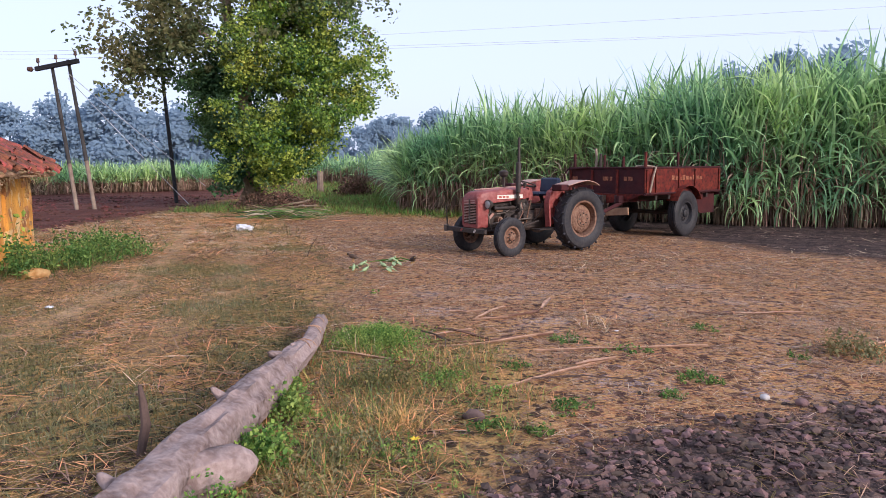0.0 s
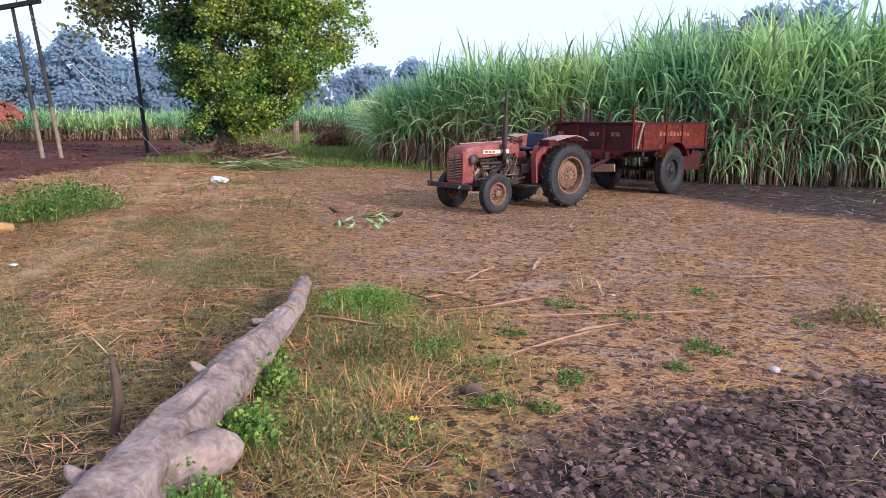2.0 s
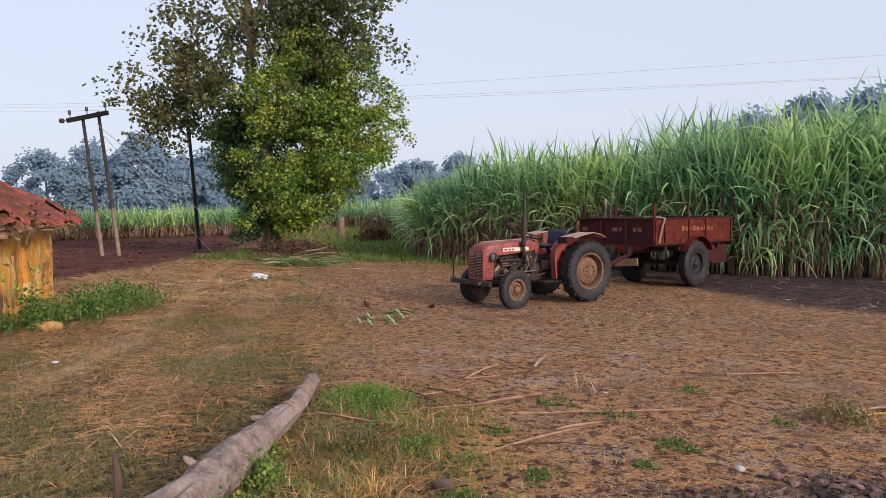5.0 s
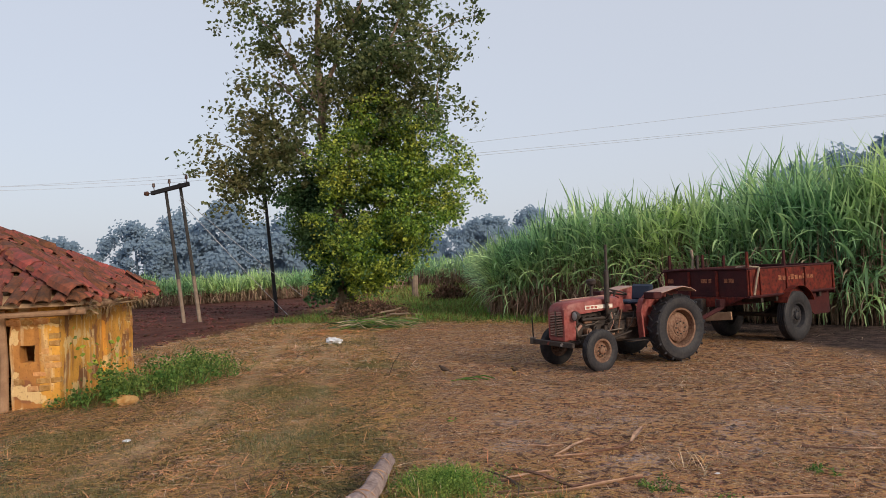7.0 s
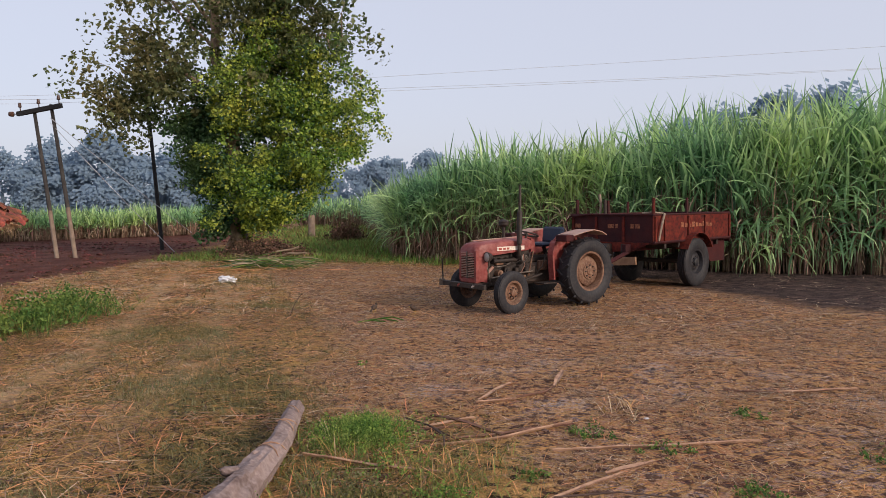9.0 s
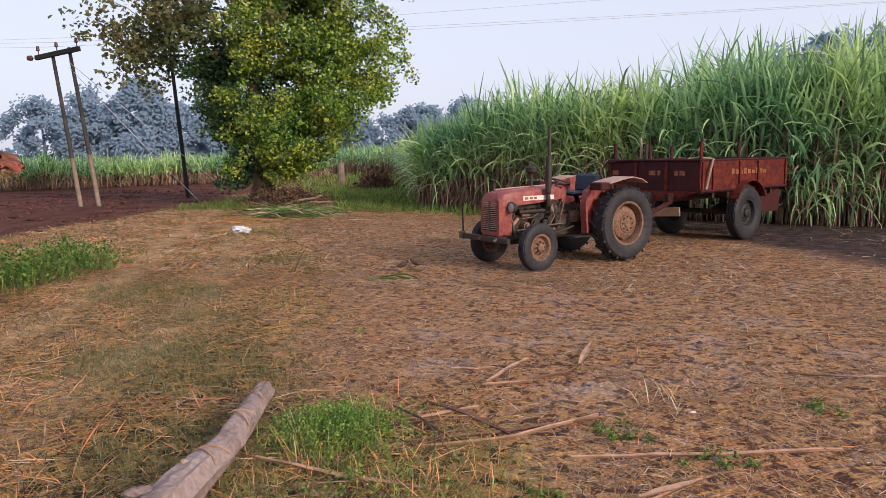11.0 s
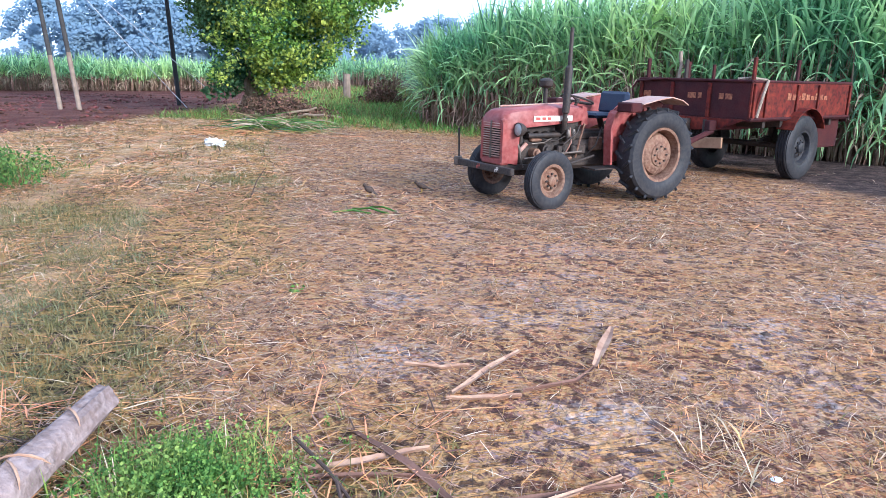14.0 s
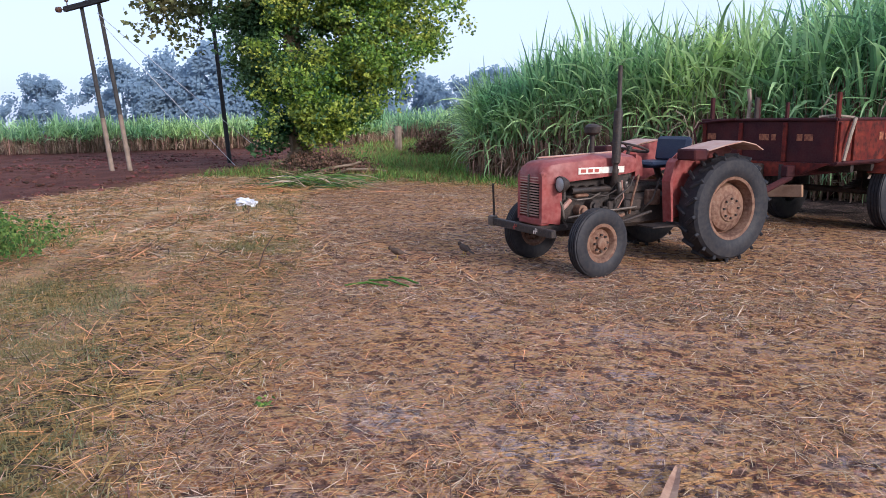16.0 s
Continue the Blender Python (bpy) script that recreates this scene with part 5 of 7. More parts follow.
def build_trailer():
    W, L, F, T = 2.10, 3.30, 1.03, 1.62
    tl = thing("trailer", "rusty dark red steel farm trailer hitched to the tractor", "trailer", pose(2.272, 15.773, 0, 0, 0, -130))
    for y, s in ((0.0, 1), (-1.66, -1)):
        wheel(tl, pose(-1.62, y, 0.535), 0.535, 0.235, 0.29, 0, 0.06, M["tyre"], s, True)

    def panel(name, a, b, mat, ribs, axis):
        bm = bmesh.new()
        box(bm, a, b, 0.004)
        p = part(name, bm, mat, tl)
        for c, d in ribs:
            bm = bmesh.new()
            box(bm, c, d, 0.006)
            part("rib", bm, M["tred"], p)
        return p
    # front panel faces away from the sun; its shade is in the darker colour
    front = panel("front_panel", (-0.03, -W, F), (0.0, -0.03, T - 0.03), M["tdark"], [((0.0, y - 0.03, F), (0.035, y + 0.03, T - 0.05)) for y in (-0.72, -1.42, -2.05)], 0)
    for a, b in ((-0.32, -0.44), (-0.47, -0.55), (-0.86, -0.93), (-0.97, -1.12), (-1.85, -2.0)):
        bm = bmesh.new()
        box(bm, (0.004, b, 1.32), (0.008, a, 1.41), 0)
        part("letter_bar", bm, M["yellowbars"], front)
    side = panel("side_panel", (-L, -0.03, F), (0.0, 0.0, T - 0.03), M["tred"], [((x - 0.03, 0.0, F), (x + 0.03, 0.035, T - 0.05)) for x in (-0.06, -0.42, -1.38, -2.10, -L + 0.05)], 1)
    for k in range(9):
        x = -1.08 - k * 0.155
        bm = bmesh.new()
        box(bm, (x - 0.115, 0.003, 1.32), (x, 0.007, 1.43 - 0.02 * (k % 3)), 0)
        part("letter_bar", bm, M["yellowbars"], side)
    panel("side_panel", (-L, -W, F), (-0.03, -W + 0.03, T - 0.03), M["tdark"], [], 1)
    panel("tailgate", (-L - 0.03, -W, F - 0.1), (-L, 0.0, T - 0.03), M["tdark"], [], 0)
    for pts in ([(0.0, -0.01, T - 0.015), (-L, -0.01, T - 0.015)], [(0.0, -W, T - 0.015), (-L, -W, T - 0.015)], [(0.01, 0.0, T - 0.012), (0.01, -W, T - 0.012)], [(-L, 0, T - 0.012), (-L, -W, T - 0.012)],
                [(0.02, 0.02, F), (-L, 0.02, F)]):
        bm = bmesh.new()
        tube(bm, pts, 0.024, 8)
        part("top_rail" if pts[0][2] > 1.2 else "bottom_rail", bm, M["tdark"], tl, smooth=True)
    bm = bmesh.new()
    tube(bm, [(0.12, -W + 0.02, 1.05), (0.13, -W - 0.06, 1.45), (0.10, -W + 0.02, 1.57), (0.05, -W + 0.3, 1.60), (0.04, -1.5, 1.62)], 0.018, 8)
    part("bent_pipe", bm, M["tdark"], tl, smooth=True)
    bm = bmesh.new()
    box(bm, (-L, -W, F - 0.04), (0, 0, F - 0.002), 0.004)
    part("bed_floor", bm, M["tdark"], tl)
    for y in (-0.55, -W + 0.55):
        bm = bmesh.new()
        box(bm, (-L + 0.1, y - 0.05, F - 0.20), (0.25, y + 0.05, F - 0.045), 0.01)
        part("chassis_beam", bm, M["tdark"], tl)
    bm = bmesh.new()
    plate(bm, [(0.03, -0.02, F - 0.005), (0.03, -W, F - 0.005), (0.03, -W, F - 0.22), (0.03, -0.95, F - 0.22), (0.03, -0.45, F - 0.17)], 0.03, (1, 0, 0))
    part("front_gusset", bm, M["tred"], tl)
    bm = bmesh.new()
    tube(bm, [(-1.62, 0.0, 0.535), (-1.62, -1.66, 0.535)], 0.05, 12)
    part("axle", bm, M["dark"], tl)
    for y in (-0.45, -W + 0.45):
        bm = bmesh.new()
        for k in range(5):
            box(bm, (-1.62 - 0.5 + 0.07 * k, y - 0.035, 0.60 + 0.022 * k), (-1.62 + 0.5 - 0.07 * k, y + 0.035, 0.618 + 0.022 * k), 0)
        box(bm, (-1.7, y - 0.05, 0.57), (-1.54, y + 0.05, F - 0.15), 0.01)
        part("leaf_spring", bm, M["dark"], tl)
    # arch over the wheel, and skirts
    bm = bmesh.new()
    prof = [(-1.62 + 0.60 * math.cos(a), 0.60 + 0.60 * math.sin(a)) for a in [radians(d) for d in range(25, 156, 13)]]
    sweep_sheet(bm, prof, -0.12, 0.17, 0.016)
    part("wheel_arch", bm, M["tred"], tl, "curved red mudguard over the wheel")
    bm = bmesh.new()
    plate(bm, [(-2.30, -0.14, 0.98), (-L, -0.14, 0.98), (-L, -0.14, 0.48), (-2.62, -0.14, 0.48), (-2.36, -0.14, 0.72)], 0.015, (0, 1, 0))
    part("rear_skirt", bm, M["tdark"], tl)
    for x in (-0.55, -1.1, -2.2, -2.8):
        bm = bmesh.new()
        box(bm, (x - 0.04, -W + 0.05, F - 0.15), (x + 0.04, -0.05, F - 0.042), 0.006)
        part("cross_beam", bm, M["dark"], tl)
    bm = bmesh.new()
    box(bm, (-L + 0.05, -W + 0.3, F - 0.30), (-0.5, -W + 0.33, F - 0.21), 0.004)
    part("brake_rod", bm, M["dark"], tl)
    bm = bmesh.new()
    box(bm, (0.05, -0.95, 0.58), (0.09, -0.32, 0.75), 0.008, Matrix.Rotation(radians(4), 4, "X"))
    part("footstep_board", bm, M["wood"], tl, "pale wooden board hung below the bed")
    bm = bmesh.new()
    box(bm, (0.0, -0.75, 0.70), (0.07, -0.68, 0.99), 0.006)
    box(bm, (0.0, -1.2, 0.62), (0.2, -0.98, 0.99), 0.02)
    part("hanger", bm, M["dark"], tl)
    bm = bmesh.new()
    for y in (-0.55, -W + 0.55):
        tube(bm, [(0.1, y, 0.82), (1.62, -0.40, 0.50)], 0.045, 8)
    tube(bm, [(1.55, -0.42, 0.50), (1.85, -0.34, 0.49)], 0.05, 8)
    part("drawbar", bm, M["tdark"], tl)
    for x, y, z0, z1, mat in ((-0.05, -0.03, 1.58, 1.96, "tred"), (-1.38, -0.03, 1.55, 1.96, "tdark"), (-0.04, -1.22, 1.58, 1.93, "dark"), (-0.04, -1.97, 1.55, 1.95, "tdark"), (-1.38, -W + 0.02, 1.55, 1.93, "tdark"), (-2.2, -W + 0.02, 1.55, 1.9, "tdark")):
        bm = bmesh.new()
        box(bm, (x - 0.035, y - 0.02, z0), (x + 0.035, y + 0.02, z1), 0.006)
        part("stake_post", bm, M[mat], tl)
    bm = bmesh.new()
    tube(bm, [(-0.04, -1.36, 1.55), (-0.05, -1.34, 1.85), (-0.03, -1.36, 2.06)], [0.03, 0.025, 0.035], 7)
    part("pale_stick", bm, M["rope"], tl)
    bm = bmesh.new()
    tube(bm, [(-0.34, 0.05, 1.63), (-0.22, 0.06, 1.40), (-0.12, 0.05, 1.06)], 0.024, 7)
    tube(bm, [(0.02, -0.25, 1.64), (-0.10, -0.08, 1.66), (-0.34, 0.03, 1.63), (-0.30, 0.05, 1.56)], 0.018, 7)
    part("rope", bm, M["rope"], tl, "pale rope tied over the corner post")


# ---- the hut ----
def build_hut():
    hut = thing("mud_hut", "small ochre mud hut with a broken red clay tile roof", "hut", pose(-8.55, 9.04, 0, 0, 0, 117.8))
    LX, LY, H, T = 4.6, 4.6, 1.60, 0.28

    def wall(name, boxes, mat, label=""):
        bm = bmesh.new()
        for a, b in boxes:
            box(bm, a, b, 0.0)
        for _ in range(4):
            long = [e for e in bm.edges if e.calc_length() > 0.16]
            if long:
                bmesh.ops.subdivide_edges(bm, edges=long, cuts=1, use_grid_fill=True)
        for v in bm.verts:
            v.co += Vector((noise.noise(v.co * 1.7), noise.noise(v.co * 1.7 + Vector((9, 0, 0))), 0)) * 0.03 + Vector((noise.noise(v.co * 6), noise.noise(v.co * 6 + Vector((9, 0, 0))), 0)) * 0.014
        return part(name, bm, mat, hut, label, smooth=True)
    wall("side_wall", [((0.0, 0.0, -0.05), (2.45, T, H)), ((2.45, -0.07, -0.05), (LX, T - 0.07, H))], M["wall"], "ochre plastered wall with peeling patches")
    wall("front_wall", [((0.0, T + 0.003, -0.05), (T, 0.70, 0.74)), ((0.0, T + 0.003, 1.0), (T, 0.70, H)), ((0.0, T + 0.003, 0.74), (T, 0.34, 1.0)), ((0.0, 0.56, 0.74), (T, 0.70, 1.0)), ((0.0, 1.7, -0.05), (T, LY, H)), ((0.0, 0.703, 1.48), (T, 1.697, H))], M["barewall"], "ochre plaster over bare mud with a small square opening")
    wall("back_wall", [((LX - T, T + 0.003, -0.05), (LX, LY, H))], M["mud"])
    wall("side_wall", [((T + 0.003, LY - T, -0.05), (LX - T - 0.003, LY, H))], M["mud"])
    # courses showing where plaster fell off the corner
    for k in range(13):
        z = 0.04 + 0.115 * k
        y = 0.0
        while y < (0.30 if 3 < k < 10 else 0.62):
            w = rng.uniform(0.14, 0.24)
            if rng.random() < (0.6 if y < 0.2 else 0.25):
                bm = bmesh.new()
                box(bm, (-rng.uniform(0.002, 0.016), y - 0.012, z + 0.006), (0.08, y + w - 0.012, z + 0.104), 0.016)
                for v in bm.verts:
                    v.co += Vector((noise.noise(v.co * 11), noise.noise(v.co * 11 + Vector((5, 0, 0))), noise.noise(v.co * 11 + Vector((0, 8, 0))))) * 0.012
                part("mud_brick", bm, M["mud"], hut)
            y += w
    for k in range(16):
        bm = bmesh.new()
        x, z = rng.uniform(3.6, 4.5), rng.uniform(0.15, 1.4)
        box(bm, (x - 0.10, -0.09, z), (x + 0.10, 0.02, z + 0.09), 0.012)
        part("mud_brick", bm, M["mud"], hut)
    bm = bmesh.new()
    tube(bm, [(-0.06, 0.80, -0.05), (-0.03, 0.78, 0.8), (-0.05, 0.80, 1.55)], [0.075, 0.06, 0.055], 9)
    part("door_post", bm, M["wood"], hut, "grey weathered timber post", True)
    # roof: hipped, with ridge
    e, ze, zr = 0.42, 1.60, 2.98
    c = [Vector((-e, -e, ze)), Vector((LX + e, -e, ze)), Vector((LX + e, LY + e, ze)), Vector((-e, LY + e, ze))]
    r0, r1 = Vector((2.0, LY / 2, zr)), Vector((2.7, LY / 2, zr))
    bm = bmesh.new()
    low = [bm.verts.new(p) for p in (*c, r0, r1)]
    up = [bm.verts.new(p + Vector((0, 0, 0.06))) for p in (*c, r0, r1)]
    for q in ((0, 1, 5, 4), (1, 2, 5), (2, 3, 4, 5), (3, 0, 4)):
        bm.faces.new([low[i] for i in q][::-1])
        bm.faces.new([up[i] for i in q])
    for i in range(4):
        j = (i + 1) % 4
        bm.faces.new((low[i], low[j], up[j], up[i]))
    roof = part("roof", bm, M["thatch"], hut, "straw and timber roof bed")
    # one clay tile, shared
    tb = bmesh.new()
    rows = []
    for y in (0.0, 0.40):
        k = 0.105 if y == 0 else 0.09
        rows.append([[tb.verts.new((k * math.cos(a) * 1.05, y, (k - d) * math.sin(a) * 0.85 + 0.004)) for a in [math.pi * i / 5 for i in range(6)]] for d in (0.0, 0.016)])
    for i in range(5):
        tb.faces.new((rows[0][0][i], rows[0][0][i + 1], rows[1][0][i + 1], rows[1][0][i]))
        tb.faces.new((rows[0][0][i], rows[0][1][i], rows[0][1][i + 1], rows[0][0][i + 1]))
    tile = bpy.data.meshes.new("clay_tile")
    bmesh.ops.recalc_face_normals(tb, faces=tb.faces)
    tb.to_mesh(tile)
    tb.free()
    tile.materials.append(M["tile"])

    def lay(a, b, top0, top1, jitter, step=0.215, rise=0.30):
        """Tiles from the eave a-b up to top0-top1."""
        across = (b - a).normalized()
        upw = ((top0 + top1) / 2 - (a + b) / 2)
        upw = (upw - across * upw.dot(across))
        slope = upw.length
        upw.normalize()
        nrm = across.cross(upw)
        base = Matrix((across, upw, nrm)).transposed().to_4x4()
        k = 0
        while k * rise < slope - 0.1:
            s = k * rise / slope
            l, r = a.lerp(top0, s), b.lerp(top1, s)
            n = int((r - l).length / step)
            for i in range(n + 1):
                if jitter > 0.5 and rng.random() < 0.06:
                    continue
                o = new("clay_tile", tile)
                o.parent = roof
                p = l + across * (i * step + 0.02) + nrm * (0.075 + 0.015 * (k % 2) + abs(rng.normal(0, 0.02)) * jitter) - upw * 0.08
                o.matrix_basis = Matrix.Translation(p) @ base @ pose(rng.normal(0, 0.012) * jitter, rng.normal(0, 0.02) * jitter, 0, 4 + rng.normal(0, 4) * jitter, rng.normal(0, 6) * jitter, rng.normal(0, 9) * jitter)
            k += 1
    lay(c[3], c[0], r0, r0, 0.45)
    lay(c[0], c[1], r0, r1, 1.8, 0.17, 0.19)
    # hip caps
    for a, b in ((c[0], r0), (c[1], r1), (r0, r1)):
        n = max(2, int((b - a).length / 0.36))
        for i in range(n):
            o = new("hip_tile", tile)
            o.parent = roof
            d = (b - a).normalized()
            sd = d.cross(Vector((0, 0, 1))).normalized()
            o.matrix_basis = Matrix.Translation(a.lerp(b, i / n) + Vector((0, 0, 0.12 + abs(rng.normal(0, 0.02))))) @ Matrix((sd, d, sd.cross(d))).transposed().to_4x4() @ pose(0, 0, 0, 3, rng.normal(0, 6), rng.normal(0, 8)) @ Matrix.Diagonal((1.7, 1.2, 1.9, 1))
    for a, b in (((-0.5, -0.36, 1.53), (5.3, -0.40, 1.55)), ((-0.38, -0.5, 1.50), (-0.36, 4.9, 1.50)), ((0.6, -0.44, 1.58), (3.2, -0.46, 1.60))):
        bm = bmesh.new()
        limb(bm, a, b, 0.045, 0.035, 0.03)
        part("eave_pole", bm, M["wood"], hut, smooth=True)
    for k in range(26):
        x, y = rng.uniform(-0.4, 4.6), rng.uniform(-0.50, -0.30)
        turn = rng.normal(0, 0.22) if k < 16 else rng.normal(-1.4, 0.3)
        size = rng.uniform(0.4, 1.3) if k < 16 else rng.uniform(0.25, 0.5)
        p = Vector((x, y, rng.uniform(1.53, 1.66)))
        bm = bmesh.new()
        limb(bm, p, p + Vector((math.cos(turn) * size, math.sin(turn) * size * 0.5, rng.normal(0, 0.04))), 0.020, 0.012, 0.015, 6)
        part("eave_stick", bm, M["thatch" if k % 3 else "wood"], hut, smooth=True)
    n = 260
    x = rng.uniform(-0.3, 4.9, n)
    v, f = blades(rng, np.stack([x, rng.normal(-0.40, 0.03, n), rng.uniform(1.54, 1.64, n)], 1), np.full(n, -1.57) + rng.normal(0, 0.6, n), rng.uniform(0.08, 0.3, n), np.full(n, 0.01), rng.uniform(-1.2, 0.1, n), rng.uniform(0, 1.0, n), 2)
    tagged(mesh_object("hanging_straw", v, f.tolist(), M["thatch"], hut), kind="stuff")


# ---- poles and wires ----
def build_poles():
    def pole(m, base, top, r, arms, label, group):
        p = thing("utility_pole", label, "pole", pose(*base), group)
        b, t = Vector((0, 0, -0.2)), Vector(top) - Vector(base)
        bm = bmesh.new()
        tube(bm, [b, t * 0.33], [r * 1.15, r * 1.08], 10)
        if m == "pale":
            part("painted_base", bm, M["polelow"], p, "pale lower length of the pole", True)
            bm = bmesh.new()
        tube(bm, [t * 0.331, t], [r * 1.08, r * 0.85], 10)
        part("shaft", bm, M["pole"] if m == "pale" else M["iron"], p, smooth=True)
        return p, t
    d1, d2 = (-19.53, 26.9, -0.12), (-18.72, 26.9, -0.02)
    h1, h2 = (-20.28, 26.9, 6.0), (-19.52, 26.9, 6.15)
    p1, t1 = pole("pale", d1, h1, 0.076, 0, "leaning weathered utility pole of a braced pair", "power line poles")
    p2, t2 = pole("pale", d2, h2, 0.076, 0, "leaning weathered utility pole with stay wires", "power line poles")
    bm = bmesh.new()
    o = Vector(d1)
    a, b = Vector((-20.95, 26.8, 5.80)) - o, Vector((-18.98, 26.8, 6.08)) - o
    side = (b - a).normalized()
    box(bm, (0, -0.07, -0.09), ((b - a).length, 0.07, 0.09), 0.01, Matrix.Translation(a) @ Matrix((side, Vector((0, 1, 0)), side.cross(Vector((0, 1, 0))))).transposed().to_4x4())
    arm = part("crossarm", bm, M["iron"], p1)
    for s in (0.08, 0.5, 0.95):
        q = a.lerp(b, s)
        bm = bmesh.new()
        tube(bm, [q, q + Vector((-0.02, 0, 0.22)), q + Vector((-0.03, 0, 0.25)), q + Vector((-0.03, 0, 0.42))], [0.02, 0.02, 0.07, 0.05], 10)
        part("insulator", bm, M["porcelain"], arm, smooth=True)
    bm = bmesh.new()
    q = a + Vector((-0.05, 0, 0))
    tube(bm, [q, q + Vector((-0.12, 0, 0.0)), q + Vector((-0.15, 0, 0)), q + Vector((-0.28, 0, 0.01))], [0.02, 0.02, 0.11, 0.10], 10)
    part("strain_insulator", bm, M["porcelain"], arm, smooth=True)
    s1, st = pole("iron", (-17.76, 31.8, -0.05), (-18.30, 31.8, 7.7), 0.085, 0, "slim dark iron utility pole beside the tree", "power line poles")
    bm = bmesh.new()
    o = Vector((-17.76, 31.8, -0.05))
    a, b = Vector((-19.05, 31.72, 6.15)) - o, Vector((-17.42, 31.72, 6.42)) - o
    tube(bm, [a, b], 0.055, 6)
    tube(bm, [a, a + Vector((-0.05, 0, 0.25))], 0.03, 6)
    tube(bm, [b, b + Vector((0, 0, 0.25))], 0.03, 6)
    part("crossarm", bm, M["iron"], s1)

    def wire(a, b, sag, r=0.006, name="power_line", label="thin overhead power line across the sky"):
        a, b = Vector(a), Vector(b)
        bm = bmesh.new()
        pts = [a.lerp(b, t / 16) - Vector((0, 0, 4 * sag * (t / 16) * (1 - t / 16))) for t in range(17)]
        tube(bm, pts, r, 5)
        ob = part(name, bm, M["cable"], None)
        tagged(ob, label, "wire", kind="structure")
    for a, b, sg in (((-20.8, 26.8, 6.2), (33, 31, 7.35), 0.2), ((-19.9, 26.8, 6.35), (33, 31.6, 7.42), 0.2), ((-19.05, 26.8, 6.5), (33, 32, 8.55), 0.1)):
        wire(a, b, sg)
    for a, b, sg in (((-20.8, 26.8, 6.2), (-52, 22, 8.4), 0.5), ((-19.9, 26.8, 6.35), (-52, 23, 8.6), 0.5), ((-19.05, 26.8, 6.5), (-52, 24, 8.0), 0.4)):
        wire(a, b, sg)
    for a, b in (((-19.5, 26.8, 5.6), (-14.6, 28.6, 0.9)), ((-19.5, 26.8, 5.4), (-15.4, 28.6, 0.1))):
        wire(a, b, 0.05, 0.012, "stay_wire", "steel stay wire bracing the leaning poles")
    tagged(d_stake(), "short pale wooden post in the lane grass", "post")


def d_stake():
    bm = bmesh.new()
    tube(bm, [(-13.9, 42.0, -0.1), (-13.9, 42.0, 0.5), (-13.88, 42.0, 1.45)], [0.22, 0.20, 0.19], 9)
    return part("wooden_post", bm, M["polelow"], None, smooth=True)


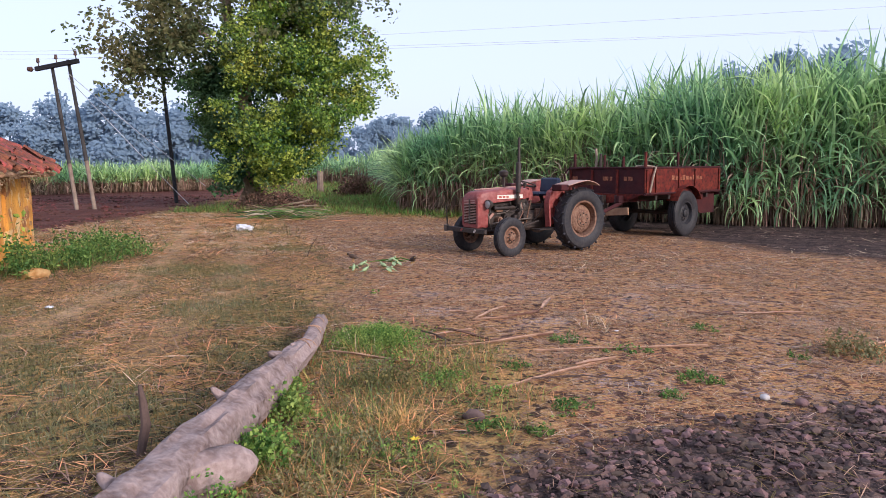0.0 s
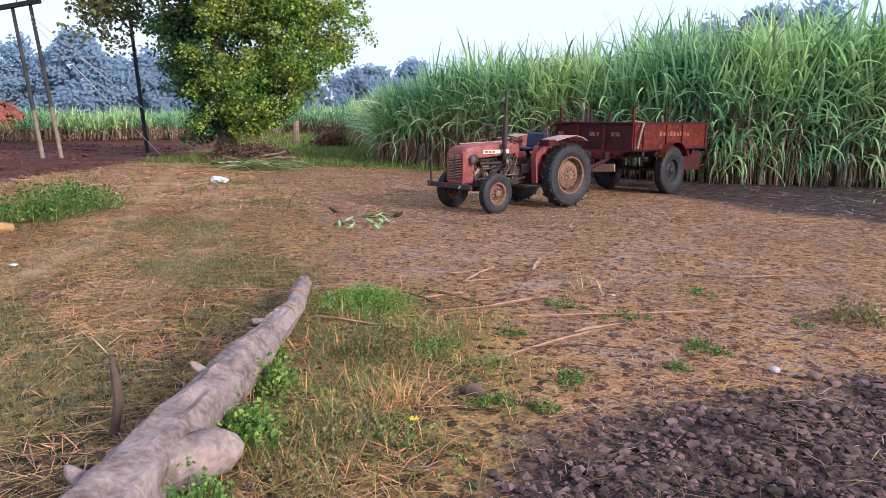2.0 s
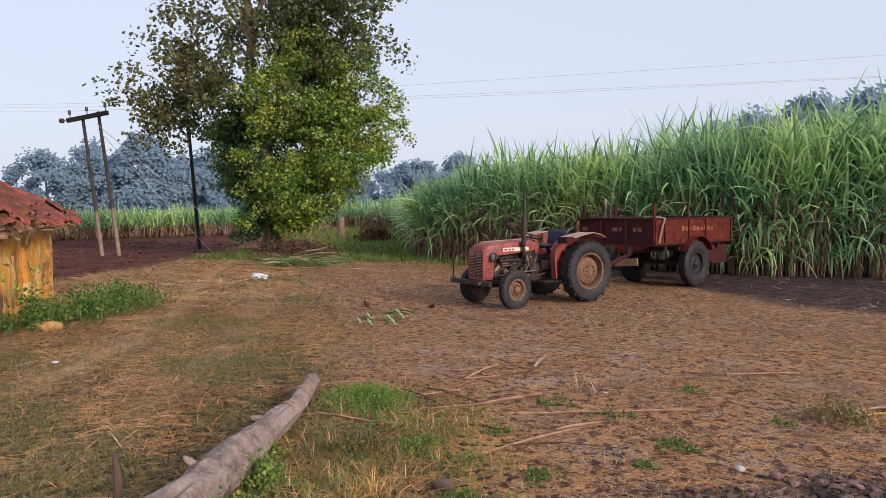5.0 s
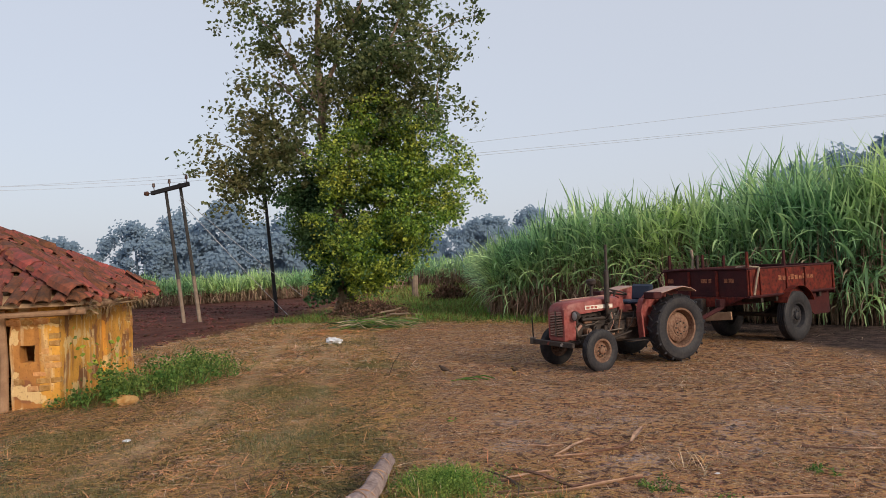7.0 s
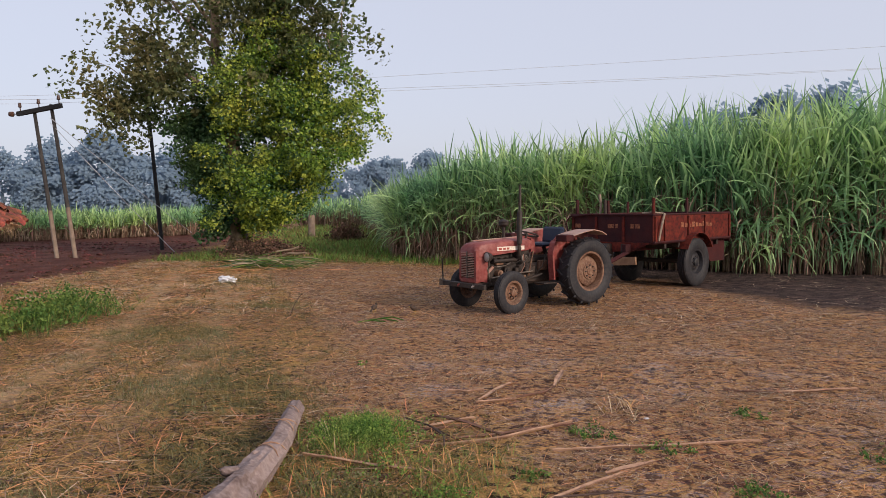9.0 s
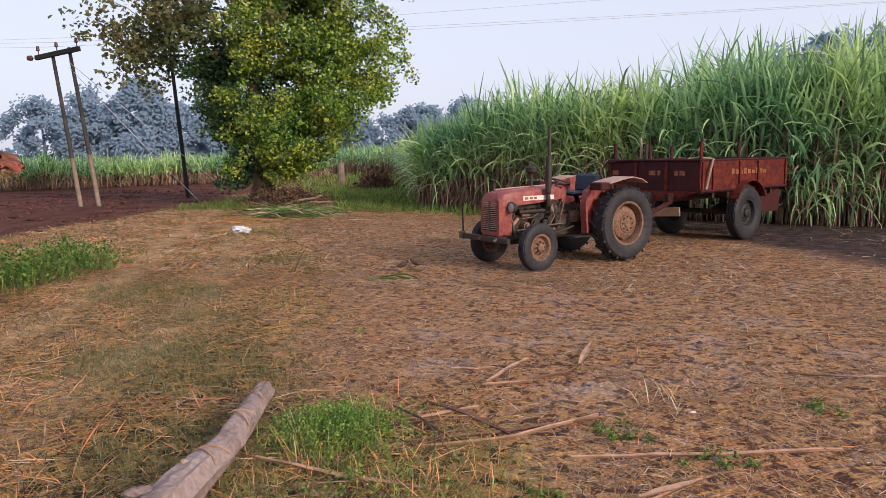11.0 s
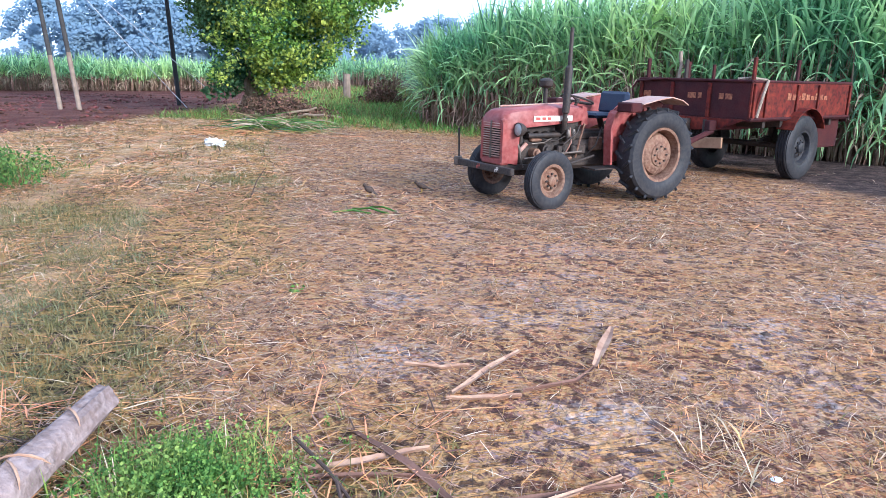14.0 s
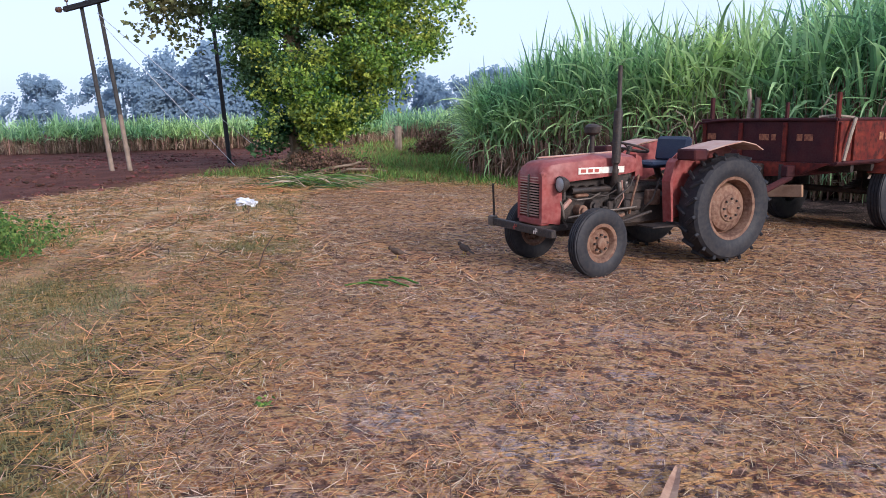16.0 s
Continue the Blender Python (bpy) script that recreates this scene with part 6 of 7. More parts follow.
# ---- the log and small things ----
def build_log():
    log = thing("fallen_log", "weathered grey-brown fallen tree trunk lying in the grass", "log", pose(0, 0, 0))
    bm = bmesh.new()
    spine = [(-1.38, -1.2, 0.16, 0.185), (-1.44, 0.2, 0.155, 0.178), (-1.50, 1.35, 0.15, 0.17), (-1.55, 2.1, 0.15, 0.165), (-1.62, 2.8, 0.15, 0.16), (-1.68, 3.5, 0.145, 0.15), (-1.74, 4.2, 0.14, 0.132), (-1.80, 4.8, 0.125, 0.112), (-1.88, 5.5, 0.105, 0.086), (-2.02, 6.1, 0.095, 0.076), (-2.12, 6.55, 0.09, 0.068)]
    rings, sides = [], 32
    fine = []
    for (a, b) in zip(spine, spine[1:]):
        for t in np.linspace(0, 1, 14, endpoint=False):
            fine.append([p + (q - p) * t for p, q in zip(a, b)])
    fine.append(list(spine[-1]))
    for x, y, z, r in fine:
        ring = []
        for k in range(sides):
            a = 2 * math.pi * k / sides
            q = Vector((math.cos(a) * 2.2, y * 1.6, math.sin(a) * 2.2))
            rr = r * (1 + 0.20 * noise.noise(q) + 0.11 * noise.noise(q * 3.1) + 0.06 * noise.noise(q * 8))
            ring.append(bm.verts.new((x + rr * math.cos(a), y, z + rr * math.sin(a))))
        rings.append(ring)
    for a, b in zip(rings, rings[1:]):
        for k in range(sides):
            bm.faces.new((a[k], a[(k + 1) % sides], b[(k + 1) % sides], b[k]))
    bm.faces.new(rings[0][::-1])
    bm.faces.new(rings[-1])
    part("trunk", bm, M["bark"], log, smooth=True)

    def knob(pts, radii, name="branch_stub"):
        bm = bmesh.new()
        tube(bm, pts, radii, 10)
        for v in bm.verts:
            v.co += Vector((noise.noise(v.co * 9), noise.noise(v.co * 9 + Vector((4, 0, 0))), noise.noise(v.co * 9 + Vector((0, 7, 0))))) * 0.02
        part(name, bm, M["bark"], log, smooth=True)
    knob([(-1.58, 2.62, 0.13), (-1.46, 2.80, 0.13), (-1.38, 2.92, 0.125), (-1.33, 2.99, 0.12), (-1.31, 3.02, 0.115)], [0.15, 0.135, 0.115, 0.07, 0.01])
    knob([(-1.84, 4.70, 0.20), (-1.88, 4.62, 0.26), (-1.88, 4.57, 0.285)], [0.05, 0.03, 0.008])
    knob([(-1.78, 3.60, 0.25), (-1.82, 3.56, 0.30), (-1.83, 3.55, 0.315)], [0.035, 0.022, 0.008])
    knob([(-1.86, 5.1, 0.18), (-1.88, 5.06, 0.22), (-1.88, 5.05, 0.235)], [0.03, 0.02, 0.008])
    knob([(-1.68, 2.35, 0.24), (-1.74, 2.35, 0.30), (-1.75, 2.35, 0.32)], [0.04, 0.025, 0.01])
    for y, a0, dy in ((5.15, 0.5, 0.12), (5.35, 0.3, -0.1), (5.75, 0.4, 0.1), (5.95, 0.2, -0.12), (6.2, 0.5, 0.08)):
        c = np.interp(y, [4.8, 5.5, 6.1, 6.55], [-1.80, -1.88, -2.02, -2.12])
        r = np.interp(y, [4.8, 5.5, 6.55], [0.128, 0.100, 0.080])
        bm = bmesh.new()
        tube(bm, [(c + r * math.cos(a0 + t * 1.9), y + t * dy, 0.10 + r * math.sin(a0 + t * 1.9)) for t in (0, 0.2, 0.4, 0.6, 0.8, 1)], [0.002, 0.005, 0.006, 0.005, 0.005, 0.002], 5)
        part("creeper_stem", bm, M["leafdry"], log)
    twig = bmesh.new()
    tube(twig, [(-2.16, 3.30, -0.03), (-2.15, 3.36, 0.14), (-2.20, 3.42, 0.26), (-2.22, 3.43, 0.36)], [0.026, 0.030, 0.024, 0.012], 8)
    tagged(part("twig_stump", twig, M["twig"], None, smooth=True), "short grey broken stake standing beside the log", "stump")


def dry_leaf(pts, width, mat, name, label, category):
    """A long flat curled cane leaf or peeled strip on the ground."""
    pts = [Vector(p) for p in pts]
    fine = []
    n = 10
    for i in range(n + 1):
        t = i / n * (len(pts) - 1)
        k = min(int(t), len(pts) - 2)
        fine.append(pts[k].lerp(pts[k + 1], t - k) + Vector((0, 0, 0.012 * abs(noise.noise(Vector((t * 2.3, pts[0].x * 5, 0)))))))
    bm = bmesh.new()
    rows = []
    for i, p in enumerate(fine):
        d = (fine[min(i + 1, n)] - fine[max(i - 1, 0)]).normalized()
        s = Vector((-d.y, d.x, 0)).normalized()
        w = 0.66 * width * (0.35 + 0.65 * math.sin(math.pi * min(max(i / n, 0.08), 0.95)))
        g = float(flat(p.x, p.y))
        q = Vector((p.x, p.y, p.z + g))
        rows.append([bm.verts.new(q - s * w / 2 + Vector((0, 0, 0.014))), bm.verts.new(q + Vector((0, 0, 0.004))), bm.verts.new(q + s * w / 2 + Vector((0, 0, 0.016))), bm.verts.new(q + Vector((0, 0, -0.004)))])
    for a, b in zip(rows, rows[1:]):
        for k in range(4):
            bm.faces.new((a[k], a[(k + 1) % 4], b[(k + 1) % 4], b[k]))
    bm.faces.new(rows[0])
    bm.faces.new(rows[-1][::-1])
    return tagged(part(name, bm, mat, None), label, category)


def small_things():
    z = 0.008
    for pts, w, mat, label in (
            ([(-0.59, 7.13, z), (-0.42, 7.17, z), (-0.22, 7.25, z)], 0.05, "leafdry", "short pale dry cane leaf on the straw"),
            ([(-0.57, 7.20, z), (-0.45, 7.5, z), (-0.30, 7.85, z)], 0.07, "leafdry", "curled brown dry cane leaf on the straw"),
            ([(0.14, 7.72, z), (0.19, 8.05, z + 0.02), (0.24, 8.42, z)], 0.10, "leafdry", "broad pale dry leaf lying across the yard"),
            ([(-0.22, 7.30, z), (0.05, 7.5, z), (0.14, 7.70, z)], 0.04, "leafbrown", "thin brown leaf strip"),
            ([(-0.91, 5.97, z), (-0.3, 6.22, z), (0.27, 6.53, z)], 0.055, "leafbrown", "long reddish dry cane leaf"),
            ([(-0.84, 5.91, z), (-0.25, 6.09, z + 0.02), (0.27, 6.60, z)], 0.045, "leafdry", "long pale split cane leaf"),
            ([(0.10, 5.90, z), (0.9, 6.02, z), (1.67, 6.24, z)], 0.05, "leafdry", "long dry cane leaf trodden into straw"),
            ([(-1.71, 5.53, 0.06), (-1.1, 5.42, 0.03), (-0.57, 5.37, z)], 0.05, "leafdry", "broad dry leaf leaning from the log"),
            ([(-0.95, 6.70, z), (-0.6, 6.45, 0.02), (-0.28, 6.16, z)], 0.06, "leafbrown", "brown curled cane leaf"),
            ([(-0.18, 4.72, z), (0.3, 5.2, z), (0.78, 5.67, z)], 0.05, "leafdry", "long pale cane strip on the bare earth"),
            ([(0.45, 5.42, z + 0.01), (0.62, 5.52, z + 0.02), (0.80, 5.68, z)], 0.08, "leafdry", "curled pale cane leaf tip"),
            ([(2.19, 7.65, z), (2.6, 7.77, z), (3.04, 7.92, z)], 0.07, "leafdry", "long straight cane strip on the straw"),
            ([(1.75, 7.72, z), (2.0, 7.68, z), (2.22, 7.63, z)], 0.03, "leafbrown", "thin dark cane strip"),
            ([(-0.91, 7.48, z), (-0.7, 7.5, z), (-0.55, 7.56, z)], 0.05, "leafdry", "short pale cane leaf"),
            ([(-1.11, 6.31, z), (-0.8, 6.45, z), (-0.55, 6.62, z)], 0.07, "leafdry", "reddish dry leaf beside the grass clump"),
            ([(-1.25, 6.15, z), (-0.9, 6.32, z), (-0.45, 6.42, z)], 0.035, "leafbrown", "long thin dark leaf strip"),
            ([(2.9, 6.3, z), (3.3, 6.5, 0.03), (3.9, 6.6, z)], 0.06, "leafdry", "dry cane leaf by the soil edge"),
            ([(2.9, 6.2, z), (3.4, 6.35, 0.04), (3.9, 6.45, z)], 0.05, "straw", "dry cane leaf by the soil edge")):
        dry_leaf(pts, w, M[mat], "dry_leaf", label, "leaf")
    for pts, r in (([(-1.15, 6.53, 0.03), (-0.9, 6.3, 0.04), (-0.67, 6.07, 0.02)], 0.009), ([(-0.86, 6.28, 0.03), (-0.74, 6.05, 0.04), (-0.7, 5.8, 0.03)], 0.009), ([(0.1, 5.0, 0.02), (0.5, 5.1, 0.03), (1.0, 5.05, 0.02)], 0.007), ([(-4.2, 12.0, 0.02), (-4.1, 12.0, 0.25), (-3.98, 12.02, 0.42)], 0.008)):
        bm = bmesh.new()
        tube(bm, pts, [r, r * 0.9, r * 0.6], 6)
        tagged(part("twig", bm, M["twig"], None, smooth=True), "thin dark broken twig on the ground", "twig")
    # plants along the log and in the yard
    weed("weed_clump", -1.42, 6.05, 0.48, 0.20, 7000, [M["weed"], M["weed"]], "bright green leafy weed clump beside the log's tip", leaf=0.016)
    tufts("weed_blades", 190, (-2.0, -0.9, 5.5, 6.6), lambda a, b: np.clip(1.2 - np.hypot(a + 1.42, b - 6.05) / 0.5, 0, 1), [M["weed"], M["lush"], M["wallweed"]], (0.10, 0.26), (0.004, 0.009), "green grass blades in the weed clump", per=7)
    tufts("weed_straw", 60, (-2.0, -0.9, 5.6, 6.6), lambda a, b: np.clip(1.2 - np.hypot(a + 1.42, b - 6.05) / 0.5, 0, 1), [M["straw"], M["strawpale"]], (0.12, 0.3), (0.004, 0.008), "dry stems among the green weeds", per=5)
    weed("weed_clump", -1.5, 4.0, 0.16, 0.26, 676, [M["weed"], M["weed"]], "fresh green sprouts under the log", leaf=0.027)
    weed("weed_clump", -1.38, 3.25, 0.18, 0.24, 676, [M["weed"], M["weed"]], "fresh green sprouts under the log", leaf=0.030)
    weed("weed_clump", -0.95, 3.4, 0.30, 0.16, 520, [M["bluegrass"], M["bluegrass"]], "low grey-green weeds on the bank", leaf=0.021)
    weed("weed_clump", -1.0, 4.7, 0.35, 0.16, 1092, [M["bluegrass"], M["grass"]], "low dull green weeds on the bank", leaf=0.021)
    weed("weed_clump", -0.6, 4.9, 0.22, 0.12, 624, [M["grass"], M["weed"]], "small green weeds in dry grass", leaf=0.018)
    for x, y, r, n in ((-0.13, 3.92, 0.09, 130), (0.16, 3.92, 0.06, 70), (0.38, 4.39, 0.10, 130), (1.38, 5.2, 0.12, 150), (0.95, 5.95, 0.09, 90), (-0.05, 5.35, 0.07, 70), (1.1, 4.7, 0.07, 70), (1.75, 6.9, 0.1, 90), (0.35, 6.3, 0.12, 110), (2.3, 5.9, 0.08, 60)):
        weed("yard_weed", x, y, r * 1.7, 0.05, n * 2, [M["weed"], M["wallweed"]], "small green weed rosette in the straw", leaf=0.021)
    for x, y, r, h, n, a, b in ((-1.22, 4.95, 0.40, 0.14, 420, "bluegrass", "bluegrass"), (-0.94, 5.41, 0.40, 0.12, 420, "grass", "weed"), (-1.66, 4.5, 0.14, 0.2, 300, "weed", "lush"), (-0.55, 3.3, 0.3, 0.13, 320, "bluegrass", "weed"),
                                (-1.05, 2.9, 0.4, 0.16, 420, "grass", "bluegrass"), (-0.75, 3.95, 0.4, 0.11, 360, "bluegrass", "bluegrass"), (-0.25, 4.55, 0.25, 0.08, 240, "grass", "weed"), (-1.35, 2.55, 0.2, 0.22, 500, "weed", "lush"), (-1.25, 3.75, 0.35, 0.12, 320, "bluegrass", "weed")):
        weed("weed_clump", x, y, r, h, n, [M[a], M[b]], "mixed green weeds and grass along the log", leaf=0.020)
    weed("weed_clump", 2.85, 6.1, 0.35, 0.2, 520, [M["grass"], M["bluegrass"]], "pale green grass clump by the dark soil", leaf=0.030)
    weed("weed_clump", -2.05, 8.6, 0.02, 0.01, 20, [M["weed"], M["weed"]], "stray green leaf bits", leaf=0.030)
    dx = lambda x, y, r: (lambda a, b: np.clip(1.3 - np.hypot(a - x, b - y) / r, 0, 1))
    tufts("dry_tuft", 40, (-0.9, -0.5, 3.6, 4.0), dx(-0.69, 3.79, 0.2), [M["straw"]], (0.15, 0.36), (0.004, 0.008), "tall dry golden grass tuft", per=8)
    tufts("dry_tuft", 24, (-0.1, 0.4, 4.2, 4.7), dx(0.1, 4.45, 0.2), [M["straw"]], (0.08, 0.2), (0.004, 0.007), "dry pale grass tuft in the yard", per=7)
    tufts("dry_tuft", 30, (2.6, 3.2, 5.8, 6.6), dx(2.9, 6.2, 0.35), [M["straw"], M["grass"]], (0.1, 0.22), (0.004, 0.008), "dry grass tuft at the soil's edge", per=7)
    tufts("dry_tuft", 10, (0.5, 0.9, 6.65, 7.05), dx(0.68, 6.85, 0.16), [M["strawpale"], M["straw"]], (0.10, 0.24), (0.006, 0.012), "pale dry star-shaped tuft in the yard", per=6)
    tufts("trash_tuft", 16, (0.7, 1.2, 10.7, 11.1), dx(0.93, 10.89, 0.2), [M["leafbrown"], M["strawdark"]], (0.03, 0.09), (0.012, 0.025), "dark clump of rotted trash in the straw", per=7)
    tufts("trash_tuft", 7, (-1.0, -0.7, 9.45, 9.75), dx(-0.84, 9.6, 0.14), [M["leafbrown"], M["strawdark"]], (0.03, 0.07), (0.010, 0.018), "dark clump of rotted trash in the straw", per=6)
    # weeds along the hut wall
    for x, y, r, h, n in ((-7.9, 9.6, 0.5, 0.75, 900), (-7.9, 10.6, 0.6, 0.7, 1100), (-8.1, 11.7, 0.7, 0.55, 1000), (-8.6, 12.7, 0.7, 0.5, 800), (-8.2, 9.0, 0.3, 0.35, 250)):
        weed("wall_weeds", x, y, r, h, n, [M["weed"], M["wallweed"]], "leafy green weeds growing along the hut wall", leaf=0.050)
    tufts("wall_grass", 900, (-9.4, -7.0, 8.6, 13.8), lambda a, b: np.clip(1.3 - np.hypot((a + 8.1) / 0.7, (b - 11.0) / 2.2), 0, 1), [M["wallweed"], M["wallweed"], M["grass"]], (0.15, 0.5), (0.010, 0.018), "rough green grass along the hut wall", per=7, spread=2)
    weed("wall_shrub", -8.45, 9.85, 0.18, 1.35, 130, [M["twig"], M["leaf"]], "thin yellowing shrub against the ochre wall", "shrub", leaf=0.08)
    # round the tree's foot
    weed("brush_pile", -9.9, 25.6, 1.2, 0.75, 6000, [M["twig"], M["brush"]], "brown brushwood heap at the foot of the tree", "brush", leaf=0.075)
    weed("brush_pile", -11.2, 26.3, 0.9, 0.7, 4000, [M["twig"], M["brush"]], "brown brushwood heap at the foot of the tree", "brush", leaf=0.075)
    weed("lane_shrub", -10.6, 38.0, 1.0, 1.1, 2600, [M["twig"], M["brush"]], "reddish dry shrub in the lane", "shrub", leaf=0.11)
    for k in range(7):
        a = rng.uniform(-0.5, 0.9)
        bm = bmesh.new()
        p = Vector((-9.9 + rng.normal(0, 0.7), 25.5 + rng.normal(0, 0.4), 0.12 + 0.1 * rng.random()))
        limb(bm, p, p + Vector((math.cos(a) * 1.3, math.sin(a) * 0.8, rng.uniform(-0.05, 0.35))), 0.05, 0.03, 0.1, 7)
        tagged(part("dead_branch", bm, M["trunk"], None, smooth=True), "dead branch in the brushwood under the tree", "branch")
    # cut fodder and plastic
    n = 520
    b = np.stack([rng.normal(-8.6, 0.5, n), rng.normal(21.6, 0.28, n), 0.02 + 0.32 * rng.random(n) ** 1.5], 1)
    v, f = blades(rng, b, rng.normal(-0.15, 0.35, n) + math.pi * (rng.random(n) < 0.25), rng.uniform(0.5, 1.3, n), rng.uniform(0.02, 0.04, n), rng.uniform(-0.1, 0.35, n), rng.uniform(0.1, 0.7, n), 3, 2.6)
    v[:, 2] = np.maximum(v[:, 2], 0.015)
    ob = mesh_object("cut_cane_tops", v, f.tolist(), [M["lush"], M["bluegrass"], M["strawpale"], M["leafdark"]], index=np.repeat(rng.choice(4, n, p=[0.3, 0.25, 0.2, 0.25]), 3))
    tagged(ob, "heap of cut green cane tops on the verge", "fodder", kind="stuff")
    n = 260
    b = np.stack([rng.normal(-8.9, 1.0, n), rng.normal(20.6, 0.5, n), rng.uniform(0.01, 0.08, n)], 1)
    v, f = blades(rng, b, rng.uniform(0, 6.28, n), rng.uniform(0.4, 1.2, n), rng.uniform(0.02, 0.04, n), rng.uniform(-0.02, 0.15, n), rng.uniform(0.05, 0.3, n), 3, 0.6)
    v[:, 2] = np.maximum(v[:, 2], 0.012)
    tagged(mesh_object("dry_cane_tops", v, f.tolist(), M["straw"]), "pale dry cane leaves strewn along the verge", "straw", kind="stuff")
    bag = bmesh.new()
    bmesh.ops.create_icosphere(bag, subdivisions=3, radius=0.165)
    for v in bag.verts:
        q = v.co * 13
        v.co = Vector((v.co.x * 1.5, v.co.y * 1.0, max(v.co.z * 0.55, -0.05))) * (1 + 0.6 * noise.noise(q * 1.3) + 0.3 * noise.noise(q * 3.1))
    tagged(part("plastic_sack", bag, M["plastic"], None, at=pose(-7.95, 17.65, 0.06, 0, 0, -20)), "crumpled white plastic sack thrown on the verge", "sack")
    for x, y, s, mat, name, label in ((-0.26, 4.11, 0.06, "clod", "earth_clod", "dark clod of earth on the straw"), (-5.75, 7.2, 0.05, "plastic", "litter_scrap", "scrap of white plastic in the grass"),
                                     (1.75, 4.75, 0.035, "stone", "pale_stone", "small pale stone on the dark soil"), (1.95, 4.6, 0.045, "clod", "earth_clod", "grey clod on the dark soil"), (0.9, 6.75, 0.025, "plastic", "litter_scrap", "scrap of pale paper on the straw"),
                                     (-7.6, 9.3, 0.16, "mud", "fallen_stone", "brown stone at the hut's corner")):
        bm = bmesh.new()
        bmesh.ops.create_icosphere(bm, subdivisions=2, radius=s)
        for v in bm.verts:
            v.co = Vector((v.co.x * 1.3, v.co.y, v.co.z * (0.25 if mat == "plastic" else 0.7))) * (1 + 0.5 * noise.noise(v.co * 14 + Vector((x, y, 0))))
        tagged(part(name, bm, M[mat], None, smooth=True, at=pose(x, y, float(flat(x, y)) + s * 0.4, 0, 0, 40 * x)), label, "stone" if "stone" in name else "clod" if "clod" in name else "litter")
    flower = thing("wild_flower", "small yellow wild flower in the weeds", "flower", pose(-0.52, 3.40, float(flat(-0.52, 3.40))))
    bm = bmesh.new()
    tube(bm, [(0, 0, 0), (0.01, 0, 0.06), (0.0, 0.01, 0.12)], 0.003, 5)
    part("stem", bm, M["weed"], flower)
    for k in range(6):
        a = k * 1.05
        bm = bmesh.new()
        plate(bm, [(0, 0, 0.12), (0.02 * math.cos(a - 0.4), 0.02 * math.sin(a - 0.4), 0.126), (0.034 * math.cos(a), 0.034 * math.sin(a), 0.128), (0.02 * math.cos(a + 0.4), 0.02 * math.sin(a + 0.4), 0.126)], 0.002, (0, 0, 1))
        part("petal", bm, M["petal"], flower)
    # clods of the turned soil
    n = 24000
    x, y = scatter(n * 2, -0.6, 5.5, 1.8, 6.4, lambda a, b: zones(a, b)[2])
    x, y = x[:n], y[:n]
    ico = bmesh.new()
    bmesh.ops.create_icosphere(ico, subdivisions=1, radius=1)
    base = np.array([v.co[:] for v in ico.verts])
    tri = np.array([[v.index for v in f.verts] for f in ico.faces])
    ico.free()
    V, F = [], []
    for k, (a, b) in enumerate(zip(x, y)):
        s = 0.004 + 0.027 * rng.random() ** 5
        p = base * (1 + rng.normal(0, 0.34, (len(base), 1))) * s * np.array([1.2, 1.0, 0.8])
        V.append(p + np.array([a, b, float(flat(a, b)) + s * 0.3]))
        F.append(tri + k * len(base))
    tagged(mesh_object("soil_clods", np.concatenate(V), np.concatenate(F).tolist(), M["clod"]), "loose dark clods of turned soil", "soil", kind="stuff")
    litter("soil_straw", 7000, (2.5, 13, 9.5, 19), lambda a, b: zones(a, b)[2] * np.clip(0.25 + 1.4 * fbm(a, b, 0.8), 0, 1), [M["strawdark"], M["leafbrown"], M["strawpale"]], (0.08, 0.4), (0.008, 0.018), "bits of straw lying on the dark soil by the cane", 0.2)
    litter("soil_straw", 9000, (-0.6, 5.5, 1.6, 5.6), lambda a, b: zones(a, b)[2] * np.clip(0.25 + 1.4 * fbm(a, b, 0.8), 0, 1), [M["strawdark"], M["leafbrown"], M["grass"], M["leafdry"]], (0.04, 0.25), (0.003, 0.008), "bits of straw lying on the turned dark soil", 0.2)


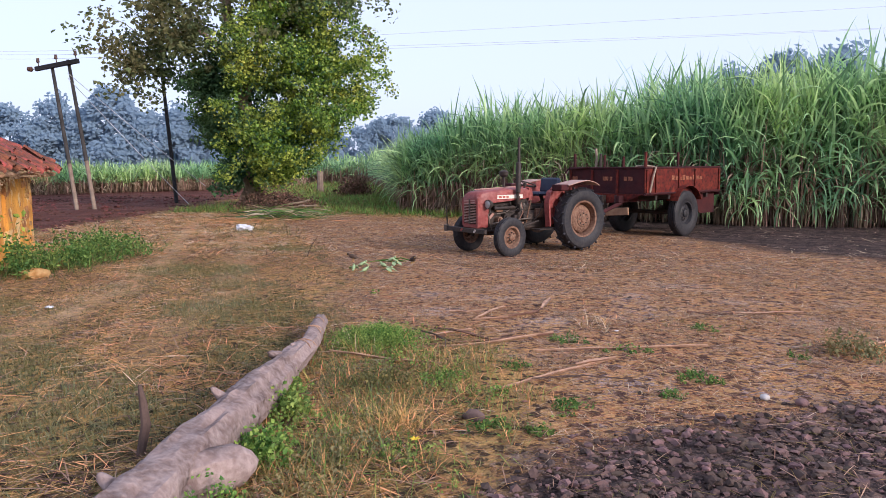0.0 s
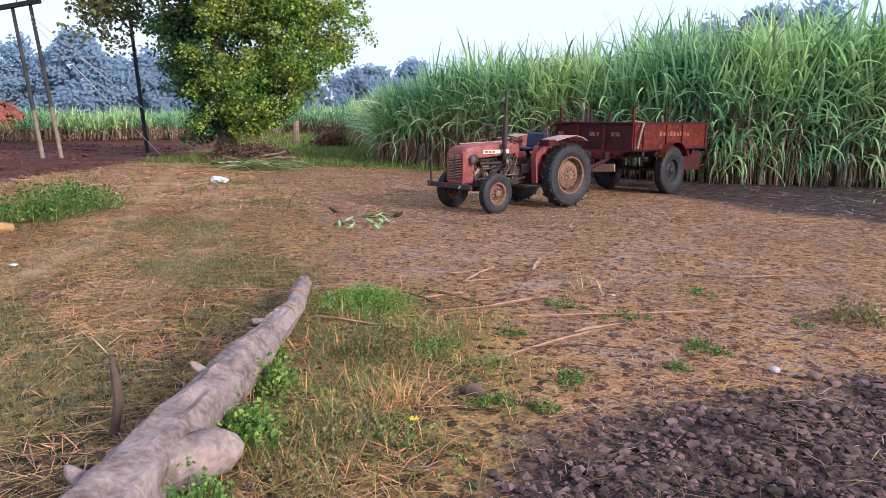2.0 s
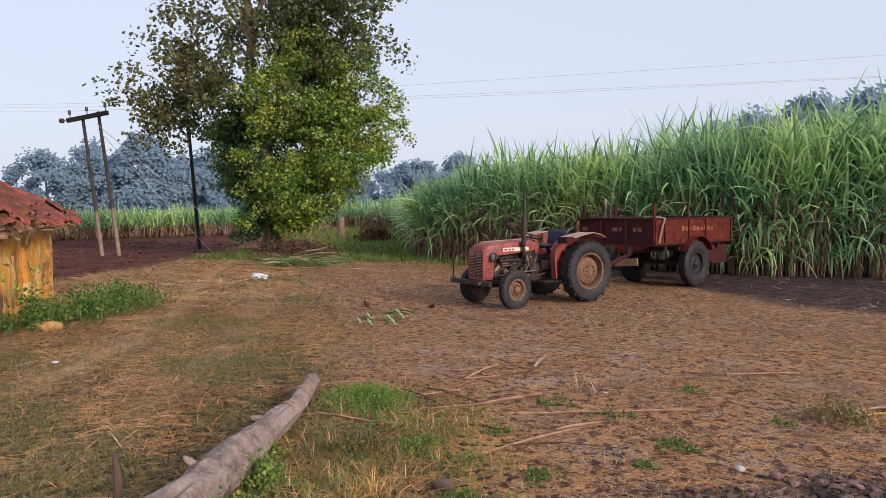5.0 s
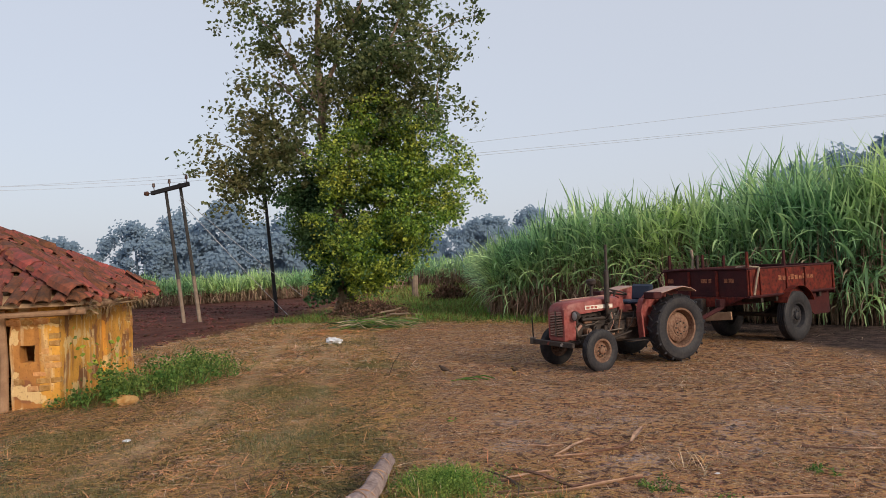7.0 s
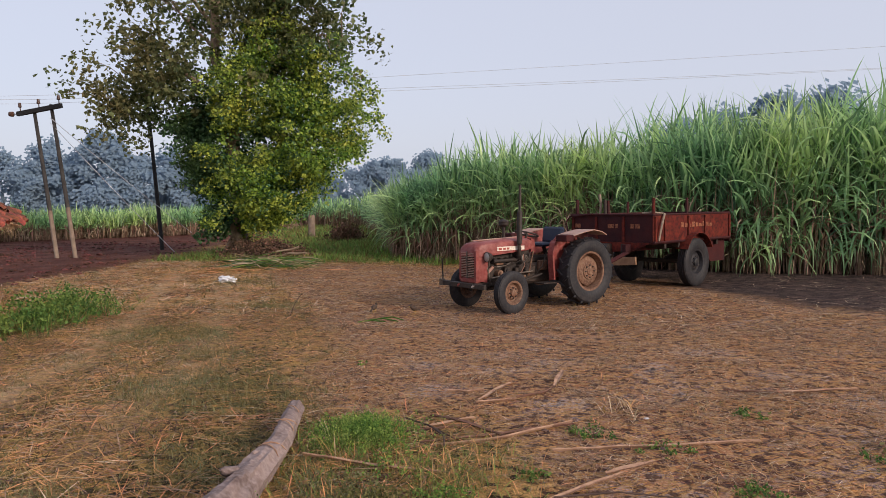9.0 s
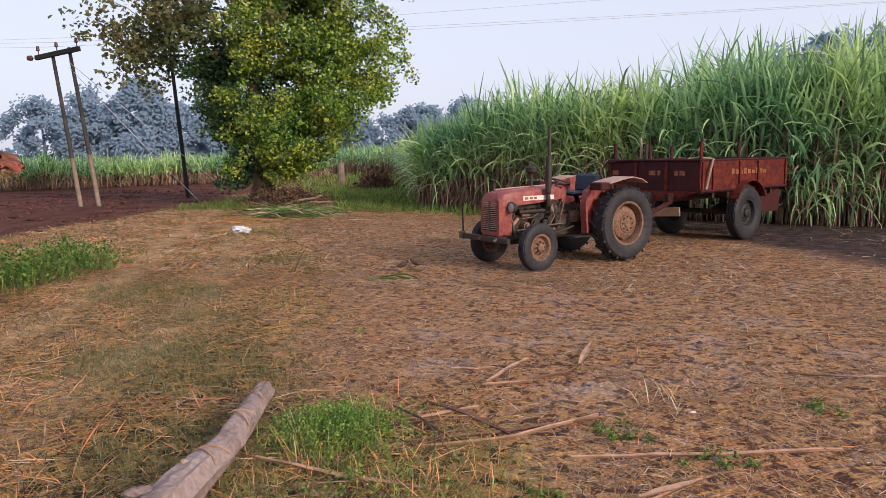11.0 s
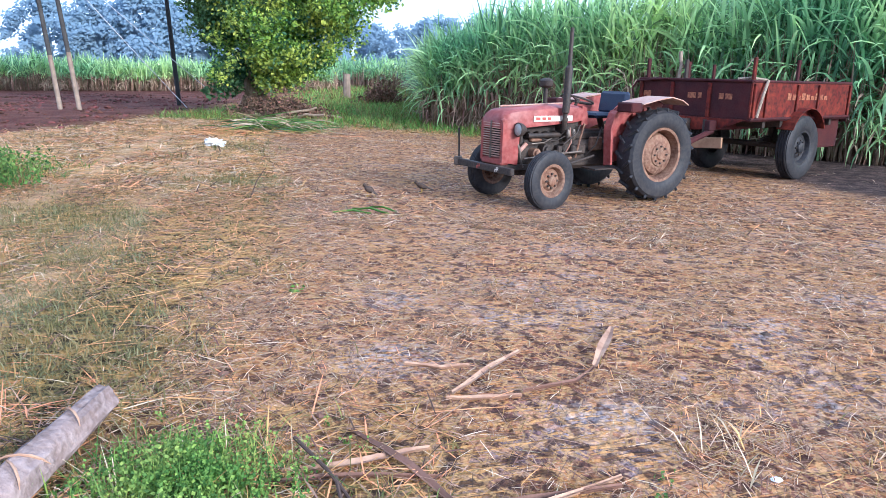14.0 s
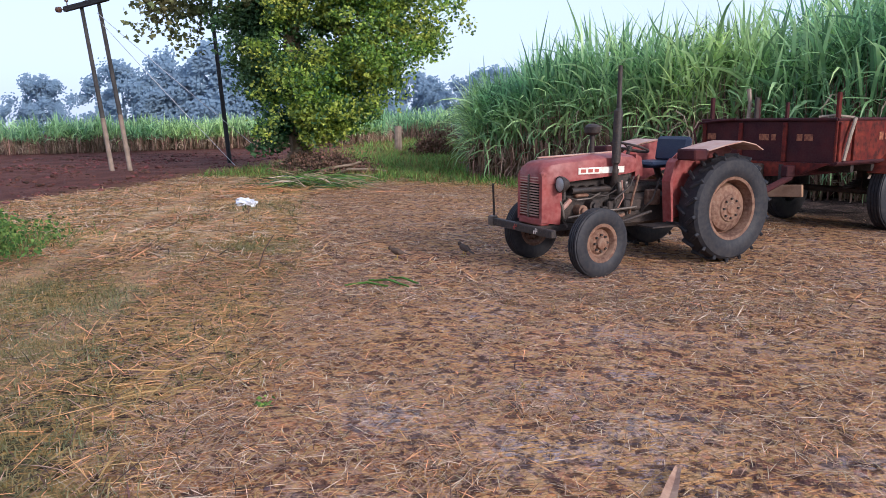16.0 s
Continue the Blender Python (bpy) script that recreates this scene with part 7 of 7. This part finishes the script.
def red_clods():
    """Coarse clods of the ploughed red field."""
    x, y = scatter(7000, -30, -13, 13.5, 40, lambda a, b: zones(a, b)[3] * np.clip(0.4 + 1.5 * fbm(a, b, 0.5), 0, 1))
    ico = bmesh.new()
    bmesh.ops.create_icosphere(ico, subdivisions=1, radius=1)
    base = np.array([v.co[:] for v in ico.verts])
    tri = np.array([[v.index for v in f.verts] for f in ico.faces])
    ico.free()
    z = flat(x, y)
    s = 0.02 + 0.07 * rng.random(len(x)) ** 2.5
    V = base[None] * (1 + rng.normal(0, 0.25, (len(x), len(base), 1))) * s[:, None, None] * np.array([1.3, 1.0, 0.7]) + np.stack([x, y, z + s * 0.2], 1)[:, None, :]
    F = tri[None] + (np.arange(len(x)) * len(base))[:, None, None]
    tagged(mesh_object("ploughed_clods", V.reshape(-1, 3), F.reshape(-1, 3).tolist(), M["redclod"]), "red-brown clods of the ploughed field", "soil", kind="stuff")
    for pts, w in (([(-2.75, 11.75, 0.01), (-2.5, 11.7, 0.04), (-2.25, 11.6, 0.01)], 0.05), ([(-2.9, 11.5, 0.01), (-2.7, 11.6, 0.03), (-2.45, 11.55, 0.01)], 0.04), ([(-2.6, 11.95, 0.01), (-2.4, 11.8, 0.05), (-2.2, 11.75, 0.01)], 0.04)):
        dry_leaf(pts, w, M["lush"], "green_leaf", "fresh green cane leaf piece dropped on the straw", "leaf")
    n = 90
    b = np.stack([rng.normal(9.5, 0.5, n), rng.normal(17.0, 0.25, n), rng.uniform(0.02, 0.3, n)], 1)
    v, f = blades(rng, b, rng.normal(3.3, 0.6, n), rng.uniform(0.5, 1.2, n), rng.uniform(0.03, 0.05, n), rng.uniform(0.0, 0.6, n), rng.uniform(0.4, 1.2, n), 4, 0.6)
    v[:, 2] = np.maximum(v[:, 2], 0.015)
    tagged(mesh_object("fallen_cane_tops", v, f.tolist(), M["cane"]), "pale green cane tops fallen on the dark soil", "fodder", kind="stuff")


# ---- birds ----
def bird(name, label):
    b = thing(name, label, "bird", pose(0, 0, 0), "birds in the yard")
    bm = bmesh.new()
    tube(bm, [(-0.07, 0, 0.075), (-0.03, 0, 0.085), (0.02, 0, 0.10), (0.06, 0, 0.115), (0.08, 0, 0.12)], [0.012, 0.036, 0.042, 0.03, 0.012], 12)
    part("body", bm, M["feather"], b, smooth=True)
    bm = bmesh.new()
    bmesh.ops.create_icosphere(bm, subdivisions=2, radius=0.026, matrix=Matrix.Translation((0.088, 0, 0.142)))
    head = part("head", bm, M["feather"], b, smooth=True)
    bm = bmesh.new()
    tube(bm, [(0.108, 0, 0.142), (0.135, 0, 0.136)], [0.008, 0.001], 6)
    part("beak", bm, M["beak"], head)
    bm = bmesh.new()
    plate(bm, [(-0.05, -0.014, 0.082), (-0.05, 0.014, 0.082), (-0.16, 0.022, 0.045), (-0.16, -0.022, 0.045)], 0.006, (0, 0, 1))
    part("tail", bm, M["feather"], b)
    for s in (-1, 1):
        bm = bmesh.new()
        plate(bm, [(0.045, s * 0.040, 0.12), (0.0, s * 0.046, 0.125), (-0.09, s * 0.022, 0.075), (-0.02, s * 0.046, 0.075)], 0.006, (0, s, 0))
        part("wing", bm, M["feather"], b)
        bm = bmesh.new()
        tube(bm, [(0.01, s * 0.018, 0.075), (0.0, s * 0.02, 0.035), (0.012, s * 0.02, 0.0)], 0.004, 5)
        tube(bm, [(0.012, s * 0.02, 0.004), (0.04, s * 0.022, 0.004)], 0.003, 5)
        part("leg", bm, M["beak"], b)
    return b


def pale_bird():
    """A small pale bird whose two wings open in flight."""
    b = thing("pale_bird", "small pale green-white bird of a feeding flock", "bird", pose(0, 0, 0), "flock of pale birds")
    bm = bmesh.new()
    tube(bm, [(-0.055, 0, 0.05), (-0.025, 0, 0.058), (0.015, 0, 0.068), (0.045, 0, 0.08), (0.06, 0, 0.085)], [0.009, 0.026, 0.031, 0.022, 0.010], 10)
    part("body", bm, M["palefeather"], b, smooth=True)
    bm = bmesh.new()
    bmesh.ops.create_icosphere(bm, subdivisions=2, radius=0.020, matrix=Matrix.Translation((0.064, 0, 0.099)))
    head = part("head", bm, M["palefeather"], b, smooth=True)
    bm = bmesh.new()
    tube(bm, [(0.080, 0, 0.099), (0.097, 0, 0.094)], [0.006, 0.001], 6)
    part("beak", bm, M["beak"], head)
    bm = bmesh.new()
    plate(bm, [(-0.04, -0.010, 0.055), (-0.04, 0.010, 0.055), (-0.12, 0.018, 0.035), (-0.12, -0.018, 0.035)], 0.004, (0, 0, 1))
    part("tail", bm, M["palefeather"], b)
    wings = []
    for s in (-1, 1):
        bm = bmesh.new()
        plate(bm, [(0.025, 0, 0), (0.030, s * 0.05, 0.004), (0.005, s * 0.125, 0.0), (-0.030, s * 0.085, -0.002), (-0.045, s * 0.03, -0.002), (-0.035, 0, 0)], 0.004, (0, 0, 1))
        wings.append((s, part("wing", bm, M["palefeather"], b, at=pose(0.01, s * 0.024, 0.078))))
        bm = bmesh.new()
        tube(bm, [(0.006, s * 0.012, 0.05), (0.004, s * 0.013, 0.0)], 0.003, 5)
        part("leg", bm, M["beak"], b)
    return b, wings


def motions():
    """Two dark birds hop about the yard; a pale flock feeds, then flies off behind the tree."""
    first = bird("yard_bird", "small dark brown bird pecking in the straw")
    second = bird("yard_bird", "dark brown bird with a yellow beak hopping about")
    walk(first, [(t, pose(x, y, float(flat(x, y)) + 0.01, 0, 0, a)) for t, x, y, a in FIRST_HOPS])
    walk(second, [(t, pose(x, y, float(flat(x, y)) + 0.01, 0, 0, a)) for t, x, y, a in SECOND_HOPS])
    for k, (gx, gy, fx, fy, turn) in enumerate(FLOCK):
        b, wings = pale_bird()
        z = float(flat(gx, gy)) + 0.008
        rows = [(0, pose(gx, gy, z, 0, 0, turn)), (1.2, pose(gx + 0.03, gy + 0.02, z, 0, 12, turn + 20)), (2.4, pose(gx + 0.06, gy + 0.05, z, 0, 0, turn + 5)), (3.7, pose(gx + 0.04, gy + 0.08, z, 0, 12, turn + 35)), (5.0, pose(gx, gy + 0.1, z, 0, 0, 130))]
        for t, x, y, h in LIFT:
            rows.append((t, pose(x + fx, y + 0.3 * (k % 3), max(h + fy, 0.15), 0, -12, 128)))
        lx, ly = -14.2 + 0.5 * fx, 31.4 + 0.15 * k
        landed = pose(lx, ly, float(flat(lx, ly)) + 0.008, 0, 0, 125)
        rows += [(7.6, landed), (16.0, landed)]
        walk(b, rows)
        for s, w in wings:
            shut = pose(0.015, s * 0.026, 0.080, s * -25, 0, s * -70)
            flap = [(t / 10, pose(0.01, s * 0.024, 0.078, s * (38 if (t + k) % 2 else -22), 0, 0)) for t in range(54, 77)]
            walk(w, [(0, shut), (5.2, shut)] + flap + [(7.8, shut), (16.0, shut)])


# where each pale bird feeds, its place in the flock, and its heading
FLOCK = [(-2.85, 10.91, -0.35, 0.2, 40), (-2.86, 10.40, 0.05, -0.05, 100), (-2.28, 10.36, 0.75, 0.0, -30), (-2.45, 10.74, -0.1, 0.25, 150), (-2.49, 11.49, 0.2, -0.15, 20), (-2.62, 10.2, -0.55, -0.15, 60), (-2.31, 11.01, 0.1, 0.05, -60)]
LIFT = [(5.3, -2.9, 12.3, 0.3), (5.5, -3.35, 13.8, 0.55), (5.8, -3.9, 16.0, 0.68), (6.0, -4.9, 17.5, 0.75), (6.2, -6.0, 19.0, 1.65), (6.4, -6.8, 20.6, 2.05), (6.6, -7.75, 22.2, 2.62), (6.8, -9.2, 23.8, 3.4)]
FIRST_HOPS = [(0, -3.17, 11.5, 200), (1, -3.19, 11.5, 215), (2, -3.22, 11.75, 190), (3, -3.2, 11.9, 170), (3.7, -3.24, 12.0, 150), (6, -3.18, 12.11, 130), (7, -3.22, 12.2, 160), (8, -3.06, 12.7, 120),
              (9.5, -2.8, 12.5, 60), (11, -2.58, 12.35, 20), (12, -2.8, 12.6, 80), (13, -2.85, 12.55, 120), (14, -2.87, 12.74, 150), (15, -2.86, 12.8, 170), (16, -2.9, 13.0, 200)]
SECOND_HOPS = [(0, -2.08, 11.3, 300), (1, -2.07, 11.3, 320), (2, -2.08, 11.4, 340), (3, -2.12, 11.9, 350), (3.7, -2.1, 11.9, 320), (6, -1.91, 12.18, 300), (7, -1.95, 12.2, 260), (8, -2.06, 12.37, 240),
               (9.5, -2.2, 12.45, 220), (11, -2.39, 12.56, 200), (12, -2.36, 13.05, 230), (13, -2.37, 13.15, 215), (14, -2.28, 13.26, 180), (15, -2.2, 13.3, 160), (16, -2.18, 13.41, 150)]

# ---- the place ----
build_ground()
build_cane()
build_far_trees()
build_tree()
build_poles()
build_tractor()
build_trailer()
build_log()
small_things()
red_clods()
ground_cover()
build_hut()
motions()
